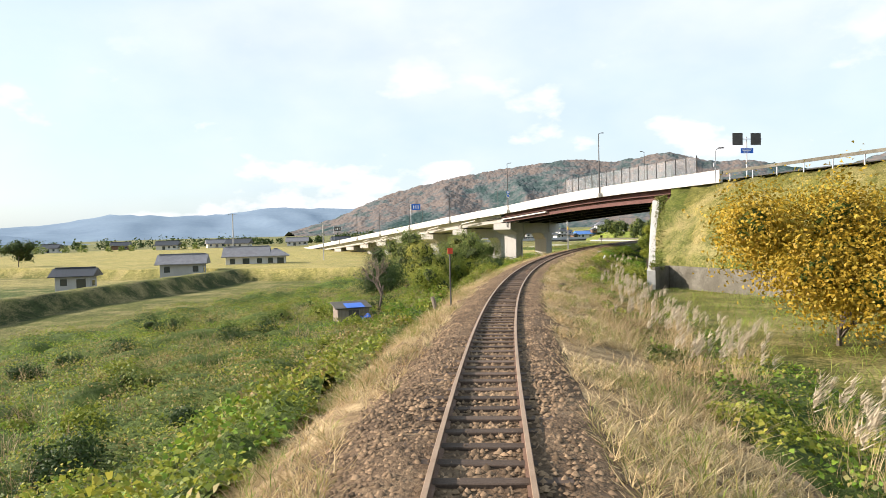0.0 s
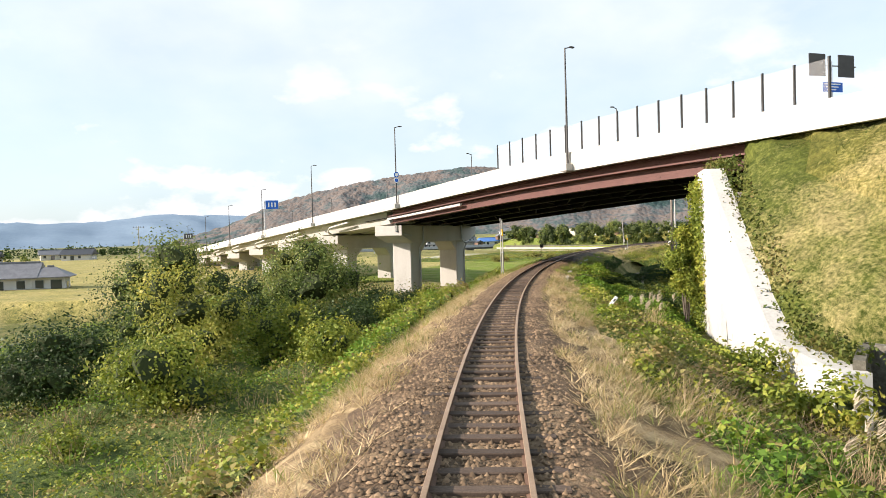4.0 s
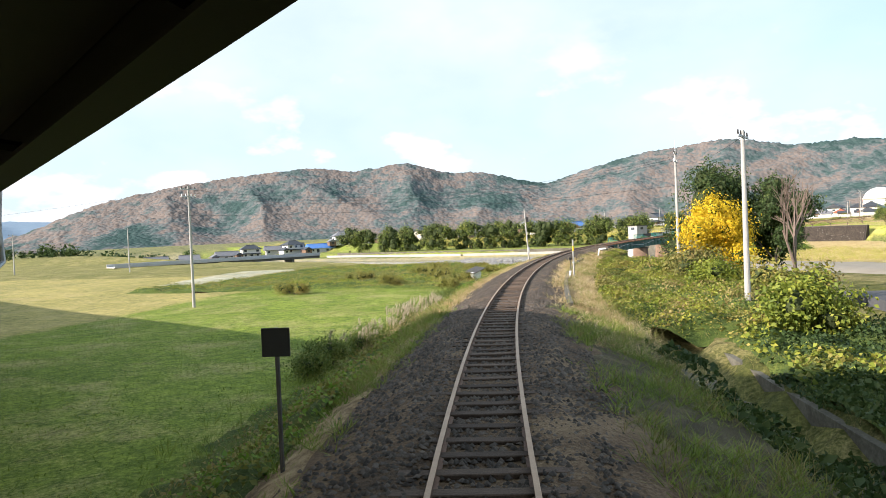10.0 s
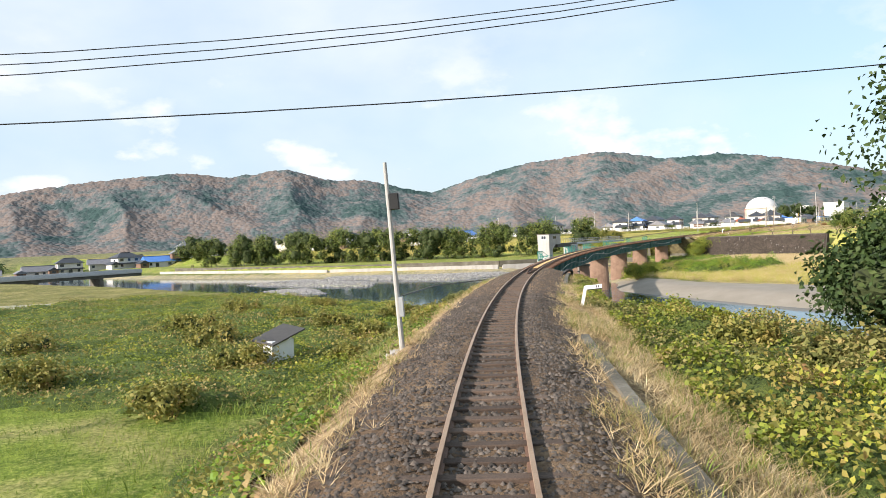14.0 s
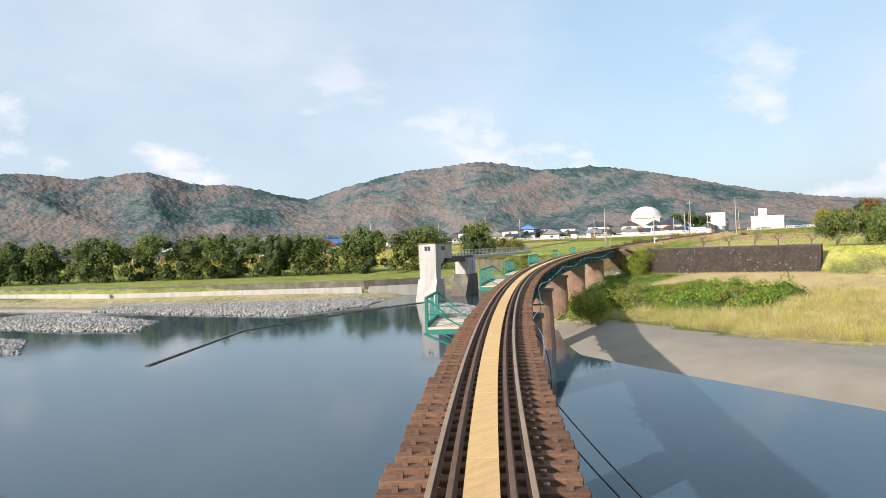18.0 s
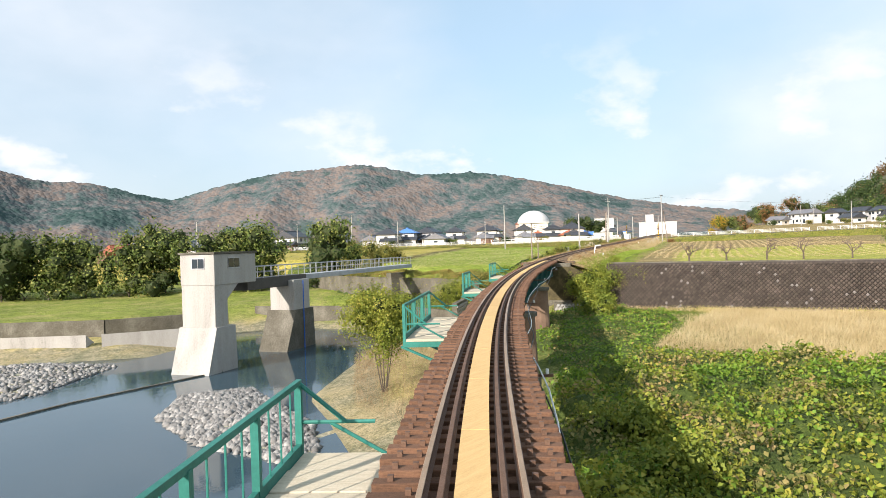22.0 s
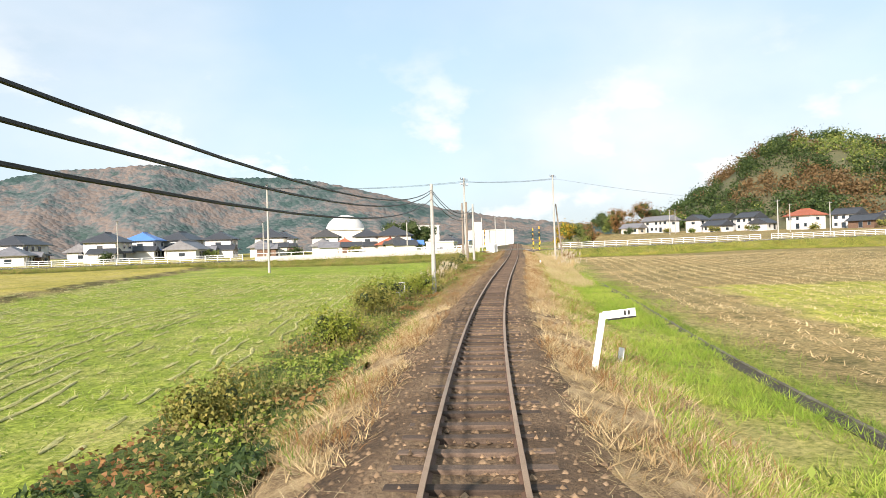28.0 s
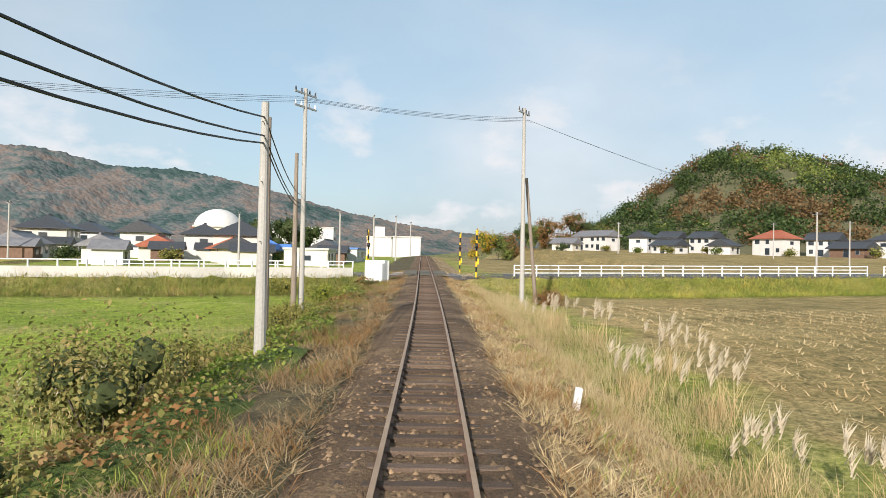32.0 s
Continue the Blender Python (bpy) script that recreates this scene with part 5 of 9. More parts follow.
# road embankment turf
px, py = RNG.uniform(14, 70, 150000), RNG.uniform(5, 100, 150000)
z, s_, d_, u_, n_, _ = ground_at(px, py)
z = np.where(d_ < 13.4, np.maximum(z, bank_level(px, py)[0]), z)
ok = (d_ > 10.9) & (z > -2.2) & (n_ < 1.5) & (n_ > -9.1) & (u_ < -43 + (n_ + 1) * 0.66)
P = np.stack([px, py, z], 1)[ok]
stuff("bank_grass", blades(P, 0.3, 0.03, L_TURF, lean=0.9), "yellowing grass on the road embankment", "grass")
# after the viaduct
P = strip_points(2200, 112, 226, -11, -3.4, keep=-0.1)
stuff("weeds", tufts(P, 12, 0.6, 0.03, L_GRASS, 0.2, 0.6), "tall weeds on the embankment slope", "weeds")
cover("rough green weeds beside the viaduct's piers", "weeds", 98, 122, -32, -8.5, 0.9, 24000, 0.16, ((0.4, L_FRESH), (0.3, L_DULL), (0.3, L_VINE)), 2.2)
cover("low weeds on the embankment slope", "weeds", 112, 202, -9.5, -3.2, 0.9, 36000, 0.12, ((0.45, L_DULL), (0.3, L_FRESH), (0.25, L_AUTUMN)), 1.8, near=-3.2)
cover("brown and green vines above the river bank", "vines", 196, 250, -60, -3.4, 1.2, 92000, 0.15, ((0.3, L_DULL), (0.3, L_AUTUMN), (0.4, L_VINE)), 2.4, near=-3.6)
cover("dense vines with yellow leaves beside the line", "vines", 150, 228, 4.4, 15, 1.8, 90000, 0.135, ((0.36, L_DULL), (0.44, L_VINE), (0.2, L_AUTUMN)), 2.3, near=4.4)
cover("broad-leaved yellow-green vines at the bridge end", "vines", 204, 227, 3.2, 8.5, 0.7, 15000, 0.13, ((0.4, L_DULL), (0.6, L_VINE)), 1.7, near=3.2)
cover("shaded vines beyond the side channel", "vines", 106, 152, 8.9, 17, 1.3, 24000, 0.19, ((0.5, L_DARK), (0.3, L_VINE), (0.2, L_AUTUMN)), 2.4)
P = strip_points(40000, 118, 205, -42, -9, keep=None)
stuff("crop", blades(P, 0.12, 0.04, L_GRASS, lean=0.6), "low green crop in the riverside field", "crop")
P = strip_points(40000, 205, 262, -60, -8, keep=-0.5)
stuff("bank_grass", blades(P, 0.4, 0.045, L_GRASS, lean=0.8), "rough grass on the river bank", "grass")
P = strip_points(50000, 190, 244, -38, -5.5, keep=-0.3)
stuff("weeds", blades(P, 0.5, 0.028, L_GRASS, lean=0.5), "rough green grass on the river bank", "grass")
# flats beside the bridge
WEED_FLAT = [(168, 258.5), (180, 256.5), (190, 258.5), (199, 262), (200, 271), (192, 275), (178, 267)]
cover("rank green weeds with rusty seed heads on the flat", "weeds", 163, 201, 239, 276, 0.9, 42000, 0.19, ((0.3, L_DULL), (0.64, L_FRESH), (0.06, L_AUTUMN)), 1.7, poly=WEED_FLAT)
FLAT_GREEN = [(147, 242), (151, 231), (160, 236), (176, 246), (196, 257), (199, 270), (184, 268), (165, 257)]
FLAT_REED = [(150, 232), (143, 208), (150, 190), (200, 205), (200, 243), (196, 262), (176, 252), (160, 240)]
P = poly_points(40000, FLAT_GREEN)
stuff("weeds", blades(P, 0.4, 0.022, L_GRASS, lean=0.5), "tall green weeds beside the railway bridge", "weeds")
FLAT_BUSH = [(149, 250), (155, 240), (160, 232), (174, 233), (176, 242), (178, 256), (165, 258)]
cover("bushy green weeds beside the railway bridge", "weeds", 142, 199, 228, 259, 2.8, 95000, 0.2, ((0.45, L_FRESH), (0.4, L_VINE), (0.15, L_DULL)), 2.6, poly=FLAT_BUSH)
P = poly_points(80000, FLAT_REED)
stuff("reeds", blades(P, 0.45, 0.05, L_STRAW, lean=0.3), "pale dry reeds on the river flat", "reeds")
P = poly_points(8200, [(148, 248), (146.6, 239), (144.2, 232), (143.2, 226), (144, 213), (146, 198), (170, 206), (180, 233), (160, 234), (152, 248)])
h_ = len(P) // 2
stuff("reeds", tufts(P[:h_], 14, 0.9, 0.03, L_DRY, 0.3, 0.6), "golden dry grass above the mud bank", "grass")
stuff("reeds", tufts(P[h_:], 14, 0.95, 0.035, L_WILLOW, 0.3, 0.6), "golden yellow-green grass above the mud bank", "grass")
BROWN = [(156, 259), (166, 263), (190, 278), (190, 284), (176, 284), (168, 276), (160, 268)]
P = poly_points(52000, BROWN)
stuff("reeds", blades(P, 0.55, 0.03, L_BROWN, lean=0.6), "brown withered grass beside the channel", "grass")
TERRACE_SLOPE = [(190, 284), (198.5, 279.5), (206, 298), (216, 322), (230, 350), (226, 356), (206, 318), (200, 300)]
cover("autumn vines hanging over the terrace slope", "vines", 189, 231, 279, 357, 1.5, 50000, 0.2, ((0.3, L_VINE), (0.5, L_AUTUMN), (0.2, L_DULL)), 2.4, poly=TERRACE_SLOPE)
cover("vines beside the bridge end", "vines", 359, 380, -17, -3.0, 1.2, 28000, 0.14, ((0.4, L_VINE), (0.4, L_FRESH), (0.2, L_AUTUMN)), 2.0, near=-3.0)
P = strip_points(14000, 360, 382, -8, -3.2, keep=-0.5)
stuff("bamboo_grass", leaves(lift(P, 0.55, 0.7), 0.22, L_DARK, up=0.45, slim=0.3), "dark green dwarf bamboo beside the bridge end", "bamboo grass")
P = strip_points(6500, 360, 440, 3.0, 7.2, keep=-0.2)
stuff("weeds", tufts(P, 9, 0.3, 0.02, L_MEADOW, 0.14, 0.8), "bright green grass on the bank below the track", "grass")
DRY = [(178, 257), (176, 243), (175, 233), (198, 233), (203, 243), (200, 259), (190, 258)]
P = poly_points(60000, DRY)
stuff("reeds", blades(P, 0.75, 0.04, L_STRAW, lean=0.35), "golden dry grass on the flat below the railway bridge", "grass")
P = strip_points(7000, 352, 380, 4.2, 9, keep=-0.1)
stuff("kudzu_vines", leaves(lift(P, 0.5, 0.7), 0.13, L_GRASS, up=0.3), "green weeds beside the bridge end", "vines")
# fields beyond the river
P = strip_points(30000, 366, 480, -2.7, 2.7, keep=None)
stuff("straw_litter", blades(P, 0.2, 0.014, L_STRAW, lean=3.0), "dry straw strewn over the ballast", "litter")
P = strip_points(70000, 362, 480, -40, -6.5, keep=None)
stuff("mown_grass", blades(P, 0.13, 0.03, L_MEADOW, lean=0.8), "mown meadow grass", "grass")
def windrows():
    """Long low rows of raked hay, each one a ragged strip, slightly aslant to the line."""
    V, F = [], []
    rng = random.Random(8)
    for k in range(92):
        prev = None
        s = 366.0
        while s < 446:
            d = 8.0 - k * 0.76 - (s - 372) * 0.17 + 0.3 * noise.noise(Vector((s * 0.5, k, 0)))
            if s > 384 and -44 < d < -8.4 and rng.random() < 0.62 + 0.5 * noise.noise(Vector((s * 0.09, d * 0.25, 5))):
                w, h = rng.uniform(0.03, 0.1), rng.uniform(0.02, 0.05)
                row = []
                for q, z in ((-w, 0.0), (-w * 0.3, h), (w * 0.4, h * 0.8), (w, 0.0)):
                    p = on(s, d + q)
                    row.append((p.x, p.y, z))
                i = len(V)
                V += row
                if prev is not None:
                    F += [(prev + j, prev + j + 1, i + j + 1, i + j) for j in range(3)]
                prev = i
            else:
                prev = None
            s += 0.55
    V = np.array(V)
    V[:, 2] += ground_at(V[:, 0], V[:, 1])[0] + 0.02
    me = bpy.data.meshes.new("cut_hay")
    me.from_pydata([tuple(v) for v in V], [], F)
    me.materials.append(M_HAY)
    stuff("cut_hay", me, "rows of cut pale hay lying on the meadow", "hay")
    P = np.repeat(V, 3, 0) + RNG.normal(0, 0.2, (len(V) * 3, 3)) * np.array([1, 1, 0.12])
    stuff("loose_hay", blades(P, 0.2, 0.035, L_HAY, lean=2.4), "loose stalks of cut hay on the meadow", "hay")


M_HAY = material("cut_hay", [(0.3, (0.26, 0.27, 0.09)), (0.5, (0.42, 0.4, 0.16)), (0.7, (0.62, 0.56, 0.3))], 1.2, 26, 0.95, bump=0.9, dist=0.05)
windrows()
rows = []
for k in range(30):
    d = 10.0 + k * 1.3
    n = 900
    s = RNG.uniform(385, 478, n)
    t = np.interp(s, LS, LT)
    dd = d + RNG.normal(0, 0.18, n)
    qx, qy = np.interp(s, LS, LX) + dd * np.cos(t), np.interp(s, LS, LY) - dd * np.sin(t)
    rows.append(np.stack([qx, qy, ground_at(qx, qy)[0] + 0.02], 1))
stuff("stubble", blades(np.concatenate(rows), 0.2, 0.05, L_DRY, lean=1.0), "rows of cut rice stubble", "stubble")
cover("withered weeds beside the meadow", "weeds", 376, 488, -8.2, -3.0, 0.75, 40000, 0.12, ((0.2, L_RUST), (0.5, L_DULL), (0.3, L_GRASS)), 1.6, near=-5.0)
P = strip_points(34000, 420, 486, 3.4, 6.6, keep=-0.6)
stuff("tall_grass", blades(P, 0.6, 0.014, L_STRAW, lean=0.3, wind=(-0.2, 0.1)), "tall pale grass beside the line", "grass")
P = strip_points(9000, 372, 430, 4.6, 9.5, keep=-0.3)
stuff("green_verge_grass", blades(P, 0.2, 0.025, L_GRASS, lean=0.6), "fresh green grass beside the ditch", "grass")
q = RNG.uniform(-140, 90, 26000)
a = np.where(RNG.uniform(size=26000) < 0.85, -1, 1) * RNG.uniform(4.8, 8.5, 26000)
px, py = ROAD_C[0] + q * ROAD_N[1] + a * ROAD_N[0], ROAD_C[1] - q * ROAD_N[0] + a * ROAD_N[1]
z, _, d_, *_ = ground_at(px, py)
P = np.stack([px, py, z], 1)[abs(d_) > 4.5]
stuff("bank_grass", blades(P, 0.7, 0.07, L_AUTUMN, lean=0.5), "yellow-green weeds on the road bank", "grass")


# pampas grass
def pampas(s, d, n, tall):
    p = on(s, d)
    z = float(ground_at(np.array([p.x]), np.array([p.y]))[0][0])
    root = thing("pampas_grass", pose(p.x, p.y, z), "clump of pampas grass with feathery pale plumes", "grass", "pampas clumps")
    P = np.stack([RNG.normal(0, 0.3, n * 14), RNG.normal(0, 0.3, n * 14), np.zeros(n * 14)], 1)
    part("stalks", blades(P, tall * 0.85, 0.02, L_DRY, lean=0.22), None, root)
    base = np.stack([RNG.normal(0, 0.45, n), RNG.normal(0, 0.45, n), tall * RNG.uniform(0.75, 1.15, n)], 1)
    P = np.repeat(base, 26, 0) + RNG.normal(0, 1, (n * 26, 3)) * np.array([0.012, 0.012, 0.09])
    part("plumes", blades(P, 0.26, 0.03, L_PLUME, lean=0.22, wind=(0.45, -0.35)), None, root, "feathery pale plumes")


for s, d, n, tall in ((11, 6.2, 12, 1.3), (15, 7.4, 12, 1.4), (18, 5.2, 12, 1.2), (20, 6.8, 14, 1.4), (23, 5.6, 12, 1.3), (24, 8.2, 12, 1.4), (26, 6.6, 14, 1.4), (29, 5.4, 12, 1.2), (31, 7.4, 14, 1.5), (34, 6.0, 12, 1.4), (37, 7.0, 14, 1.5), (40, 5.6, 10, 1.2), (44, 6.6, 16, 1.5), (47, 5.8, 10, 1.3), (50, 7.2, 10, 1.4), (434, -5.6, 12, 1.2), (437, -6.6, 12, 1.2), (431, -6.2, 10, 1.1), (428, -7.0, 10, 1.1), (461, 5.4, 12, 1.3), (464, 6.0, 10, 1.2), (449, 5.2, 12, 1.3), (443, 5.4, 10, 1.2), (58, 6.2, 8, 1.3), (79, 6.2, 6, 1.3), (84, 7.0, 6, 1.2), (156, -8.4, 14, 1.5), (158.5, -9.2, 12, 1.5), (159, -7.6, 10, 1.2), (161, -8.0, 14, 1.7), (163, -7.4, 14, 1.6), (164, -8.6, 16, 1.7), (166.5, -7.8, 16, 1.7), (168.5, -7.4, 14, 1.5), (171, -7.5, 12, 1.5), (154, -9.6, 10, 1.4), (447, 6.4, 14, 1.5), (452, 7.0, 14, 1.5), (442, 6.9, 10, 1.3), (457, 6.2, 10, 1.4), (440, -6.8, 12, 1.4), (446, -7.2, 10, 1.3)):
    pampas(s, d, n, tall)


# shrubs and trees
def shell(n, c, r, squash=1.0, stray=1.42):
    """Points in the outer shell of a lumpy body, and the way out of it."""
    v = unit(RNG.normal(size=(n, 3)))
    lump = 1 + 0.36 * np.sin(v[:, 0] * 5 + c[0]) * np.sin(v[:, 1] * 5 + c[1] * 2) + 0.16 * np.sin(v[:, 2] * 9 + v[:, 0] * 7 + c[2])
    rr = r * lump * np.where(RNG.uniform(size=n) < 0.16, RNG.uniform(1.0, stray, n), RNG.uniform(0.58, 1.05, n))
    P = v * rr[:, None] * np.array([1, 1, squash]) + np.array(c)
    return P, v


# Lumps inside the foliage whose dark colour stands for shade between leaves.
def core_mesh(blobs, squeeze):
    bm = bmesh.new()
    for c, r in blobs:
        g = bmesh.ops.create_icosphere(bm, subdivisions=2, radius=r * squeeze, matrix=Matrix.Translation(c))
        for v in g["verts"]:
            v.co += Vector((noise.noise(v.co * 1.3), noise.noise(v.co * 1.3 + Vector((9, 0, 0))), noise.noise(v.co * 1.3 + Vector((0, 9, 0))))) * r * 0.3
    return bm


def shrub(x, y, z, rx, h, mat, label, n=2600, leaf=0.2, name="shrub", blobs=6, category="shrub", group=""):
    root = thing(name, pose(x, y, z), label, category, group)
    B = []
    for i in range(blobs):
        a = 2 * math.pi * i / blobs + RNG.uniform(0, 1)
        q = RNG.uniform(0.25, 0.75) if i else 0.0
        B.append(((math.cos(a) * rx * q, math.sin(a) * rx * q, h * RNG.uniform(0.3, 0.68)), RNG.uniform(0.34, 0.5) * min(rx * 1.25, h)))
    n = int(n * 1.15)
    PP, VV = zip(*(shell(n // blobs, c, r, 0.95) for c, r in B))
    part("foliage", leaves(np.concatenate(PP), leaf, mat, up=0.25, out=np.concatenate(VV)), None, root)
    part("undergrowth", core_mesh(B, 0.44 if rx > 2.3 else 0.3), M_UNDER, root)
    bm = bmesh.new()
    for i in range(5):
        a = i * 1.3
        add_tube(bm, (0, 0, -0.3), (math.cos(a) * rx * 0.35, math.sin(a) * rx * 0.35, h * 0.5), 0.05, 0.02, 5)
    part("stem", bm, M_BARK, root)
    return root


def limbs(bms, base, way, length, r, depth, spread, tips, rng, level=0):
    end = base + way * length
    add_tube(bms[0 if level < 1 else 1], base, end, r, r * 0.62, 6 if depth > 2 else 4, caps=False)
    if depth == 0:
        tips.append(end)
        return
    for k in range(3 if depth > 1 else 2):
        a = rng.uniform(0, 2 * math.pi)
        side = way.orthogonal().normalized()
        side.rotate(Matrix.Rotation(a, 3, way))
        w = (way + side * rng.uniform(0.4, 1.0) * spread + Vector((0, 0, 0.12))).normalized()
        limbs(bms, base + way * length * rng.uniform(0.6, 1.0), w, length * rng.uniform(0.55, 0.8), r * 0.6, depth - 1, spread, tips, rng, level + 1)
    tips.append(end)


def tree(x, y, z, h, r, mat, label, n=5000, leaf=0.25, name="tree", bare=False, trunk=0.3, spread=0.8, depth=3, group="", seed=1, low=0.25, lean=(0, 0)):
    rng = random.Random(seed)
    root = thing(name, pose(x, y, z), label, "tree", group)
    bms, tips = [bmesh.new(), bmesh.new()], []
    limbs(bms, Vector((0, 0, -0.4)), Vector((lean[0], lean[1], 1)).normalized(), h * (low + 0.12), 0.045 * h * 0.5 if trunk is None else trunk * 0.5, depth + (1 if bare else 0), spread, tips, rng)
    part("trunk", bms[0], M_BARK, root)
    part("branching", bms[1], M_TWIG if bare else M_BARK, root, "bare branching limbs" if bare else "")
    if not bare:
        B = [((0, 0, h * 0.62), r * 0.62), ((0, 0, h * 0.84), r * 0.42)]
        for i in range(9):
            a = i * 2.4 + rng.uniform(0, 0.6)
            q = rng.uniform(0.35, 0.8)
            B.append(((math.cos(a) * r * q, math.sin(a) * r * q, h * rng.uniform(low + 0.1, 0.85)), r * rng.uniform(0.3, 0.46)))
        PP, VV = zip(*(shell(n // len(B), c, q, 0.9, 1.12 if mat is L_DARK else 1.42) for c, q in B))
        part("crown", leaves(np.concatenate(PP), leaf, mat, up=0.25, out=np.concatenate(VV)), None, root)
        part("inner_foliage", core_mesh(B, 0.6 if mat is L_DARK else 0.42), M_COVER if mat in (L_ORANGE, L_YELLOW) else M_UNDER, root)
    return root


def gz(x, y):
    return float(ground_at(np.array([x]), np.array([y]))[0][0])


def at_sd(s, d):
    p = on(s, d)
    return p.x, p.y, gz(p.x, p.y)


# before the viaduct
tree(-4.8, 55.8, gz(-4.8, 55.8) + 0.9, 8.2, 2.6, None, "bare dark fruit tree on the embankment slope", bare=True, trunk=0.24, spread=1.3, depth=4, seed=3, low=0.16, lean=(0.2, 0))
tree(16.5, 27.5, -2.5, 6.2, 4.4, L_ORANGE, "bushy yellow-orange autumn tree", n=34000, leaf=0.17, seed=5, low=0.08)
for s, d, h, r, mt in ((86, -12.5, 6.4, 3.2, L_BAMBOO), (93, -16, 7.4, 3.6, L_BAMBOO), (79, -16.5, 6.2, 3.0, L_WILLOW), (84, -21, 8.4, 3.8, L_BAMBOO)):
    x, y, z = at_sd(s, d)
    tree(x, y, z, h, r, mt, "bushy yellow-green tree hung with vines", n=7000, leaf=0.17, seed=int(s), low=0.04, group="vine trees")
for s, d, rx, h, n in ((84, -9.5, 2.2, 3.0, 4200), (92, -10.5, 2.2, 3.0, 4000), (96, -8.5, 1.9, 2.7, 3200), (74, -20, 3.0, 4.0, 3600), (97, -17, 3.6, 5.0, 5000), (90, -25, 4.0, 5.2, 4200), (100, -24, 3.4, 4.4, 3600)):
    x, y, z = at_sd(s, d)
    shrub(x, y, z, rx, h * (1.4 if d < -12 else 1.0), L_BAMBOO if int(s) % 2 else L_DARK, "large shrub smothered in climbing vines", n=int(n * 1.8), leaf=0.16, group="vine shrubs")
for s, d, rx, h in ((77, -8.2, 1.9, 3.4), (85, -6.9, 1.6, 2.8), (94, -6.6, 1.4, 2.2), (72, -13, 2.4, 4.2), (81, -12.6, 2.2, 4.6)):
    x, y, z = at_sd(s, d)
    shrub(x, y, z, rx, h, L_VINE, "tall shrub draped with sunlit yellow-green vines", n=4200, leaf=0.17, group="vine shrubs")
for s, d, rx, h in ((100, -9.5, 2.2, 2.2), (104, -13.5, 2.6, 2.4), (107, -18.5, 2.8, 2.6), (111, -11.5, 2.0, 1.6), (113, -23, 2.6, 2.2), (118, -30, 2.8, 2.0)):
    x, y, z = at_sd(s, d)
    shrub(x, y, z, rx, h, L_DULL, "low tangled shrub below the viaduct", n=3400, leaf=0.17, group="vine shrubs")
for s, d, rx, h in ((8, -14, 1.6, 1.5), (15, -18, 1.9, 1.6), (24, -16, 1.5, 1.3), (20, -24, 1.8, 1.4), (34, -21, 1.7, 1.5), (46, -12, 1.4, 1.3), (53, -17, 1.8, 1.6), (58, -24, 2.0, 1.8), (12, 8.5, 1.2, 1.1), (55, 7.5, 1.2, 1.3), (64, 7.2, 1.5, 1.6), (71, 8.2, 1.5, 1.8)):
    x, y, z = at_sd(s, d)
    shrub(x, y, z - 0.2, rx, h, L_VINE, "low mound of green vines", n=2400, leaf=0.16, name="vine_mound", blobs=4, category="vines", group="vine mounds")
for s, d, rx, h in ((88.2, 9.4, 1.0, 8.2), (87.2, 9.3, 0.9, 6.6)):
    x, y, z = at_sd(s, d)
    shrub(x, y, -3.3, rx, h, L_VINE, "yellow-green vines climbing the bridge abutment", n=3800, leaf=0.16, name="climbing_vines", category="vines", group="abutment vines")
# dark weeds along the field beyond the viaduct
for x, y, rx, h in ((35.2, 147.5, 1.3, 1.7), (36.8, 150.5, 1.3, 1.6), (39.3, 152.5, 1.5, 2.0), (41.0, 156.0, 1.3, 1.6), (43.6, 157.8, 1.5, 1.9), (46.2, 163.5, 1.5, 1.8), (50.6, 169.5, 1.5, 1.7), (53.5, 174.0, 1.4, 1.6)):
    shrub(x, y, gz(x, y) - 0.1, rx, h, L_BAMBOO, "dark thicket of tall weeds below the embankment", n=3000, leaf=0.12, name="weed_thicket", blobs=5, category="weeds", group="weed thickets")
# darker mounds among the vines
rng = random.Random(31)
for k in range(46):
    x, y, z = at_sd(rng.uniform(4, 74), -rng.uniform(6.5, 34))
    rx = rng.uniform(0.9, 2.0)
    shrub(x, y, z - 0.1, rx, rx * rng.uniform(0.9, 1.25), (L_DARK, L_VINE, L_BAMBOO)[k % 3], "dark leafy mound among sprawling vines", n=1500, leaf=0.14, name="vine_mound", blobs=4, category="vines", group="vine mounds")
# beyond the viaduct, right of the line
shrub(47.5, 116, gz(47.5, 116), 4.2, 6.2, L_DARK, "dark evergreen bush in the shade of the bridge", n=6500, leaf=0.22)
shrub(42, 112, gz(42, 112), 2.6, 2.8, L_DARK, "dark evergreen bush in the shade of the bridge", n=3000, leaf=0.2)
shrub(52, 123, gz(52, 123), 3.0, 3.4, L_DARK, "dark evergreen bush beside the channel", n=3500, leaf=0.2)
tree(51, 121, gz(51, 121), 8.6, 4, None, "tall bare tree with upright branches", bare=True, trunk=0.4, spread=0.55, depth=4, seed=11, low=0.28)
tree(58, 128, gz(58, 128), 7.6, 4, None, "bare tree with pale upright twigs", bare=True, trunk=0.3, spread=0.5, depth=4, seed=12, low=0.28)
tree(66.5, 147, gz(66.5, 147), 8.5, 4, None, "bare russet tree beside the car park", bare=True, trunk=0.32, spread=0.6, depth=4, seed=15, low=0.28)
tree(71, 158.6, gz(71, 158.6), 6.6, 3.4, L_YELLOW, "brilliant yellow ginkgo tree", n=17000, leaf=0.2, seed=6, low=0.1)
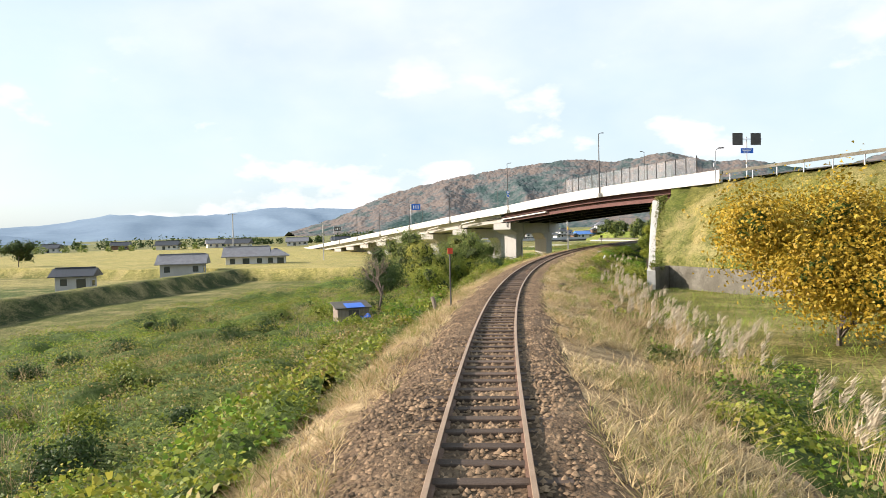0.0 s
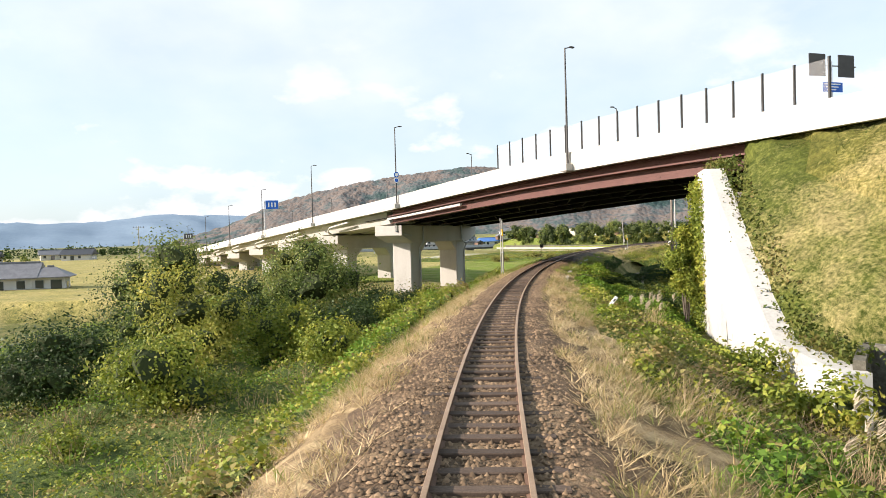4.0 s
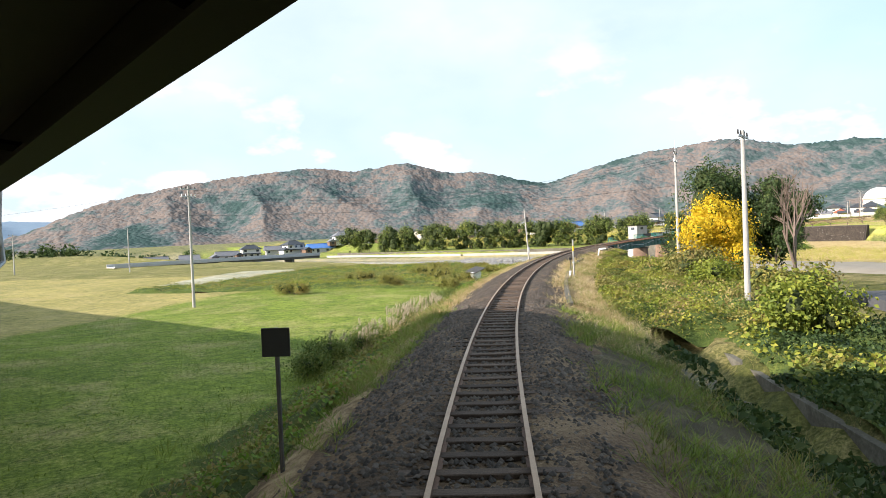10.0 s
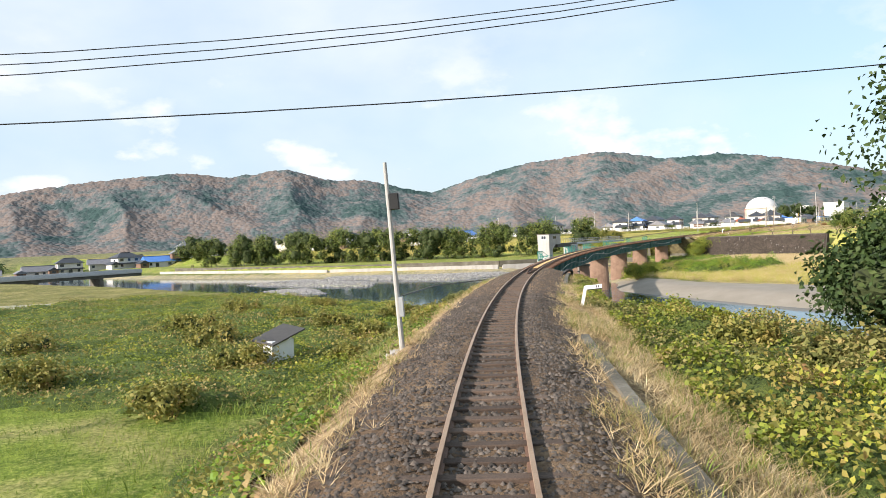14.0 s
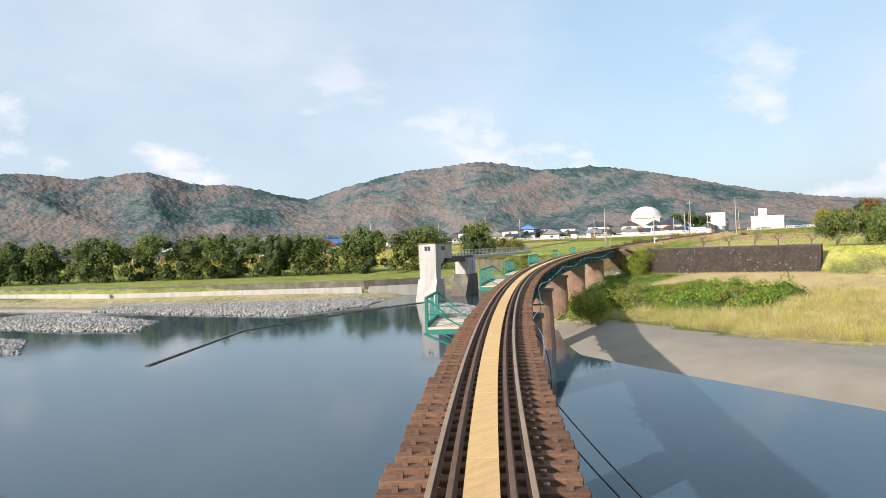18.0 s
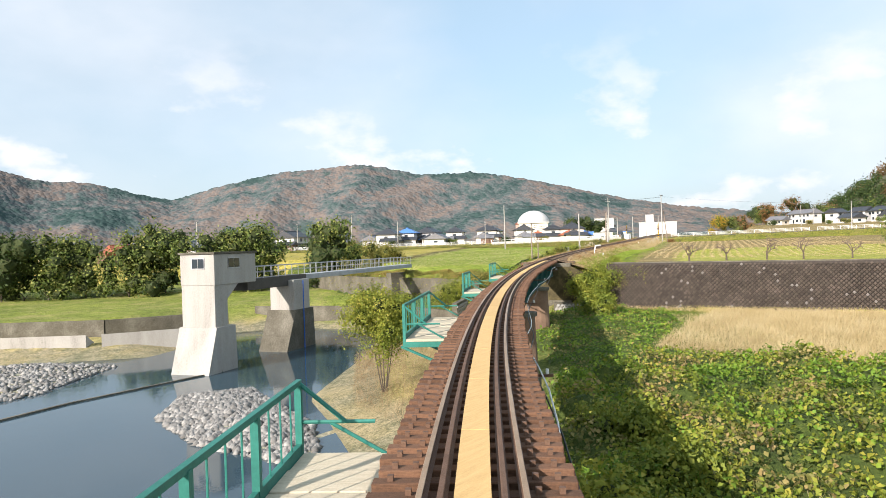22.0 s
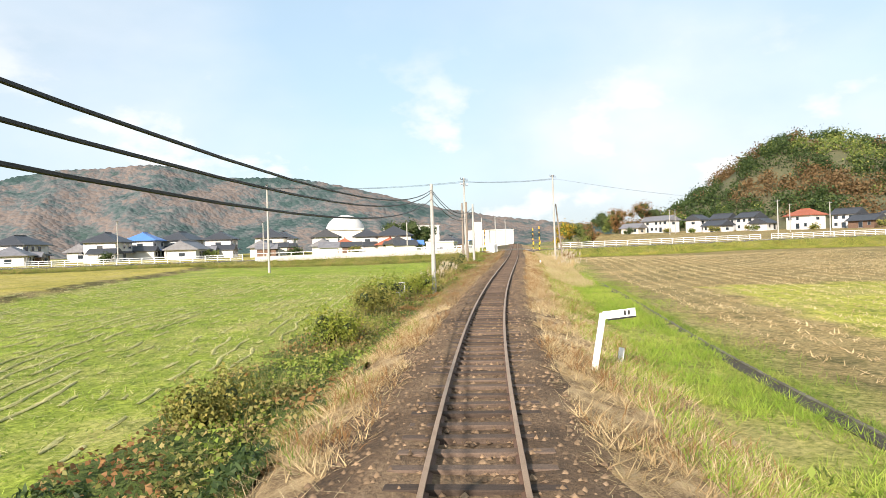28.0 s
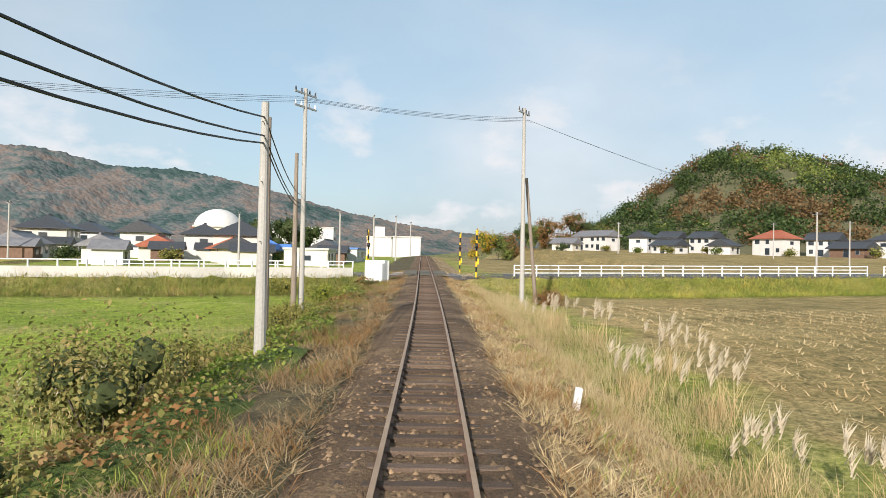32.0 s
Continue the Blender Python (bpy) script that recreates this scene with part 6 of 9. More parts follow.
tree(81.5, 170, gz(81.5, 170), 11.0, 4.9, L_DARK, "tall dark evergreen tree beside the line", n=22000, leaf=0.25, seed=7, low=0.12)
tree(86, 166, gz(86, 166), 10.0, 4.0, L_DARK, "tall dark evergreen tree beside the line", n=20000, leaf=0.25, seed=8, low=0.12)
tree(79.2, 167.5, gz(79.2, 167.5), 5.0, 2.4, L_DARK, "dark evergreen tree hung with vines", n=12000, leaf=0.22, seed=9, low=0.06)
for s, d, rx, h, mat in ((150, 13, 2.4, 2.6, L_VINE), (160, 14.5, 2.6, 2.8, L_AUTUMN), (168, 12.5, 2.2, 2.4, L_VINE), (176, 12.5, 2.4, 2.8, L_DULL), (182, 12.0, 2.2, 2.4, L_AUTUMN), (187, 10.5, 1.8, 1.6, L_VINE), (193, 10.8, 2.0, 1.6, L_DULL), (199, 9.2, 1.8, 1.2, L_AUTUMN), (206, 9.0, 1.6, 1.1, L_VINE), (140, 15, 2.2, 2.4, L_VINE), (196, 13.5, 2.8, 4.4, L_DARK), (214, 8.5, 2.0, 1.6, L_VINE)):
    x, y, z = at_sd(s, d)
    shrub(x, y, z, rx, h, mat, "vine-covered shrub with yellowing leaves", n=3000, leaf=0.22, group="line-side shrubs")
for s, d, rx, h in ((205, -14, 2.2, 1.6), (212, -20, 2.4, 1.8), (214, -10, 1.8, 1.4), (200, -22, 2.2, 1.5), (208, -30, 2.6, 1.7), (218, -14, 2.0, 1.4), (196, -13, 1.6, 1.3), (190, -30, 2.4, 1.4), (221, -8, 1.6, 1.2), (224, -11, 1.9, 1.3), (216, -24, 2.6, 1.6), (206, -9, 1.5, 1.2), (222, -19, 2.2, 1.3), (226, -26, 2.4, 1.4), (230, -20, 2.0, 1.2)):
    x, y, z = at_sd(s, d)
    shrub(x, y, z, rx, h, L_AUTUMN, "low brown-green thicket above the river", n=1500, leaf=0.2, group="riverside thickets")
# at the bridge
x, y, z = at_sd(322.6, -7.6)
shrub(x, y, -6.2, 2.2, 8.6, L_VINE, "big willow-like bush beside the channel", n=15000, leaf=0.14, blobs=10)
for s, d, rx, h in ((296, 4.6, 2.2, 3.2), (301, 4.2, 1.8, 2.6), (305, 6.0, 2.0, 2.2), (311, 5.0, 1.8, 2.0), (350, 5.5, 1.8, 2.6), (357.5, 3.9, 1.7, 5.0), (358.5, 6.2, 1.8, 5.2), (356, 5.0, 1.6, 4.2)):
    x, y, z = at_sd(s, d)
    shrub(x, y, max(z, -6.0), rx, h, L_VINE, "green bush beside the bridge piers", n=3200, leaf=0.2, group="bridge-side bushes")
for s, d, rx in ((359.3, 3.4, 1.5), (359.6, 5.2, 1.7), (359.4, 7.2, 1.8), (359.8, 9.4, 1.9), (360.6, 4.2, 1.5), (357.5, -3.8, 1.3), (357.3, -5.6, 1.5), (359.4, -7.6, 1.9), (360.2, -9.8, 2.0), (361.0, -4.4, 1.6), (360.4, -12.0, 2.0)):
    x, y, z = at_sd(s, d)
    top = line(s)[2] - 0.55 - 0.06 * abs(d)
    z = min(z, top - 2.4)
    shrub(x, y, z, rx, (top - z) * 1.12, L_VINE if int(s * 10) % 3 else L_AUTUMN, "mound of vines smothering the bridge abutment", n=3600, leaf=0.15, name="vine_mound", category="vines", group="abutment vines")
for x, y, h, r in ((214, 243, 6.0, 3.6), (219, 238, 7.0, 4.0), (224, 231, 6.5, 4.0), (213, 235, 5.5, 3.4), (216, 226, 6.5, 4)):
    tree(x, y, gz(x, y) - 0.3, h, r, L_BAMBOO, "bushy green tree at the end of the stone wall", n=4200, leaf=0.3, seed=int(x), low=0.05, group="wall-end trees")
for x, y in ((212.6, 265.6), (216.5, 262.5), (218.5, 258.5), (220.5, 255), (224, 250.5)):
    tree(x, y, gz(x, y), 8.5, 2.0, None, "bare pruned fruit tree in the orchard", bare=True, trunk=0.26, spread=1.5, depth=3, seed=int(y), low=0.05, group="orchard trees")
# bamboo grove along the far bank
for i in range(54):
    f = i / 53
    x, y = 112 + (214 - 112) * f + RNG.normal(0, 2.5), 436 - (436 - 330) * f ** 0.92 + RNG.normal(0, 3.0)
    tree(x, y, gz(x, y) - 0.3, RNG.uniform(10.0, 13.5), RNG.uniform(4.6, 6.2), L_BAMBOO if i % 4 else L_DARK, "tall leafy bamboo clump in the riverside grove", n=1500, leaf=0.5, seed=i, low=0.0, name="bamboo_clump", depth=1, group="bamboo grove")
for x, y, h in ((229, 332, 4), (222, 322, 3.2), (236, 345, 4.5)):
    shrub(x, y, gz(x, y), 3, h, L_AUTUMN, "bush at the foot of the field terrace", n=2200, leaf=0.3)
# beyond the river
for s, d, rx, h, mat in ((386, -6.4, 1.0, 1.5, L_AUTUMN), (396, -5.8, 1.2, 1.7, L_VINE), (404, -6.2, 1.2, 1.8, L_AUTUMN), (409, -6.4, 1.5, 2.0, L_VINE), (415, -5.6, 1.3, 1.9, L_VINE), (424, -5.8, 1.2, 1.5, L_AUTUMN), (433, -6.2, 1.3, 1.4, L_AUTUMN), (441, -6.6, 2.0, 2.4, L_DULL), (445, -6.0, 1.9, 2.5, L_DULL), (449, -7.6, 2.2, 2.2, L_DULL), (452, -6.6, 1.6, 1.6, L_AUTUMN), (461, -6.0, 1.2, 1.4, L_AUTUMN), (470, -5.6, 1.2, 1.3, L_VINE), (479, -7, 1.6, 1.4, L_AUTUMN), (484, -11, 2.0, 1.5, L_AUTUMN), (368, 7.0, 1.2, 1.2, L_VINE), (376, 6.6, 1.0, 0.9, L_VINE), (478, 8.2, 1.2, 1.3, L_RUST)):
    x, y, z = at_sd(s, d)
    shrub(x, y, z - 0.1, rx, h, mat, "straggly weed thicket beside the track", n=2200, leaf=0.11, name="weed_thicket", blobs=5, category="weeds", group="weed thickets")
for x, y, h, r, mat in ((520, 350, 11, 6, L_ORANGE), (528, 345, 10, 6, L_BAMBOO), (540, 342, 11, 6, L_RUST), (552, 338, 10, 6, L_DARK), (560, 335, 9, 6, L_BAMBOO), (527, 326, 12, 5.5, L_RUST), (545, 318, 15, 7, L_RUST), (553, 312, 11, 7, L_DARK), (566, 308, 10, 7, L_BAMBOO), (535, 330, 8, 5, L_BAMBOO), (450, 402, 11, 7, L_DARK), (458, 398, 12, 7, L_DARK), (466, 396, 10, 6, L_DARK)):
    tree(x, y, gz(x, y), h, r, mat, "large autumn tree beyond the level crossing", n=2200, leaf=0.6, seed=int(x + y), low=0.08, group="far trees")
# dead stems standing among the track-side weeds
P = strip_points(5000, 384, 425, -7.6, -4.4, keep=-0.1)
stuff("dead_stems", blades(P, 1.0, 0.014, L_DULL, lean=0.22), "tall withered weed stems beside the meadow", "weeds")
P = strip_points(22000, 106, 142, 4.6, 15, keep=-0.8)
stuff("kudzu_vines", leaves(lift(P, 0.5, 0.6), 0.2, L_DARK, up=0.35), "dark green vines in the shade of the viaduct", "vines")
P = strip_points(5000, 425, 486, -9.5, -4.2, keep=-0.1)
stuff("dead_stems", blades(P, 1.2, 0.012, L_DULL, lean=0.2), "tall withered weed stems beside the track", "weeds")
P = strip_points(9000, 112, 226, 4.0, 9.0, keep=-0.2)
stuff("dead_stems", blades(P, 0.7, 0.012, L_DULL, lean=0.45), "dry stems among the undergrowth", "weeds")
P = strip_points(16000, 138, 206, 2.6, 6.0, keep=-0.7)
stuff("leaf_litter", blades(P, 0.3, 0.03, L_DRY, lean=1.6), "dry grass and litter beside the cable trough", "litter")
P = strip_points(9000, 100, 200, -8.5, -4.0, keep=0.1)
stuff("dead_stems", blades(P, 0.7, 0.014, L_BROWN, lean=0.45), "dry stems on the embankment slope", "weeds")
# tree belts far across the plain
def tree_belt(x0, y0, x1, y1, n, tall, mat, label):
    PP, VV = [], []
    for k in range(n):
        f = (k + RNG.uniform(0, 1)) / n
        r = tall * RNG.uniform(0.3, 0.62)
        x, y = x0 + (x1 - x0) * f + RNG.normal(0, 5), y0 + (y1 - y0) * f + RNG.normal(0, 9)
        P, v = shell(70, (x, y, gz(x, y) + r * 0.8), r, 0.9)
        PP.append(P)
        VV.append(v)
    stuff("far_wood", leaves(np.concatenate(PP), tall * 0.2, mat, up=0.2, out=np.concatenate(VV), slim=0.9), label, "woods")


tree_belt(-330, 420, -60, 560, 70, 7.0, L_DARK, "dark hedgerow trees far across the plain")
tree_belt(-300, 330, -110, 400, 22, 5.0, L_BAMBOO, "scattered olive trees across the plain")
tree_belt(-60, 560, 40, 600, 40, 7.0, L_DARK, "dark trees beyond the viaduct's far end")
# small tree in the fields far to the left
tree(-111, 181, gz(-111, 181), 7, 4.2, L_DARK, "lone round tree in the open fields", n=2200, leaf=0.4, seed=21)

# ---- walls, river works, crossing ----
M_BLOCK = material("wall_block", [(0.3, (0.046, 0.037, 0.029)), (0.55, (0.088, 0.071, 0.057)), (0.8, (0.17, 0.143, 0.118))], 0.7, 9, 0.95, island=0.25, bump=0.4)
M_ONEBLOCK = material("single_wall_block", [(0.3, (0.046, 0.037, 0.029)), (0.55, (0.088, 0.071, 0.057)), (0.8, (0.17, 0.143, 0.118))], 0.7, 9, 0.95, vary=0.18, bump=0.4)
M_DITCH = plain("ditch_mud", (0.05, 0.042, 0.03), 0.8, spread=0.4, scale=2)
M_LIME = plain("lime_bleached_block", (0.2, 0.185, 0.165), 0.95, spread=0.3, scale=2)
M_MORTAR = plain("dark_mortar", (0.05, 0.042, 0.036), 0.95, scale=2)
M_DECK = material("platform_board", [(0.3, (0.4, 0.34, 0.24)), (0.7, (0.6, 0.53, 0.4))], 1.5, 25, 0.85, vary=0.12, streak=(2, 14, 14))
M_COBBLE = material("river_cobble", [(0.3, (0.15, 0.145, 0.135)), (0.7, (0.33, 0.32, 0.3))], 3, 14, 0.85, island=0.4, bump=0.2)
M_GLASS = bpy.data.materials.new("window_glass")
M_GLASS.use_nodes = True
_b = M_GLASS.node_tree.nodes["Principled BSDF"]
_b.inputs["Base Color"].default_value, _b.inputs["Roughness"].default_value, _b.inputs["Specular IOR Level"].default_value = (0.03, 0.04, 0.05, 1), 0.08, 0.8


def prism(bm, a, b, profile):
    """A profile of (across, height), with across to the right of the way from a to b, drawn from a to b (x, y)."""
    a, b = Vector((*a, 0)), Vector((*b, 0))
    w = (b - a).normalized()
    r = Vector((w.y, -w.x, 0))
    ring = [[bm.verts.new(p + r * q + Vector((0, 0, h))) for q, h in profile] for p in (a, b)]
    k = len(profile)
    for j in range(k):
        bm.faces.new((ring[0][j], ring[0][(j + 1) % k], ring[1][(j + 1) % k], ring[1][j]))
    bm.faces.new(ring[0][::-1])
    bm.faces.new(ring[1])
    return bm


def run_wall(name, pts, profile, mat, label, parent=None):
    bm = bmesh.new()
    for a, b in zip(pts, pts[1:]):
        prism(bm, a, b, profile)
    bmesh.ops.recalc_face_normals(bm, faces=bm.faces)
    ob = part(name, bm, mat, parent, label)
    return ob


def block_wall():
    a, b = Vector((199.5, 270.5, 0)), Vector((203.0, 242.0, 0))
    w = (b - a).normalized()
    back = Vector((-w.y, w.x, 0))
    length, z0, z1, batter = (b - a).length, -4.5, 0.45, 0.32
    root = thing("wall_blocks", pose(0, 0, 0), "dark weathered retaining wall of diagonal concrete blocks", "wall", kind="structure")
    bm = bmesh.new()
    ring = [[bm.verts.new(p + back * q + Vector((0, 0, h))) for q, h in ((0.06, z0 - 1), (0.06 + (z1 - z0) * batter, z1), (2.6, z1), (2.6, z0 - 1))] for p in (a, b)]
    for j in range(4):
        bm.faces.new((ring[0][j], ring[0][(j + 1) % 4], ring[1][(j + 1) % 4], ring[1][j]))
    bm.faces.new(ring[0][::-1])
    bm.faces.new(ring[1])
    bmesh.ops.recalc_face_normals(bm, faces=bm.faces)
    part("backing", bm, M_MORTAR, root)
    slope = Vector((0, 0, 1)) + back * batter
    nor = w.cross(slope).normalized()
    V, F, V2, F2 = [], [], [], []
    rng = random.Random(4)
    step = 0.4
    shapes = []
    for g in range(4):
        out = nor * (-0.07 - 0.015 * g)
        if out.dot(back) > 0:
            out = -out
        q = 0.45 * step
        tips = [w * q * (1.02 - 0.02 * g), slope * q * 0.98, w * -q, slope * -q * 0.98]
        me = bpy.data.meshes.new("block")
        me.from_pydata([tuple(p) for p in tips + [p * 0.72 + out for p in tips]], [], [(4, 5, 6, 7)] + [(m, (m + 1) % 4, 4 + (m + 1) % 4, 4 + m) for m in range(4)])
        me.materials.append(M_ONEBLOCK)
        shapes.append(me)
    nu, nv = int(length / step), int((z1 - z0) / (step * 0.5))
    for j in range(nv):
        for i in range(nu):
            u, v = (i + (0.5 if j % 2 else 0) + 0.25) * step, (j + 0.6) * step * 0.5
            c = a + w * u + slope * v + Vector((0, 0, z0))
            if u < 4.9:
                part("block", shapes[rng.randrange(4)], None, root, m=Matrix.Translation(c))
                continue
            q = 0.45 * step
            pr = nor * (-0.07 - rng.uniform(0, 0.05))
            if (pr.dot(back)) > 0:
                pr = -pr
            pale = noise.noise(Vector((u * 0.35, v * 0.8, 2))) > 0.1 and rng.random() < 0.06 and v > 0.4
            keep_v, keep_f = V, F
            if pale:
                V, F = V2, F2
            k = len(V)
            tips = [c + w * q * rng.uniform(0.9, 1.05), c + slope * q * 0.98, c - w * q * rng.uniform(0.9, 1.05), c - slope * q * 0.98]
            V += [t for t in tips] + [c + (t - c) * 0.72 + pr for t in tips]
            F += [(k + 4, k + 5, k + 6, k + 7)] + [(k + m, k + (m + 1) % 4, k + 4 + (m + 1) % 4, k + 4 + m) for m in range(4)]
            V, F = keep_v, keep_f
    me2 = bpy.data.meshes.new("pale_blocks")
    me2.from_pydata([tuple(v) for v in V2], [], F2)
    bm = bmesh.new()
    bm.from_mesh(me2)
    bmesh.ops.recalc_face_normals(bm, faces=bm.faces)
    tagged(part("pale_blocks", bm, M_LIME, root, "blocks bleached pale by lime"), kind="stuff")
    me = bpy.data.meshes.new("blocks")
    me.from_pydata([tuple(v) for v in V], [], F)
    bm = bmesh.new()
    bm.from_mesh(me)
    bmesh.ops.recalc_face_normals(bm, faces=bm.faces)
    tagged(part("blocks", bm, M_BLOCK, root), kind="stuff")
    run_wall("coping", [(a.x + back.x * 1.9, a.y + back.y * 1.9), (b.x + back.x * 1.9, b.y + back.y * 1.9)], [(-0.35, z1 - 0.02), (0.1, z1 - 0.02), (0.1, z1 + 0.12), (-0.35, z1 + 0.12)], M_CONCDARK, "", root)


block_wall()
tagged(run_wall("wall_channel", [(186.6, 313), (193.8, 294.2), (190.6, 283.2), (187.5, 281)], [(-0.3, -7.6), (0.3, -7.6), (0.2, -4.15), (-0.2, -4.15)], M_CONCDARK, "stained concrete channel wall"), category="wall", kind="structure")
tagged(run_wall("wall_revetment", [(176, 303.5), (165, 309), (150, 327), (133, 348), (100, 428)], [(-3.4, -4.6), (0.6, -6.9), (0.6, -7.6), (-3.4, -7.6)], M_CONCGREY, "sloping pale concrete revetment along the river"), category="wall", kind="structure")
tagged(run_wall("wall_bank", [(178, 306.5), (166.5, 311.5), (152.5, 329), (135.5, 350), (103, 430)], [(-0.35, -5.6), (0.05, -5.6), (0.0, -3.75), (-0.3, -3.75)], M_CONCDARK, "dark stained concrete flood wall along the bank"), category="wall", kind="structure")
tagged(run_wall("wall_low", [tuple(on(66.4, 9.8))[:2], tuple(via(-53, -9.2))[:2], tuple(via(-70, -9.3))[:2], tuple(via(-110, -9.6))[:2]], [(-0.2, -3.6), (0.2, -3.6), (0.15, -1.15), (-0.15, -1.15)], M_CONCDARK, "low grey concrete wall at the foot of the embankment"), category="wall", kind="structure")
for dd in (8.6,):
    pts = [tuple(on(s, dd))[:2] for s in range(112, 152, 6)]
    tagged(run_wall("wall_ditch", pts, [(-0.14, -4.0), (0.14, -4.0), (0.12, -2.6), (-0.12, -2.6)], M_CONCDARK, "mossy concrete wall of the side channel"), category="wall", kind="structure")
part_ditch = sweep([(5.8, -3.27), (8.4, -3.27), (8.4, -3.24), (5.8, -3.24)], 112, 148, 6)
tagged(part("wall_ditch_bed", part_ditch, M_CONCDARK), "muddy bed of the side channel", "channel", kind="structure")
TERR = [(194.6, 283.2), (199.6, 288.5), (202.2, 295), (203.2, 303), (204.6, 311), (208, 321), (214, 333)]
tagged(run_wall("wall_terrace", TERR, [(-0.35, -5.2), (0.35, -5.2), (0.1, -1.3), (-0.35, -1.3)], M_CONCDARK, "tall stained retaining wall behind the terrace, half hidden by vines"), category="wall", kind="structure")
tagged(run_wall("wall_buttress", [(203.9, 302.6), (201.6, 303.2)], [(-0.7, -5.2), (0.7, -5.2), (0.6, -0.6), (-0.6, -0.6)], M_CONCDARK, "dark concrete buttress at the end of the footbridge"), category="wall", kind="structure")
f = RNG.uniform(0, 1, 30000)
seg = np.array(TERR)
t_ = f * (len(seg) - 1)
i_ = np.minimum(t_.astype(int), len(seg) - 2)
base = seg[i_] + (seg[i_ + 1] - seg[i_]) * (t_ - i_)[:, None]
drop = np.sin(f * 40) * 0.5 + np.sin(f * 97) * 0.35
hang = RNG.uniform(size=30000)
P = np.stack([base[:, 0] - 0.3 + hang * 2.6 + RNG.normal(0, 0.2, 30000), base[:, 1] - 0.3 * hang + RNG.normal(0, 0.2, 30000), -1.0 + 0.5 * hang + 0.35 * drop - np.where(hang < 0.25, RNG.uniform(0, 1.6, 30000) * (1 + drop), 0)], 1)
stuff("hanging_vines", leaves(P, 0.19, L_AUTUMN, up=0.2), "yellow and green vines hanging over the retaining wall", "vines")


def stone_wall(a, b, z0, z1, label):
    """Mortared field stones in a short stretch of masonry."""
    a, b = Vector((*a, 0)), Vector((*b, 0))
    w = (b - a).normalized()
    r = Vector((w.y, -w.x, 0))
    root = thing("wall_masonry", pose(0, 0, 0), label, "wall", kind="structure")
    bm = bmesh.new()
    prism(bm, a.xy, b.xy, [(-0.5, z0 - 0.6), (0.12, z0 - 0.6), (0.0, z1), (-0.5, z1)])
    bmesh.ops.recalc_face_normals(bm, faces=bm.faces)
    part("backing", bm, M_CONCDARK, root)
    bm = bmesh.new()
    bmesh.ops.create_icosphere(bm, subdivisions=1, radius=0.2)
    for v in bm.verts:
        v.co = Vector((v.co.x * 1.2, v.co.y * 0.55, v.co.z * 0.9)) * random.uniform(0.85, 1.12)
    me = finish(bm, "stone", M_COBBLE)
    rot = math.degrees(math.atan2(w.y, w.x))
    n, rows = int((b - a).length / 0.4), int((z1 - z0) / 0.32)
    for j in range(rows):
        for i in range(n):
            p = a + w * ((i + 0.5 + 0.5 * (j % 2)) * 0.4) + r * (0.06 - 0.05 * j / rows)
            part("stone", me, None, root, m=Matrix.Translation((p.x, p.y, z0 + 0.2 + j * 0.32)) @ pose(0, 0, 0, 0, random.uniform(-40, 40), rot) @ Matrix.Scale(random.uniform(0.85, 1.2), 4))


stone_wall((187.6, 281.0), (193.8, 284.2), -4.9, -3.0, "rounded field-stone masonry beside the bridge abutment")
stone_wall((196.4, 274.6), (200.2, 270.2), -5.0, -3.5, "field-stone masonry at the foot of the bridge abutment")
P = np.array([[199.0 + 3.5 * q + RNG.normal(0, 0.25), 270.5 - 28.5 * q, 0.0] for q in RNG.uniform(0, 1, 3500)])
P[:, 2] = ground_at(P[:, 0], P[:, 1])[0]
stuff("wall_foot_grass", blades(P, 0.6, 0.03, L_DRY, lean=0.3), "dry grass tufts along the foot of the block wall", "grass")
# weir line across the river
tagged(run_wall("weir", [(109, 262), (125, 278), (140, 283), (152, 286), (164, 287)], [(-0.25, -7.4), (0.25, -7.4), (0.2, -6.5), (-0.2, -6.54)], M_CONCDARK, "low stone weir sill just above the water"), category="weir", kind="structure")


def cobbles(poly, n, name, label):
    P = poly_points(n, poly)
    m = len(P)
    oct_v = np.array([(1, 0, 0), (0, 1, 0), (-1, 0, 0), (0, -1, 0), (0, 0, 0.75), (0, 0, -0.5)], float)
    oct_f = np.array([(0, 1, 4), (1, 2, 4), (2, 3, 4), (3, 0, 4), (1, 0, 5), (2, 1, 5), (3, 2, 5), (0, 3, 5)])
    sz = RNG.uniform(0.12, 0.34, m)[:, None, None]
    az = RNG.uniform(0, 6.28, m)
    R = np.stack([np.stack([np.cos(az), -np.sin(az), 0 * az], 1), np.stack([np.sin(az), np.cos(az), 0 * az], 1), np.stack([0 * az, 0 * az, 1 + 0 * az], 1)], 1)
    V = np.einsum("nij,kj->nki", R, oct_v) * sz * RNG.uniform(0.7, 1.3, (m, 6, 1)) + P[:, None, :]
    V[:, :, 2] = np.maximum(V[:, :, 2], -6.75)
    F = (np.arange(m)[:, None, None] * 6 + oct_f[None]).reshape(-1, 3)
    stuff(name, raw_mesh(name, V.reshape(-1, 3), F, M_COBBLE), label, "stones")


cobbles(BAR_B, 9000, "cobbles", "pale river cobbles on a gravel bar")
cobbles(BAR_C, 2500, "cobbles", "pale gravel bar in the shallow river")
cobbles(BAR_D, 6000, "cobbles", "pale gravel bar in the shallow river")
cobbles(BAR_A, 16000, "cobbles", "pale river cobbles along the shore")
cobbles([(138, 286), (150, 286), (164, 286), (168, 292), (162, 298), (146, 296)], 1500, "cobbles", "scattered stones in the shallows")


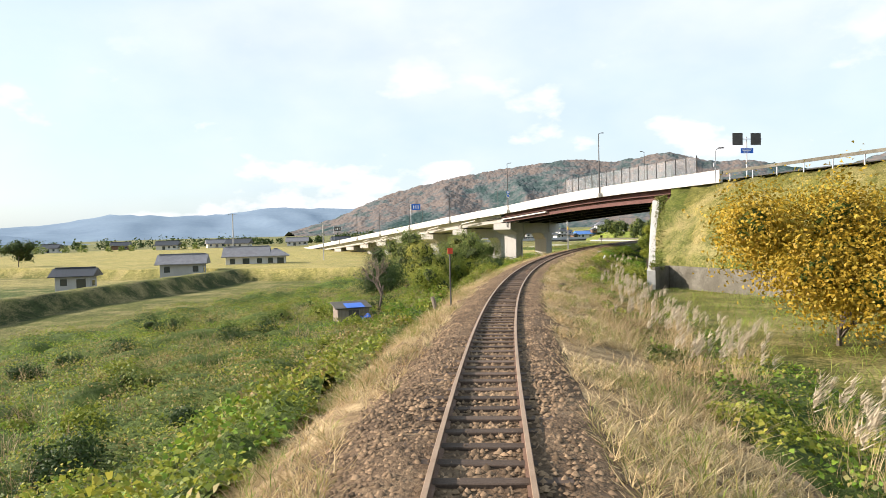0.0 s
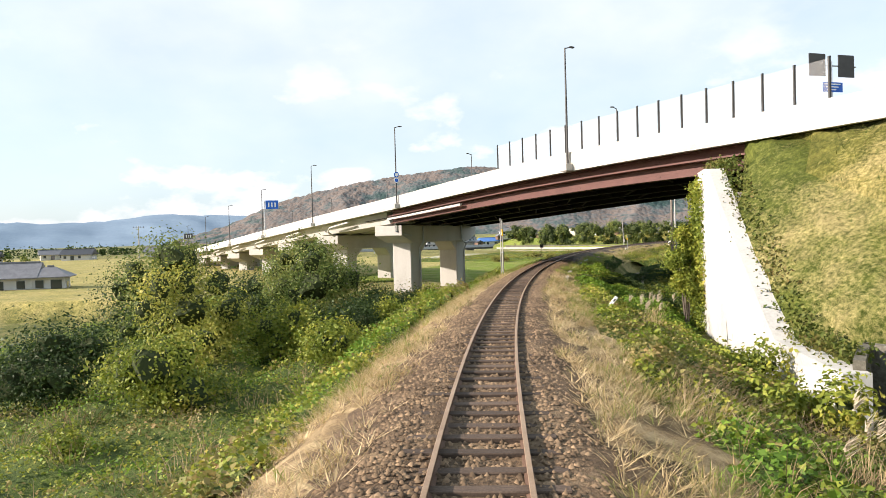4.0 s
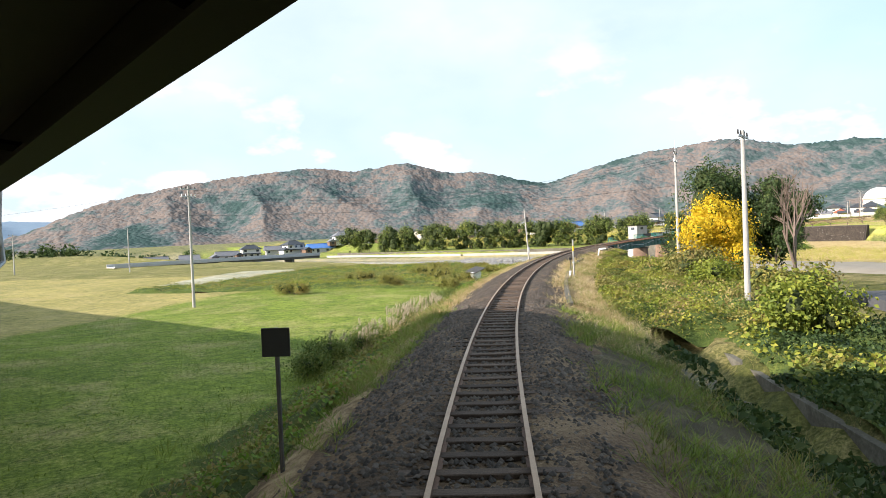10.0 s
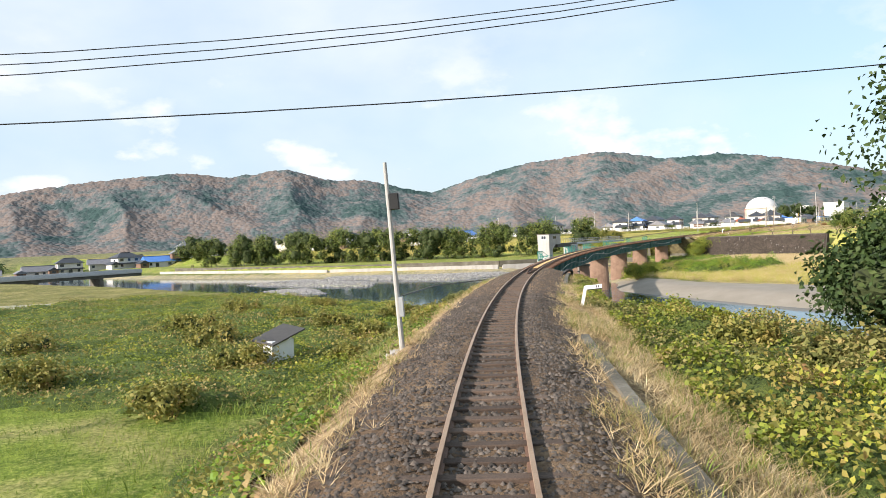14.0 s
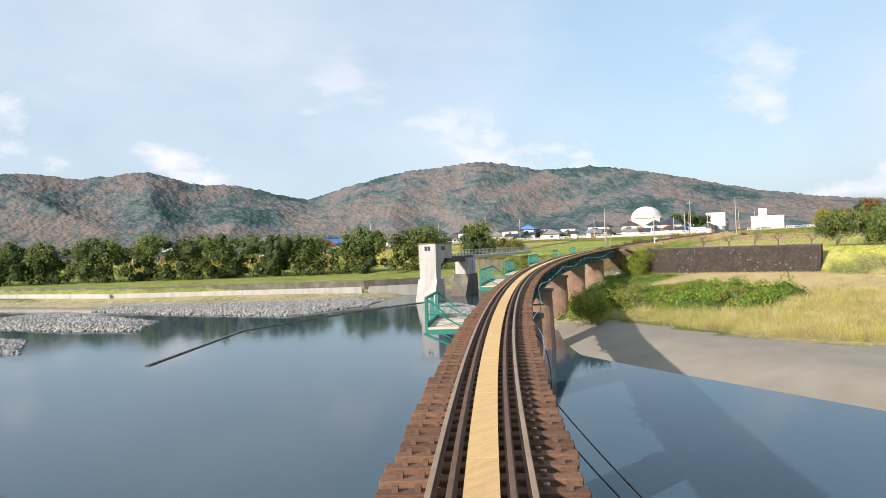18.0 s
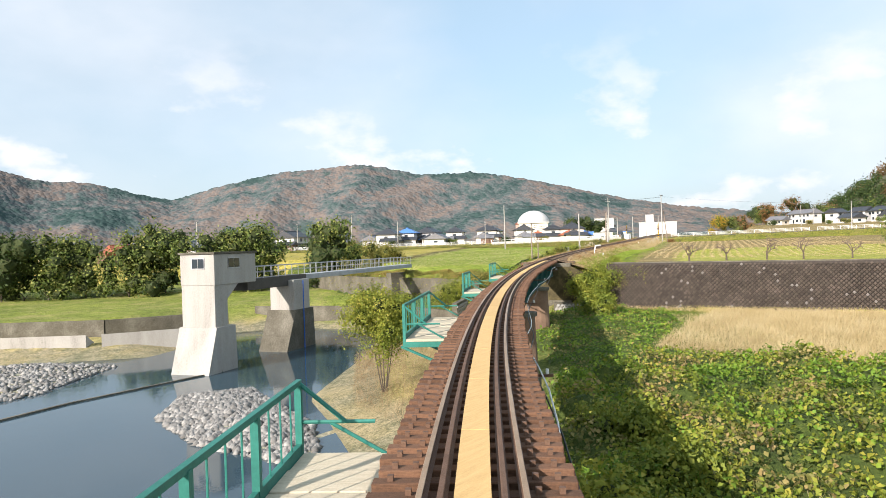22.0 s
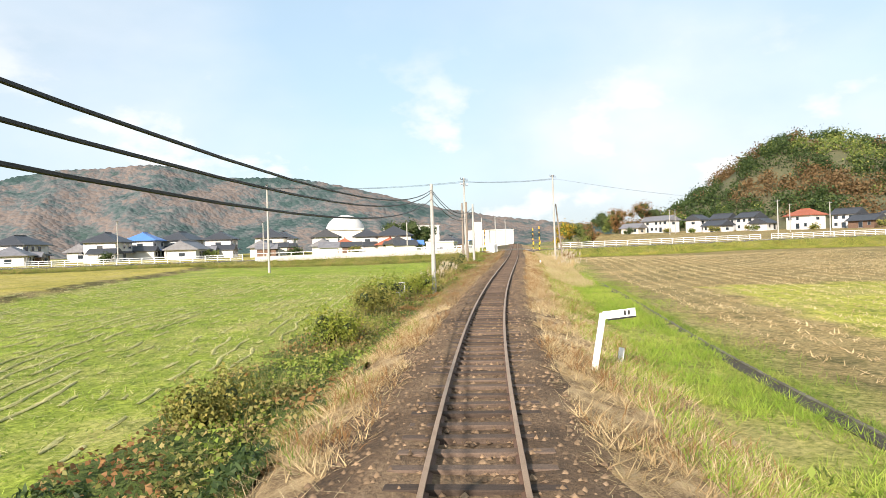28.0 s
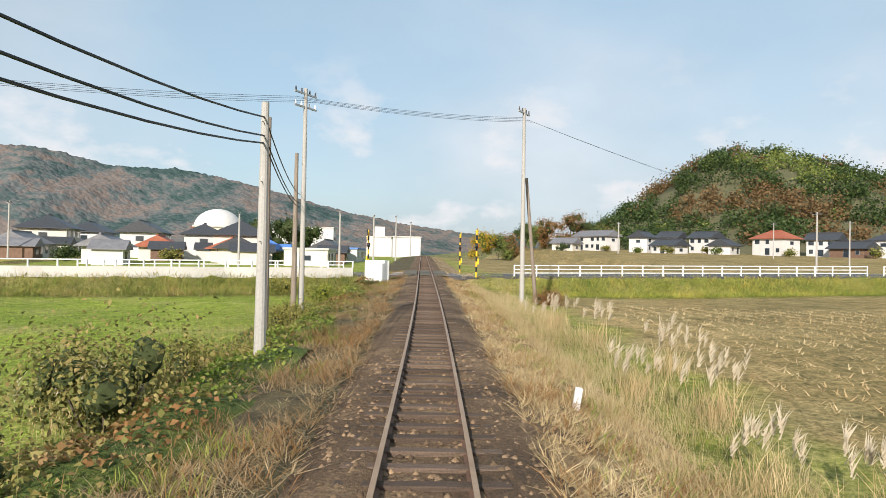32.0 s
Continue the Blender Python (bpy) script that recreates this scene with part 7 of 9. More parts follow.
M_FOOTGIRDER = plain("grey_girder_paint", (0.36, 0.38, 0.4), 0.6, spread=0.3, scale=1.2)


def gate_tower():
    m = Matrix.Translation((163.5, 286.8, 0)) @ pose(0, 0, 0, 0, 0, 19)
    root = thing("sluice_gate_tower", m, "tall stained concrete sluice gate tower with a cantilevered gatehouse", "gate tower")
    part("gatehouse", box(0, 5.6, 0, 3.3, 0.35, 2.85, 0.03), M_CONCGREY, root, "concrete gatehouse")
    part("roof_slab", box(-0.12, 5.72, -0.12, 3.42, 2.85, 3.02, 0.02), M_CONCDARK, root, "dark flat roof slab")
    part("shaft", box(0.02, 1.65, 0.05, 3.25, -3.4, 0.36, 0.03), M_CONCGREY, root)
    bm = bmesh.new()
    prof = [(-1.5, -7.4), (-0.1, -3.0), (2.3, -3.0), (2.5, -7.4)]
    vs = [[bm.verts.new((x, y, z)) for x, z in prof] for y in (-0.15, 3.45)]
    for j in range(4):
        bm.faces.new((vs[0][j], vs[0][(j + 1) % 4], vs[1][(j + 1) % 4], vs[1][j]))
    bm.faces.new(vs[0][::-1])
    bm.faces.new(vs[1])
    bmesh.ops.recalc_face_normals(bm, faces=bm.faces)
    part("footing", bm, M_CONCGREY, root, "flared concrete footing stained by water")
    bm = bmesh.new()
    vs = [[bm.verts.new((x, y, z)) for x, z in ((1.6, 0.37), (3.2, 0.37), (1.6, -0.9))] for y in (0.1, 3.2)]
    for f in ((vs[0][0], vs[0][1], vs[0][2]), (vs[1][2], vs[1][1], vs[1][0]), (vs[0][1], vs[1][1], vs[1][2], vs[0][2])):
        bm.faces.new(f)
    bmesh.ops.recalc_face_normals(bm, faces=bm.faces)
    part("haunch", bm, M_CONCGREY, root)
    for x0, x1, y0, y1 in ((1.7, 3.3, -0.04, 0.0), (-0.04, 0.0, 0.9, 2.2)):
        w = part("window", box(x0, x1, y0, y1, 1.65, 2.55), M_STEEL, root, "two-pane steel window")
        if x1 - x0 > 1:
            for k in (0, 1):
                part("pane", box(x0 + 0.07 + k * 0.76, x0 + 0.77 + k * 0.76, y0 - 0.02, y0 - 0.004, 1.73, 2.47), M_GLASS, w)
        else:
            for k in (0, 1):
                part("pane", box(x0 - 0.02, x0 - 0.004, y0 + 0.06 + k * 0.6, y0 + 0.6 + k * 0.6, 1.73, 2.47), M_GLASS, w)
    # second gate pier
    m2 = m @ Matrix.Translation((12.2, 0, 0))
    r2 = thing("sluice_gate_pier", m2, "narrow concrete sluice gate pier stained dark at its foot", "gate pier")
    part("shaft", box(0, 2.9, 0.3, 3.0, -3.4, 0.1, 0.05), M_CONCGREY, r2)
    bm = bmesh.new()
    prof = [(-2.3, -7.5), (-0.1, -2.8), (3.2, -2.8), (3.5, -7.5)]
    vs = [[bm.verts.new((x, y, z)) for x, z in prof] for y in (0.1, 3.2)]
    for j in range(4):
        bm.faces.new((vs[0][j], vs[0][(j + 1) % 4], vs[1][(j + 1) % 4], vs[1][j]))
    bm.faces.new(vs[0][::-1])
    bm.faces.new(vs[1])
    bmesh.ops.recalc_face_normals(bm, faces=bm.faces)
    part("footing", bm, M_CONCDARK, r2)
    part("gauge_pipe", tube((1.2, 0.0, -7), (1.2, 0.0, 0), 0.05), M_BLUE, r2, "blue pipe")
    # footbridge
    fb = thing("footbridge", m, "narrow steel footbridge with grey steel railings to the sluice gate", "footbridge")
    part("girder", box(5.6, 15.6, 0.9, 2.4, -0.45, 0.55, 0.02), M_DARKSTEEL, fb, "dark steel girder")
    part("girder", box(15.6, 44.5, 0.9, 2.4, 0.0, 0.5, 0.02), M_FOOTGIRDER, fb, "pale grey girder")
    for y in (0.92, 2.38):
        part("handrail", tube((5.6, y, 1.6), (44.5, y, 1.5), 0.035, n=6), M_STEEL, fb)
        part("midrail", tube((5.6, y, 1.08), (44.5, y, 1.0), 0.022, n=6), M_STEEL, fb)
        me = finish(tube((0, 0, 0), (0, 0, 1.08), 0.03, n=5), "rail_post", M_STEEL)
        for i in range(33):
            part("rail_post", me, None, fb, m=Matrix.Translation((5.7 + i * 1.2, y, 0.52)))


gate_tower()


def refuge(s, span):
    """A railed refuge beside the bridge deck, its rail away from the track: x across the track, y along it."""
    root = thing("refuge_platform", Matrix.Translation(on(s, 0, -0.42)) @ pose(0, 0, 0, 0, 0, facing(s)), "timber refuge platform with green steel railings beside the bridge deck" if span < 5 else "long timber refuge platform with green steel railings beside the bridge deck", "platform", "refuge platforms")
    q = span / 2
    sag = q * q / 640.0
    n = int(span / 0.78)
    for i in range(n):
        y = -q + i * span / n
        o = ((abs(y + 0.4) / q) ** 2 - 0.33) * sag
        part("deck_board", box(-2.62 + o, -1.22 + o, y, y + span / n - 0.02, -0.14, -0.06 + 0.012 * (i % 3), 0.008), M_DECK, root)
    posts = max(2, int(round(span / 2.3)))
    for i in range(posts + 1):
        y = -q + 0.06 + (span - 0.12) * i / posts
        part("bearer", box(-2.62, -0.7, y - 0.06, y + 0.06, -0.32, -0.14), M_GREEN, root)
        part("strut", tube((-2.78, y, -0.3), (-0.75, y, -1.2), 0.05, n=5), M_GREEN, root, "sloping green steel strut")
        part("post", box(-2.71, -2.61, y - 0.05, y + 0.05, -0.3, 1.0), M_GREEN, root)
    part("kerb_angle", box(-2.70, -2.62, -q, q, -0.16, 0.1), M_GREEN, root)
    part("top_rail", box(-2.70, -2.62, -q, q, 0.98, 1.06), M_GREEN, root)
    me = finish(tube((-2.66, 0, 0.05), (-2.66, 0, 1.0), 0.014, n=5), "baluster", M_GREEN)
    k = int(span / 0.5)
    for i in range(1, k):
        part("baluster", me, None, root, m=Matrix.Translation((0, -q + i * span / k, 0)))
    for y in (-q + 0.05, q - 0.05):
        part("end_rail", tube((-2.66, y, 1.02), (-1.95, y, 0.42), 0.035, n=6), M_GREEN, root)
        part("end_midrail", tube((-2.66, y, 0.42), (-1.5, y, 0.42), 0.03, n=6), M_GREEN, root)
        part("end_brace", tube((-2.2, y, 0.42), (-1.3, y, -0.1), 0.03, n=6), M_GREEN, root)
    return root


for s, span in ((252.6, 3.2), (275.9, 7.6), (289.9, 6.0), (307.4, 6.4), (324.5, 3.3), (338.4, 3.5)):
    refuge(s, span)


def bridge_bolts():
    bm = bmesh.new()
    s = S_BR0 + 0.2
    rng = random.Random(3)
    while s < S_BR1 - 0.2:
        m = Matrix.Translation(on(s, 0, -0.15)) @ pose(0, 0, 0, 0, 0, facing(s))
        for d in (-0.98, -0.72, 0.72, 0.98):
            if rng.random() < 0.9:
                add_box(bm, d - 0.035, d + 0.035, -0.035, 0.035, 0, 0.07, m)
        s += 0.45
    tagged(part("hook_bolts", bm, M_RAIL), "rusty hook bolts on the bridge timbers", "bolts", kind="stuff")
    for k, d in enumerate((1.35, 1.42)):
        bm = bmesh.new()
        add_path(bm, [on(229 + i * 2.3, d + 0.15 * math.sin(i * 0.9 + k), -0.9 - 0.25 * math.sin(i * 0.55) - k * 0.25) for i in range(56)], 0.02, 4)
        tagged(part("signal_cable", bm, M_BLACK if k else M_WHITE), "slack cable strung along the bridge", "cable", "bridge cables")
    for i, s in enumerate((262, 281, 300, 319, 338, 352)):
        root = thing("cable_bracket", Matrix.Translation(on(s, 0, 0)) @ pose(0, 0, 0, 0, 0, facing(s)), "rusty steel cable bracket on the bridge girder", "bracket", "cable brackets")
        part("arm", box(0.7, 1.75, -0.04, 0.04, -0.85, -0.78), M_RAIL, root)
        part("insulator", tube((1.6, 0, -0.8), (1.6, 0, -0.65), 0.04, n=6), M_WHITE, root)


bridge_bolts()


# ---- road and level crossing ----
def road_pt(rb, ra, h=0.0):
    return Vector((ROAD_C[0] + rb * ROAD_N[1] + ra * ROAD_N[0], ROAD_C[1] - rb * ROAD_N[0] + ra * ROAD_N[1], float(road_level(rb)) + h))


def road_strip(a0, a1, h0, h1, b0, b1, step=6.0):
    bm = bmesh.new()
    n = max(1, int((b1 - b0) / step))
    rings = [[bm.verts.new(road_pt(b0 + (b1 - b0) * i / n, a, h)) for a, h in ((a0, h0), (a1, h0), (a1, h1), (a0, h1))] for i in range(n + 1)]
    for p, q in zip(rings, rings[1:]):
        for j in range(4):
            bm.faces.new((p[j], p[(j + 1) % 4], q[(j + 1) % 4], q[j]))
    bm.faces.new(rings[0][::-1])
    bm.faces.new(rings[-1])
    bmesh.ops.recalc_face_normals(bm, faces=bm.faces)
    return bm


tagged(part("road", road_strip(-4.0, 4.0, -0.4, 0.0, -170, 160), M_ASPHALT), "grey asphalt road over the level crossing", "road", kind="structure")
for a in (-0.07, -3.6, 3.5):
    tagged(part("road_line", road_strip(a, a + 0.13, 0.004, 0.01, -170, 160, 8), M_WHITE), "white painted road line", "road marking", kind="structure")


def pipe_fence(b0, b1, a, label, wall=0.0):
    root = thing("pipe_fence", pose(0, 0, 0), label, "fence", "road fences")
    n = max(2, int(abs(b1 - b0) / 2.0))
    me = finish(box(-0.05, 0.05, -0.05, 0.05, 0, 1.0 if not wall else 0.55), "fence_post", M_WHITE)
    for i in range(n + 1):
        b = b0 + (b1 - b0) * i / n
        part("fence_post", me, None, root, m=Matrix.Translation(road_pt(b, a, wall)))
    for h in ((0.95, 0.62, 0.3) if not wall else (0.5,)):
        part("fence_rail", add_path(bmesh.new(), [road_pt(b0 + (b1 - b0) * i / n, a, h + wall) for i in range(n + 1)], 0.045, 5), M_WHITE, root)
    if wall:
        part("kerb_wall", road_strip(a - 0.12, a + 0.12, -0.3, wall, min(b0, b1), max(b0, b1)), M_CONCPALE, root, "low white concrete kerb wall")


pipe_fence(-7, -45, -4.4, "white pipe fence on a low concrete kerb along the road", 0.55)
pipe_fence(-47, -110, -4.4, "white pipe fence along the raised road")
pipe_fence(-113, -160, -4.4, "white pipe fence along the raised road")
pipe_fence(7, 44, -4.4, "white pipe fence along the road beyond the stubble field")
pipe_fence(46, 120, -4.4, "white pipe fence along the road beyond the stubble field")
pipe_fence(-7, -30, 4.4, "white pipe fence on the far side of the road")
# rough growth on the road's bank
for b0, b1, n, mat, lab in ((-150, -7, 26000, L_DULL, "rough brown and green weeds on the road bank"), (-150, -7, 12000, L_GRASS, "rough green grass on the road bank"), (8, 120, 20000, L_WILLOW, "yellow-green grass on the road bank"), (8, 120, 9000, L_GRASS, "rough green grass on the road bank")):
    rb, ra = RNG.uniform(b0, b1, n), -RNG.uniform(5.0, 9.5, n)
    px, py = ROAD_C[0] + rb * ROAD_N[1] + ra * ROAD_N[0], ROAD_C[1] - rb * ROAD_N[0] + ra * ROAD_N[1]
    stuff("bank_grass", blades(np.stack([px, py, ground_at(px, py)[0]], 1), 0.6, 0.06, mat, lean=0.6), lab, "grass")


def crossing_mast(rb, ra, rot):
    p = road_pt(rb, ra, -0.1)
    root = thing("crossing_signal", pose(p.x, p.y, p.z, 0, 0, rot), "yellow and black striped level crossing signal with crossed boards", "crossing signal", "crossing signals")
    for k in range(9):
        part("pole_band", tube((0, 0, k * 0.45), (0, 0, k * 0.45 + 0.45), 0.075, n=10), (M_YELLOW, M_BLACK)[k % 2], root)
    for sg in (-1, 1):
        part("cross_board", box(-0.75, 0.75, -0.09, -0.06, -0.11, 0.11, m=pose(0, 0, 3.6, 0, sg * 45, 0)), M_YELLOW if sg > 0 else M_BLACK, root)
        lamp = part("lamp_housing", tube((sg * 0.38, -0.1, 2.7), (sg * 0.38, 0.12, 2.7), 0.2, n=14), M_BLACK, root)
        part("lens", tube((sg * 0.38, -0.13, 2.7), (sg * 0.38, -0.1, 2.7), 0.12, n=12), M_RED, lamp)
    part("crossbar", box(-0.5, 0.5, -0.03, 0.03, 2.66, 2.74), M_BLACK, root)
    part("control_box", box(-0.18, 0.18, -0.2, -0.07, 1.1, 1.6, 0.01), M_YELLOW, root)


crossing_mast(3.4, -4.9, 15)
crossing_mast(-4.6, 5.0, 195)
crossing_mast(4.6, 5.2, 15)
x, y, z = at_sd(484.0, -3.7)
root = thing("instrument_cabinet", pose(x, y, z, 0, 0, facing(484)), "white crossing instrument cabinet on a concrete base", "cabinet")
part("body", box(-0.9, 0.9, -0.5, 0.5, 0.2, 1.9, 0.03), M_WHITE, root)
part("base", box(-0.95, 0.95, -0.55, 0.55, -0.4, 0.2), M_CONC, root)
part("door_seam", box(-0.01, 0.01, -0.508, -0.5, 0.3, 1.8), M_STEEL, root)
part("handle", box(0.1, 0.16, -0.54, -0.5, 1.0, 1.2), M_STEEL, root)
for sg in (-1, 1):
    bm = sweep([(sg * 0.75, -0.1), (sg * 1.9, -0.1), (sg * 1.9, -0.01), (sg * 0.75, -0.01)], S_XING - 4.2, S_XING + 4.2, 2.0)
    tagged(part("road_panel", bm, M_CONCDARK), "concrete level crossing panel beside the rail", "crossing panel", "crossing panels", "structure")
bm = sweep([(-0.46, -0.1), (0.46, -0.1), (0.46, -0.015), (-0.46, -0.015)], S_XING - 4.2, S_XING + 4.2, 2.0)
tagged(part("road_panel", bm, M_CONCDARK), "concrete level crossing panel between the rails", "crossing panel", "crossing panels", "structure")

# side ditch along the stubble field
root = thing("field_ditch", pose(0, 0, 0), "narrow dark concrete-lipped ditch beside the stubble field", "ditch", kind="structure")
for s in range(376, 426, 2):
    h = gz(*at_sd(s + 1, 8.6)[:2]) - line(s + 1)[2]
    part("ditch_bed", sweep([(7.05, h - 0.1), (7.45, h - 0.1), (7.45, h + 0.02), (7.05, h + 0.02)], s, s + 2, 1.0), M_DITCH, root)
    part("ditch_lip", sweep([(7.45, h - 0.3), (7.55, h - 0.3), (7.55, h + 0.05), (7.45, h + 0.05)], s + 0.01, s + 1.98, 1.0), M_CONCDARK, root)
for d0, d1 in ((6.5, 7.0), (7.5, 7.9)):
    P = strip_points(5000, 374, 426, d0, d1)
    stuff("ditch_grass", blades(P, 0.2, 0.02, L_GRASS, lean=0.7), "grass hanging over the ditch's edge", "grass")

# car park and distant road bridge
PARK = Matrix.Translation(on(150, 28, -1.75)) @ pose(0, 0, 0, 0, 0, facing(150) + 90)
bm = bmesh.new()
add_box(bm, -13, 13, -9, 9, -0.6, 0.0, PARK)
tagged(part("pavement_car_park", bm, M_ASPHALT), "grey asphalt car park with white bay lines", "car park", kind="structure")
for i in range(9):
    bm = bmesh.new()
    add_box(bm, -12 + i * 2.9, -11.85 + i * 2.9, -8, -3, 0.004, 0.012, PARK)
    tagged(part("pavement_line", bm, M_WHITE), "white painted parking bay line", "road marking", "bay lines", "structure")


def far_bridge():
    a, b = Vector((12, 352, -3.2)), Vector((84, 388, -2.8))
    w = (b - a)
    m = Matrix.Translation(a) @ pose(0, 0, 0, 0, 0, math.degrees(math.atan2(w.y, w.x)))
    L = w.length
    root = thing("road_bridge", m, "low grey road bridge crossing the river upstream", "bridge")
    part("deck", box(0, L, -3, 3, -0.2, 0.2), M_CONC, root)
    part("girder", box(0, L, -2.6, 2.6, -1.1, -0.2), M_CONCDARK, root)
    for y in (-2.95, 2.95):
        part("railing", box(0, L, y - 0.05, y + 0.05, 0.2, 1.0), M_STEEL, root)
    for i in range(4):
        part("pier", box(L * (i + 0.7) / 4.4 - 0.6, L * (i + 0.7) / 4.4 + 0.6, -2.4, 2.4, -5.5, -1.1), M_CONCDARK, root)


far_bridge()

# ---- houses ----
W_WHITE = plain("white_render", (0.55, 0.54, 0.52), 0.8, spread=0.12, scale=0.6)
W_CREAM = plain("cream_render", (0.6, 0.56, 0.48), 0.8, spread=0.15, scale=0.6)
W_BROWN = plain("brown_boards", (0.16, 0.1, 0.07), 0.8, spread=0.3, scale=1.5)
W_GREY = plain("grey_cladding", (0.36, 0.36, 0.36), 0.7, spread=0.15, scale=0.6)
R_DARK = material("dark_roof_tile", [(0.3, (0.02, 0.022, 0.026)), (0.7, (0.07, 0.075, 0.085))], 1.2, 6, 0.45, bump=0.5, streak=(6, 6, 6))
R_GREY = material("grey_roof_tile", [(0.3, (0.1, 0.1, 0.11)), (0.7, (0.22, 0.22, 0.23))], 1.2, 6, 0.5, bump=0.5)
R_RED = material("red_roof_tile", [(0.3, (0.22, 0.06, 0.035)), (0.7, (0.38, 0.13, 0.07))], 1.2, 6, 0.6, bump=0.5)
R_BLUE = plain("blue_metal_roof", (0.08, 0.2, 0.5), 0.4, spread=0.15, scale=0.6)
WALLS = {"w": (W_WHITE, "white-walled"), "c": (W_CREAM, "cream-walled"), "b": (W_BROWN, "brown timber"), "g": (W_GREY, "grey-clad")}
ROOFS = {"d": (R_DARK, "dark tiled"), "g": (R_GREY, "grey tiled"), "r": (R_RED, "red tiled"), "b": (R_BLUE, "blue metal")}


def roof_mesh(w, d, h, over, z, hip, thick=0.14):
    """A gabled or hipped roof over a plan of w by d, its ridge along x."""
    x, y = w / 2 + over, d / 2 + over
    r = x - (y * 0.8 if hip else 0)
    bm = bmesh.new()
    low = [(-x, -y, z), (x, -y, z), (x, y, z), (-x, y, z)]
    top = [(-r, 0, z + h), (r, 0, z + h)]
    vs = [bm.verts.new(p) for p in low + top]
    us = [bm.verts.new((p[0], p[1], p[2] - thick)) for p in low]
    bm.faces.new((vs[0], vs[1], vs[5], vs[4]))
    bm.faces.new((vs[2], vs[3], vs[4], vs[5]))
    bm.faces.new((vs[1], vs[2], vs[5]))
    bm.faces.new((vs[3], vs[0], vs[4]))
    for i in range(4):
        bm.faces.new((us[i], us[(i + 1) % 4], vs[(i + 1) % 4], vs[i]))
    bm.faces.new(us[::-1])
    bmesh.ops.recalc_face_normals(bm, faces=bm.faces)
    return bm


def house(x, y, rot, w, d, storeys, wall, roof, hip=False, z=None, flat=False, annex=True, name="house"):
    z = gz(x, y) if z is None else z
    (wm, wt), (rm, rt) = WALLS[wall], ROOFS[roof]
    what = "flat-roofed %s building beside the village street" % wt if flat else "%s %s house with a %s roof" % ({1: "single-storey", 2: "two-storey", 3: "three-storey"}[storeys], wt, rt)
    root = thing(name, pose(x, y, z - 0.3, 0, 0, rot), what, "house" if name == "house" else name.replace("_", " "), "village houses")
    h = 0.3 + 2.5 * storeys
    part("wall", box(-w / 2, w / 2, -d / 2, d / 2, 0, h, 0.02), wm, root)
    if flat:
        part("roof", box(-w / 2 - 0.2, w / 2 + 0.2, -d / 2 - 0.2, d / 2 + 0.2, h, h + 0.35, 0.02), M_CONCPALE if roof == "g" else rm, root)
    else:
        rf = part("roof", roof_mesh(w, d, d * 0.27 + 0.3, 0.85, h, hip), rm, root)
        part("ridge_cap", box(-w / 2 + (d * 0.4 if hip else -0.5), w / 2 - (d * 0.4 if hip else -0.5), -0.16, 0.16, h + d * 0.27 + 0.2, h + d * 0.27 + 0.5, 0.03), rm, rf)
        if not hip:
            for sg in (-1, 1):
                bm = bmesh.new()
                vs = [[bm.verts.new((sg * (w / 2 - q), a, b)) for a, b in ((-d / 2, h - 0.15), (d / 2, h - 0.15), (0, h + (d * 0.27 + 0.3) * 0.86))] for q in (0.0, 0.15)]
                bm.faces.new(vs[0])
                bm.faces.new(vs[1][::-1])
                for j in range(3):
                    bm.faces.new((vs[0][j], vs[0][(j + 1) % 3], vs[1][(j + 1) % 3], vs[1][j]))
                bmesh.ops.recalc_face_normals(bm, faces=bm.faces)
                part("gable", bm, wm, root)
    if storeys > 1 and annex and not flat:
        for sg in (-1, 1):
            bm = bmesh.new()
            vs = [bm.verts.new(p) for p in ((-w / 2 - 0.6, sg * (d / 2 + 1.1), 2.5), (w / 2 + 0.6, sg * (d / 2 + 1.1), 2.5), (w / 2 + 0.6, sg * d / 2, 2.95), (-w / 2 - 0.6, sg * d / 2, 2.95), (-w / 2 - 0.6, sg * (d / 2 + 1.1), 2.38), (w / 2 + 0.6, sg * (d / 2 + 1.1), 2.38), (w / 2 + 0.6, sg * d / 2, 2.38), (-w / 2 - 0.6, sg * d / 2, 2.38))]
            for f in ((0, 1, 2, 3), (4, 5, 1, 0), (7, 6, 5, 4), (1, 5, 6, 2), (3, 7, 4, 0)):
                bm.faces.new([vs[k] for k in f])
            bmesh.ops.recalc_face_normals(bm, faces=bm.faces)
            part("lower_roof", bm, rm, root)
    if annex and not flat and w < 15:
        # lower wing at one end, its ridge across the main one
        sg = 1 if int(x + y) % 2 else -1
        ax, aw, ad = sg * (w / 2 + 1.7), 3.6, d * 0.8
        wing = part("wing", box(ax - aw / 2, ax + aw / 2, -d / 2 - 1.2, -d / 2 - 1.2 + ad, 0, 2.6, 0.02), wm if int(x) % 3 else W_BROWN, root)
        part("wing_roof", roof_mesh(ad, aw, 1.3, 0.5, 0, False), R_DARK if int(y) % 4 else rm, wing, m=Matrix.Translation((ax, -d / 2 - 1.2 + ad / 2, 2.38)) @ pose(0, 0, 0, 0, 0, 90))
        part("wing_window", box(ax - 0.7, ax + 0.7, -d / 2 - 1.26, -d / 2 - 1.2, 1.0, 2.0), M_GLASS, wing)
    n = max(2, int(w / 2.6))
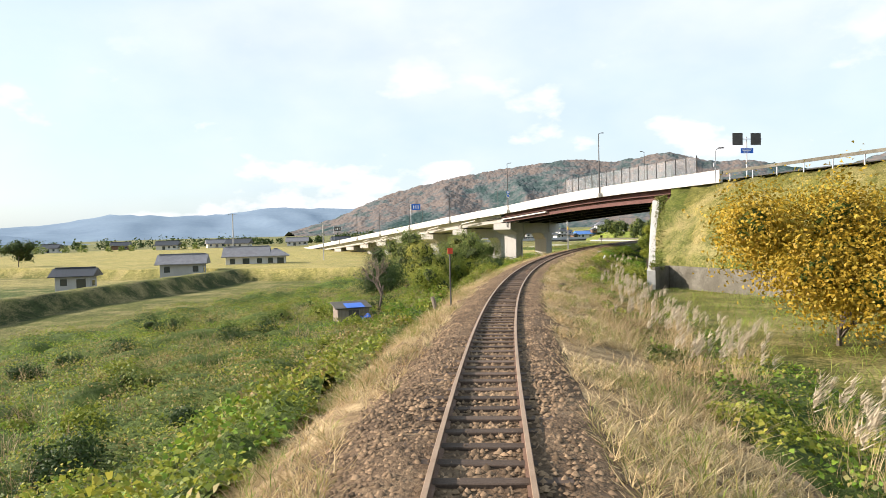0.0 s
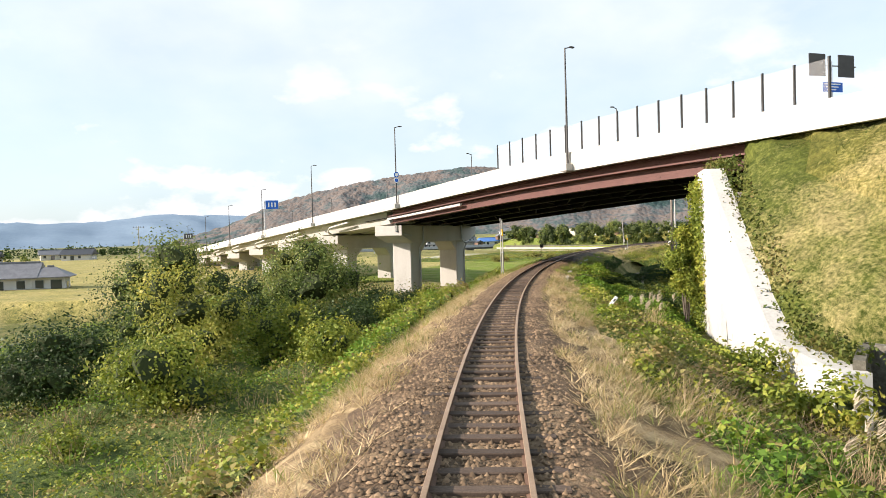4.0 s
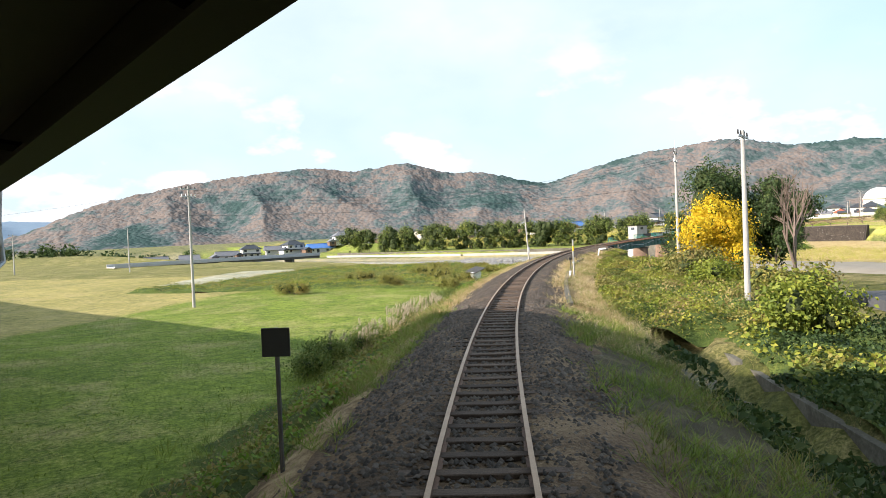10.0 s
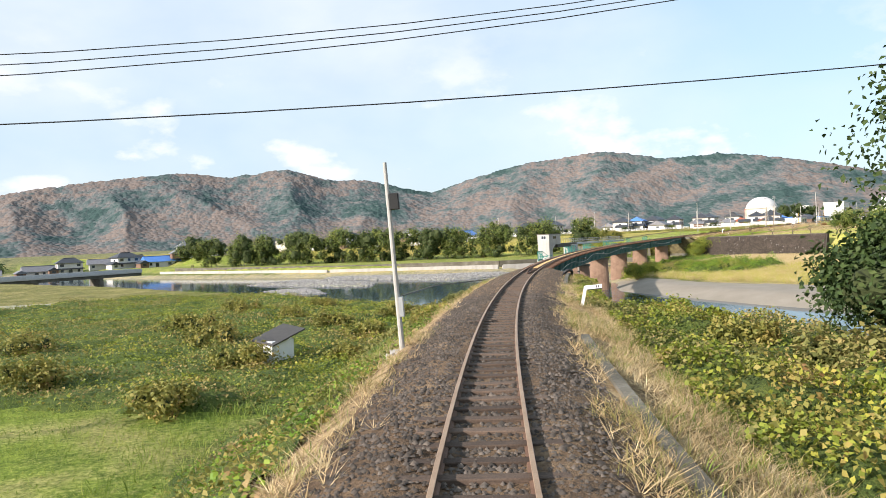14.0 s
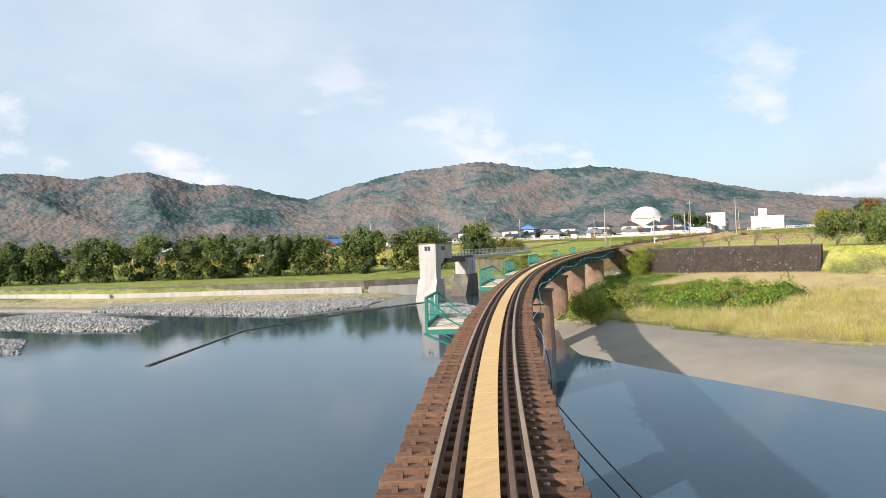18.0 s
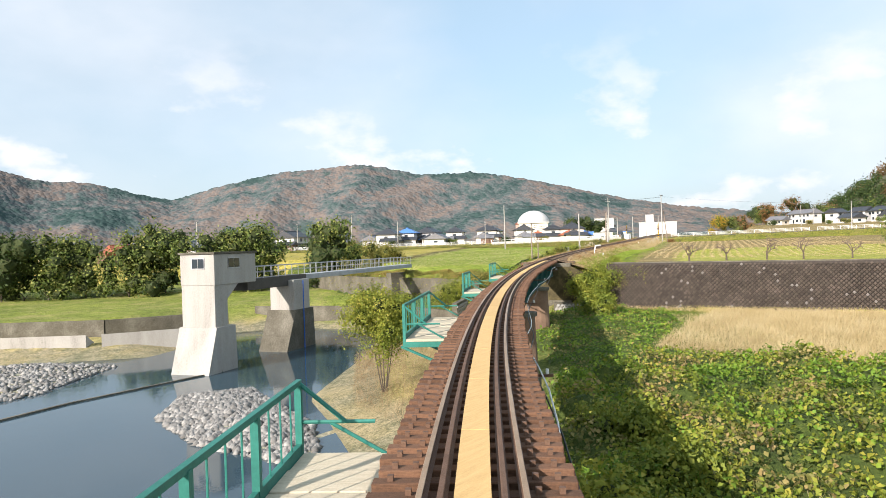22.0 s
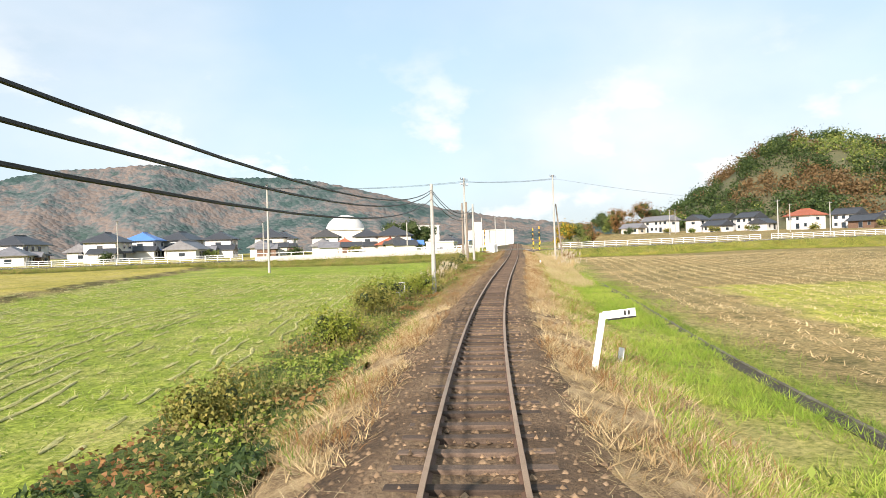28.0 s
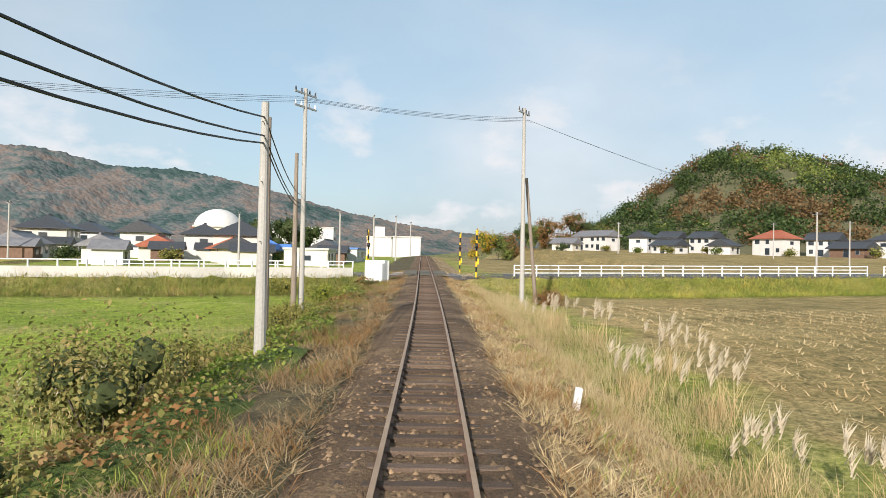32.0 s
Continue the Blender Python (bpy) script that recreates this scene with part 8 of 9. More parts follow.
    for fl in range(storeys):
        for i in range(n):
            cx = -w / 2 + w * (i + 0.5) / n
            for sg in (-1, 1):
                if (i + fl * 2 + (sg > 0) + int(x)) % 5 == 0:
                    continue
                y0 = sg * d / 2
                wide = 0.75 if (i + fl) % 2 else 0.55
                b0 = 0.3 + fl * 2.5 + (0.1 if fl == 0 and i % 3 == 1 else 0.85)
                win = part("window", box(cx - wide - 0.06, cx + wide + 0.06, min(y0, y0 + sg * 0.05), max(y0, y0 + sg * 0.05), b0 - 0.06, 0.3 + fl * 2.5 + 2.1), M_STEEL, root)
                part("pane", box(cx - wide, cx + wide, min(y0 + sg * 0.05, y0 + sg * 0.06), max(y0 + sg * 0.05, y0 + sg * 0.06), b0, 0.3 + fl * 2.5 + 2.03), M_GLASS, win)
    for sg in (-1, 1):
        x0 = sg * w / 2
        win = part("window", box(min(x0, x0 + sg * 0.05), max(x0, x0 + sg * 0.05), -0.9, 0.7, h - 1.9, h - 0.8), M_STEEL, root)
        part("pane", box(min(x0 + sg * 0.05, x0 + sg * 0.06), max(x0 + sg * 0.05, x0 + sg * 0.06), -0.83, 0.63, h - 1.83, h - 0.87), M_GLASS, win)
    return root


# farmhouses across the fields at the start
house(-51, 137, 12, 8, 5.5, 1, "g", "g", z=-4.9, annex=False)
house(-44.5, 160, 10, 9, 7, 1, "w", "g", z=-4.4, annex=False)
house(-37.8, 160, 10, 4.5, 4.5, 1, "w", "g", z=-4.4, hip=True, annex=False)
house(-62, 117, 10, 5.5, 3.6, 1, "g", "d", z=-5.8, annex=False, name="shed")
for x, y, rot, w, d, a, b in ((-150, 380, 10, 11, 8, "w", "d"), (-128, 395, 25, 10, 7, "c", "g"), (-108, 372, 0, 12, 8, "w", "d"), (-190, 410, 15, 10, 7, "b", "d"), (-84, 410, 10, 12, 8, "w", "g"), (-215, 380, 5, 9, 7, "w", "d"), (-62, 440, 20, 11, 8, "c", "d")):
    house(x, y, rot, w, d, 1, a, b, annex=False)
# beside the viaduct
house(66, 124, -30, 9, 7, 1, "w", "g", hip=True)
# village across the river
for x, y, rot, w, d, st, a, b in ((60, 520, 10, 12, 8, 1, "c", "g"), (72, 512, 5, 10, 7, 2, "w", "d"), (84, 505, 0, 9, 7, 1, "g", "g"), (94, 500, 20, 10, 7, 2, "w", "d"), (108, 494, 10, 14, 8, 1, "w", "b"), (120, 492, 0, 9, 8, 2, "w", "g"), (132, 490, 15, 10, 7, 1, "c", "d"), (143, 484, 30, 9, 7, 1, "b", "d"), (152, 480, 10, 10, 7, 1, "w", "d"), (163, 474, 20, 11, 8, 2, "c", "d"), (176, 462, 5, 8, 6, 1, "w", "g"), (186, 456, 20, 11, 8, 2, "w", "d"), (200, 446, 10, 9, 7, 1, "w", "g"), (214, 434, 15, 10, 8, 1, "c", "r"), (228, 428, 0, 8, 7, 1, "c", "r"), (40, 530, 0, 10, 8, 1, "w", "g"), (22, 540, 10, 12, 7, 1, "c", "g"), (100, 530, 0, 10, 8, 1, "w", "d"), (130, 525, 0, 10, 8, 1, "w", "d"), (165, 510, 0, 10, 8, 2, "w", "d")):
    house(x, y, rot, w, d, st, a, b, hip=st == 2)
# village behind the raised road
for x, y, rot, w, d, st, a, b in ((262, 478, 15, 20, 9, 1, "w", "b"), (276, 470, 20, 9, 7, 1, "w", "g"), (296, 462, 25, 10, 7, 2, "w", "d"), (312, 456, 28, 11, 8, 2, "c", "d"), (330, 450, 25, 12, 8, 2, "w", "d"), (345, 444, 28, 9, 7, 1, "w", "g"), (352, 430, 30, 10, 7, 2, "w", "b"), (345, 408, 28, 13, 7, 1, "w", "g"), (362, 412, 28, 9, 7, 2, "w", "d"), (374, 404, 30, 10, 8, 2, "c", "d"), (360, 396, 28, 8, 6, 1, "w", "g"), (385, 392, 28, 9, 7, 2, "w", "d"), (372, 378, 30, 9, 6, 1, "c", "r"), (352, 372, 28, 7, 5, 1, "w", "g"), (382, 368, 28, 14, 9, 2, "c", "d"), (368, 360, 28, 8, 6, 1, "c", "d"), (398, 372, 28, 9, 7, 1, "w", "b"), (318, 480, 20, 10, 8, 2, "w", "d"), (345, 474, 20, 11, 8, 1, "g", "d"), (376, 448, 25, 10, 7, 1, "w", "g"), (402, 420, 25, 11, 8, 2, "w", "d"), (240, 490, 10, 10, 8, 2, "w", "g")):
    house(x, y, rot, w, d, st, a, b, hip=(st == 2 and int(x) % 2 == 0))
for x, y, rot, w, d, st, a, b in ((303, 447, 20, 10, 8, 2, "w", "d"), (321, 440, 40, 9, 7, 1, "w", "g"), (285, 452, 10, 12, 7, 1, "w", "d"), (338, 428, 25, 10, 8, 2, "w", "d"), (352, 418, 35, 8, 6, 1, "w", "d"), (366, 430, 20, 12, 8, 2, "g", "d"), (384, 412, 25, 9, 7, 1, "w", "g"), (394, 398, 30, 10, 8, 2, "w", "d"), (250, 462, 10, 9, 7, 1, "w", "g"), (376, 366, 20, 8, 6, 1, "c", "r"), (388, 380, 30, 9, 7, 2, "w", "d"), (410, 392, 20, 10, 8, 1, "g", "d")):
    house(x, y, rot, w, d, st, a, b, hip=int(y) % 2 == 0)
for x, y, h in ((292, 440, 2.4), (309, 434, 3.0), (330, 420, 2.6), (346, 402, 2.4), (357, 384, 2.8), (365, 371, 2.2), (379, 360, 2.0), (276, 452, 2.6), (350, 440, 4.0), (324, 462, 4.5), (392, 366, 2.6), (270, 460, 3.4)):
    shrub(x, y, gz(x, y), h * 0.9, h, (L_DARK, L_BAMBOO, L_AUTUMN)[int(x) % 3], "clipped garden shrub beside a village house", n=600, leaf=0.35, name="garden_shrub", group="garden shrubs")
house(372, 349, 15, 9, 7, 1, "c", "g", flat=True)
house(390, 354, 15, 8, 6, 1, "w", "d")
house(404, 356, 15, 14, 6, 1, "w", "b", flat=True)
house(432, 372, 15, 16, 9, 1, "w", "g", flat=True)
# village on the rise to the right
for x, y, rot, w, d, st, a, b in ((512, 318, -10, 11, 7, 1, "c", "g"), (524, 308, -15, 22, 8, 2, "w", "g"), (512, 292, -15, 9, 8, 2, "w", "d"), (520, 282, -15, 10, 8, 2, "w", "d"), (500, 284, -15, 12, 8, 1, "w", "d"), (508, 272, -15, 11, 8, 2, "w", "d"), (496, 268, -15, 10, 8, 1, "w", "d"), (492, 254, -20, 14, 9, 2, "w", "r"), (494, 240, -20, 11, 8, 2, "w", "d"), (482, 236, -20, 13, 8, 1, "b", "d"), (486, 226, -20, 12, 8, 2, "w", "d"), (478, 216, -20, 12, 8, 1, "w", "d"), (486, 206, -20, 12, 8, 2, "g", "d"), (472, 202, -20, 10, 8, 1, "w", "d"), (466, 190, -20, 12, 8, 1, "w", "d"), (478, 188, -20, 11, 8, 2, "w", "g"), (498, 212, -20, 12, 8, 2, "w", "d")):
    house(x, y, rot + (75, -15, 62)[int(y) % 3], w * 0.74, d * 0.85, st, a, b, hip=(int(x) % 3 == 0), annex=False)
    shrub(x - 9, y + RNG.uniform(-4, 4), gz(x - 9, y), RNG.uniform(1.6, 2.8), RNG.uniform(1.8, 3.2), (L_DARK, L_BAMBOO, L_AUTUMN)[int(y) % 3], "clipped garden shrub beside a village house", n=500, leaf=0.4, name="garden_shrub", group="garden shrubs")


# domed sports hall and school
W_PINK = plain("pink_render", (0.5, 0.3, 0.25), 0.8, spread=0.15, scale=1)


def sports_hall():
    m = pose(575, 499, 11, 0, 0, 30) @ Matrix.Scale(1.15, 4)
    root = thing("sports_hall", m, "large white domed sports hall with a red-roofed wing", "sports hall")
    part("wall", box(-11.5, 11.5, -9, 9, -11, 6, 0.1), W_CREAM, root)
    bm = bmesh.new()
    bmesh.ops.create_uvsphere(bm, u_segments=40, v_segments=16, radius=1, matrix=Matrix.Translation((0, 0, 5.0)) @ Matrix.Diagonal((12.5, 10.5, 9.0, 1)))
    bmesh.ops.bisect_plane(bm, geom=bm.verts[:] + bm.edges[:] + bm.faces[:], plane_co=(0, 0, 5.9), plane_no=(0, 0, -1), clear_outer=True)
    part("dome", bm, W_WHITE, root, "smooth white domed roof", smooth=True)
    part("cornice", box(-12.2, 12.2, -9.8, 9.8, 5.4, 6.2, 0.05), M_CONCPALE, root)
    wing = part("wing", box(11.6, 33, -4, 12, -11, 6, 0.1), W_PINK, root)
    part("wing_roof", roof_mesh(21.4, 16, 5, 0.6, 0, True), R_RED, wing, "faded red hipped roof", m=Matrix.Translation((22.3, 4, 6)))
    for i in range(5):
        part("window", box(-10.4 + i * 4.4, -8.0 + i * 4.4, -9.06, -9.0, 1.5, 4.2), M_GLASS, root)


sports_hall()


def school(x, y, rot, w, d, h, tower):
    root = thing("school_building", pose(x, y, 4, 0, 0, rot), "long white concrete school building with rows of windows", "school")
    part("wall", box(-w / 2, w / 2, -d / 2, d / 2, -4, h, 0.05), W_WHITE, root)
    part("roof", box(-w / 2 - 0.3, w / 2 + 0.3, -d / 2 - 0.3, d / 2 + 0.3, h, h + 0.6, 0.05), M_CONCPALE, root)
    if tower:
        part("stair_tower", box(w * 0.1, w * 0.1 + 6, -3, 3, h + 0.6, h + 7, 0.05), W_WHITE, root)
    for fl in range(int(h // 4)):
        for i in range(int(w / 4)):
            x0 = -w / 2 + 0.8 + i * 4
            part("window", box(x0, x0 + 2.6, -d / 2 - 0.05, -d / 2, 1 + fl * 4, 2.9 + fl * 4), M_GLASS, root)


school(640, 435, 20, 44, 14, 11, True)
school(565, 395, 20, 36, 12, 9, False)
school(585, 470, 25, 30, 12, 13, False)
school(620, 462, 22, 40, 14, 15, False)


# ---- wooded hill behind the right-hand village ----
M_HILLSIDE = material("wooded_slope", [(0.3, (0.055, 0.068, 0.035)), (0.5, (0.1, 0.098, 0.05)), (0.7, (0.145, 0.115, 0.065))], 0.05, 0.6, 1.0, bump=0.6)


def wooded_hill():
    cx, cy = 655, 234
    bm = bmesh.new()
    N = 70

    def hill_z(x, y):
        e = math.exp(-((x - cx) / 95) ** 2 - ((y - cy) / 50) ** 2) * 49 + math.exp(-((x - 650) / 90) ** 2 - ((y - 148) / 60) ** 2) * 36 + math.exp(-((x - 655) / 80) ** 2 - ((y - 285) / 40) ** 2) * 18
        return 3.5 + e + 2.0 * noise.noise(Vector((x * 0.03, y * 0.03, 1)))
    vs = [[bm.verts.new((470 + 420 * i / N, -60 + 440 * j / N, hill_z(470 + 420 * i / N, -60 + 440 * j / N) - (14 if i in (0, N) or j in (0, N) else 0))) for j in range(N + 1)] for i in range(N + 1)]
    for i in range(N):
        for j in range(N):
            bm.faces.new((vs[i][j], vs[i + 1][j], vs[i + 1][j + 1], vs[i][j + 1]))
    part_ob = tagged(part("ground_hill", bm, M_HILLSIDE, smooth=True), "steep wooded hillside behind the village", "hill", kind="structure")
    groups = {0: [], 1: [], 2: []}
    rng = random.Random(12)
    for k in range(1500):
        x, y = rng.uniform(520, 720), rng.uniform(60, 345)
        z = hill_z(x, y)
        if z < 8.5:
            continue
        f = noise.noise(Vector((x * 0.02, y * 0.02, 4)))
        g = 1 if f > 0.16 else (2 if f < -0.3 else 0)
        if rng.random() < 0.12:
            g = rng.choice((0, 1, 2))
        r = rng.uniform(2.6, 4.6)
        P, v = shell(120, (x, y, z + r * 0.75), r, 1.0)
        groups[g].append((P, v))
    for g, mat, lab in ((0, L_DARK, "evergreen"), (1, L_HILLRUST, "russet autumn"), (2, L_BAMBOO, "olive green")):
        if groups[g]:
            P, v = np.concatenate([a for a, _ in groups[g]]), np.concatenate([b for _, b in groups[g]])
            stuff("far_wood", leaves(P, 0.95, mat, up=0.2, out=v, slim=0.9), "%s trees covering the hillside" % lab, "woods")


wooded_hill()

# ---- poles, wires, lamps, signs ----
def utility_pole(x, y, z, h, rot=0, arms=1, mat=M_POLE, label="round concrete utility pole with crossarms and insulators", group="utility poles", lean=(0, 0), girth=0.17):
    root = thing("utility_pole", pose(x, y, z, lean[0], lean[1], rot), label, "utility pole", group)
    part("pole", tube((0, 0, -0.6), (0, 0, h), girth, girth * 0.6, 12), mat, root)
    for k in range(arms):
        zz = h - 0.35 - k * 0.75
        a = part("crossarm", box(-0.95, 0.95, -0.05, 0.05, zz, zz + 0.09), M_STEEL, root)
        for xx in (-0.85, -0.35, 0.35, 0.85):
            part("insulator", tube((xx, 0, zz + 0.09), (xx, 0, zz + 0.32), 0.05, 0.035, 8), M_WHITE if k else M_BLACK, a)
    for k in range(6):
        part("step_bolt", tube((0.1 * (-1) ** k, 0, h * 0.35 + k * 0.8), (0.3 * (-1) ** k, 0, h * 0.35 + k * 0.8), 0.012, n=4), M_STEEL, root)
    return root


def wire(a, b, sag, r=0.012, label="black overhead cable sagging between poles", mat=M_BLACK):
    a, b = Vector(a), Vector(b)
    bm = bmesh.new()
    n = 14
    pts = [a.lerp(b, i / n) - Vector((0, 0, sag * 4 * (i / n) * (1 - i / n))) for i in range(n + 1)]
    add_path(bm, pts, r, 5)
    return tagged(part("overhead_wire", bm, mat), label, "cable", "overhead wires")


utility_pole(31.3, 188.5, -4.6, 13.2, 40, 2)
utility_pole(56.2, 141, gz(56.2, 141), 9.6, 30, 1)
utility_pole(74.0, 166.3, gz(74, 166.3), 9.6 - gz(74, 166.3), 40, 2)
utility_pole(42.3, 115.4, gz(42.3, 115.4), 9.5, 30, 0, M_WOODPOLE, "dark weathered wooden pole in the shade of the bridge")
tagged(part("pole_spike", tube((74.0, 166.3, 9.55), (74.0, 166.3, 10.6), 0.03, 0.02, 6), M_STEEL), "thin steel spike on a utility pole's top", "pole")
for k, z0 in enumerate((9.1, 8.8, 8.5)):
    wire((74.0 - 0.5 * k, 166.3 - 0.4 * k, z0), (31.2, 187.5, 8.2 - 0.3 * k), 2.1, 0.011)
wire((74.0, 166.3, 6.3), (31.2, 187.5, 5.6), 0.75, 0.014)
wire((56.2, 141, gz(56.2, 141) + 9.3), (74.0, 166.3, 8.4), 0.5, 0.01)
wire((31.3, 188.5, 8.5), (-20, 235, 7), 1.0, 0.01)
for x, y, h in ((-48.6, 163, 12), (-29.6, 178, 10), (20, 300, 11), (-10, 330, 11)):
    utility_pole(x, y, gz(x, y), h, 20, 1)
# track-side poles beyond the river
P26, P30, P32 = (207.75, 283.9, gz(207.75, 283.9)), at_sd(415.7, -4.5), (284.75, 308.4, gz(284.75, 308.4))
utility_pole(*P26, 5.5 - P26[2], 10, 0, M_WOODPOLE, "weathered wooden pole beside the meadow", girth=0.1)
utility_pole(*P30, 7.5, 10, 0, M_POLE, "thick round concrete pole standing among vines")
utility_pole(*P32, 9.1 - P32[2], 10, 0, M_POLE, "thick round concrete pole beside the track")
x, y, z = at_sd(456.0, -5.7)
utility_pole(x, y, z, 8.0, 10, 0, M_WOODPOLE, "weathered wooden pole strapped beside a concrete one")
for h, g, k in ((7.1, 5.3 - P26[2], 8.7 - P32[2]), (6.95, 5.0 - P26[2], 8.2 - P32[2]), (6.5, 4.7 - P26[2], 8.0 - P32[2])):
    wire((P26[0], P26[1], P26[2] + g), (P30[0], P30[1], P30[2] + h), 1.0, 0.024)
    wire((P30[0], P30[1], P30[2] + h), (P32[0], P32[1], P32[2] + k), 1.1, 0.024)
    wire((P32[0], P32[1], P32[2] + k), (304, 317, gz(304, 317) + k + 0.2), 0.4, 0.02)
wire((P26[0], P26[1], 5.0), ((208.0, 283.15, 1.3)[0], (208.0, 283.15, 1.3)[1], (208.0, 283.15, 1.3)[2] + 1.5), 0.3, 0.02)
x, y, z = (208.0, 283.15, 1.3)
tagged(part("wooden_stake", tube((x, y, z - 0.4), (x + 0.05, y, z + 1.75), 0.075, 0.065, 8), M_WOODPOLE), "pale wooden stake anchoring a wire beside the track", "stake")
utility_pole(303.2, 316.4, gz(303.2, 316.4), 12.7, -13, 2)
x, y, z = at_sd(470.2, -7.4)
utility_pole(x, y, z, 9.0, -13, 0, M_WOODPOLE, "weathered wooden support pole beside the crossing")
utility_pole(312.6, 305.3, gz(312.6, 305.3), 12.9, -13, 1, lean=(0, -1.0))
tagged(part("pole_strut", tube((314.6, 304.6, gz(314.6, 304.6) - 0.4), (313.7, 305.3, gz(313.6, 305.3) + 8.5), 0.14, 0.1, 10), M_WOODPOLE), "leaning wooden strut bracing a utility pole", "pole")
for dx in (-0.8, -0.3, 0.35, 0.85):
    wire((303.2 + dx * 0.97, 316.4 - dx * 0.22, gz(303.2, 316.4) + 12.1), (313.6 + dx * 0.97, 305.3 - dx * 0.22, gz(313.6, 305.3) + 12.4), 0.25, 0.01)
    wire((303.2 + dx * 0.97, 316.4 - dx * 0.22, gz(303.2, 316.4) + 12.1), (284.6 + dx, 337.5, 12.8), 0.5, 0.01)
for x, y, h in ((284.6, 337.5, 11.8), (262, 372, 10.5), (238, 408, 10.5), (300, 440, 10), (332, 418, 10), (352, 390, 9), (345, 346, 7.5), (356, 337, 8.5), (372, 338, 8.5), (395, 342, 9), (430, 350, 9), (384, 270, 9.5), (420, 255, 9), (455, 262, 9), (470, 300, 9), (500, 300, 10), (470, 225, 10)):
    utility_pole(x, y, gz(x, y), h, 30, 1)
wire((284.6, 337.5, 12.9), (262, 372, gz(262, 372) + 10.2), 0.6, 0.01)
wire((262, 372, gz(262, 372) + 10.2), (238, 408, gz(238, 408) + 10.2), 0.6, 0.01)
for dx in (-0.7, 0.7):
    wire((313.6, 305.3, gz(313.6, 305.3) + 12.4), (384 + dx, 270, gz(384, 270) + 9.2), 0.8, 0.01)


def banded_pole(s, d, h, lean=0, second=True):
    x, y, z = at_sd(s, d)
    zr = line(s)[2] - 0.75
    root = thing("marker_pole", pose(x, y, zr, 0, lean, facing(s)), "slim white pole with a yellow band beside the ballast", "marker pole", "line-side poles")
    part("pole", tube((0, 0, -0.3), (0, 0, h), 0.06, 0.045, 10), M_POLE, root)
    part("yellow_band", tube((0, 0, h * 0.72), (0, 0, h * 0.84), 0.064, n=10), M_YELLOW, root, "yellow reflective band")
    part("clamp", tube((0, 0, h * 0.42), (0, 0, h * 0.45), 0.1, n=10), M_STEEL, root)
    if second:
        part("conduit", tube((-0.16, 0, -0.3), (-0.14, 0, h * 1.04), 0.04, n=8), M_POLE, root)
        part("base_slab", box(-0.6, 0.3, -0.4, 0.4, -0.3, 0.05, 0.03), M_CONC, root, "small concrete footing slab")
    else:
        j = part("relay_box", box(-0.3, -0.1, -0.12, 0.12, h * 0.5, h * 0.56, 0.01), M_BLACK, root, "small black equipment box")
        part("conduit", tube((-0.2, 0, -0.3), (-0.2, 0, h * 0.5), 0.018, n=6), M_DARKSTEEL, j)
    return root


banded_pole(101.6, -2.75, 4.6)
banded_pole(166.0, 3.05, 2.7, second=False)
# whistle-box pole above the river
zr = line(191.5)[2] - 0.75
p = on(191.5, -2.9)
root = thing("signal_pole", pose(p.x, p.y, zr, 0, -3, facing(191)), "slim weathered pole with a dark relay box near its top", "signal pole")
part("pole", tube((0, 0, -0.3), (0, 0, 5.8), 0.085, 0.06, 10), M_POLE, root)
part("relay_box", box(0.05, 0.33, -0.1, 0.1, 4.35, 4.85, 0.02), M_BLACK, root, "dark square relay box")
part("junction_box", box(0.03, 0.17, -0.08, 0.08, 1.1, 1.7, 0.01), M_STEEL, root)
part("footing", box(-0.45, 0.35, -0.4, 0.4, -0.4, 0.08, 0.03), M_CONC, root, "square concrete footing")
# small boards beside the line
for s, d, h, mat, w, lab in ((27.3, -2.15, 2.75, M_RED, 0.24, "faded red square board on a rusty post"), (129, -3.0, 2.1, M_BLACK, 0.42, "small black square board on a thin post"), (412.4, -6.2, 0.6, M_BLACK, 0.56, "grey-framed dark square board on a post")):
    x, y, z = at_sd(s, d)
    root = thing("line_side_sign", pose(x, y, z, 0, 0, facing(s) + (42 if mat is M_RED else 0)), lab, "sign", "line-side boards")
    top = line(s)[2] + h - z - 0.7
    part("post", tube((0, 0, -0.3), (0, 0, top), 0.035, n=8), M_DARKSTEEL if w < 0.5 else M_POLE, root)
    bd = part("board", box(-w / 2, w / 2, -0.05, -0.02, top - w, top, 0.006), mat, root)
    if w > 0.5:
        part("board_frame", box(-w / 2 - 0.04, w / 2 + 0.04, -0.035, 0.0, top - w - 0.04, top + 0.04, 0.005), M_STEEL, bd)
x, y, z = at_sd(27.6, -2.7)
tagged(part("stump", tube((x, y, z - 0.3), (x - 0.25, y, z + 0.7), 0.09, 0.08, 8), M_WOODPOLE), "short leaning wooden stump beside a sign", "stump")


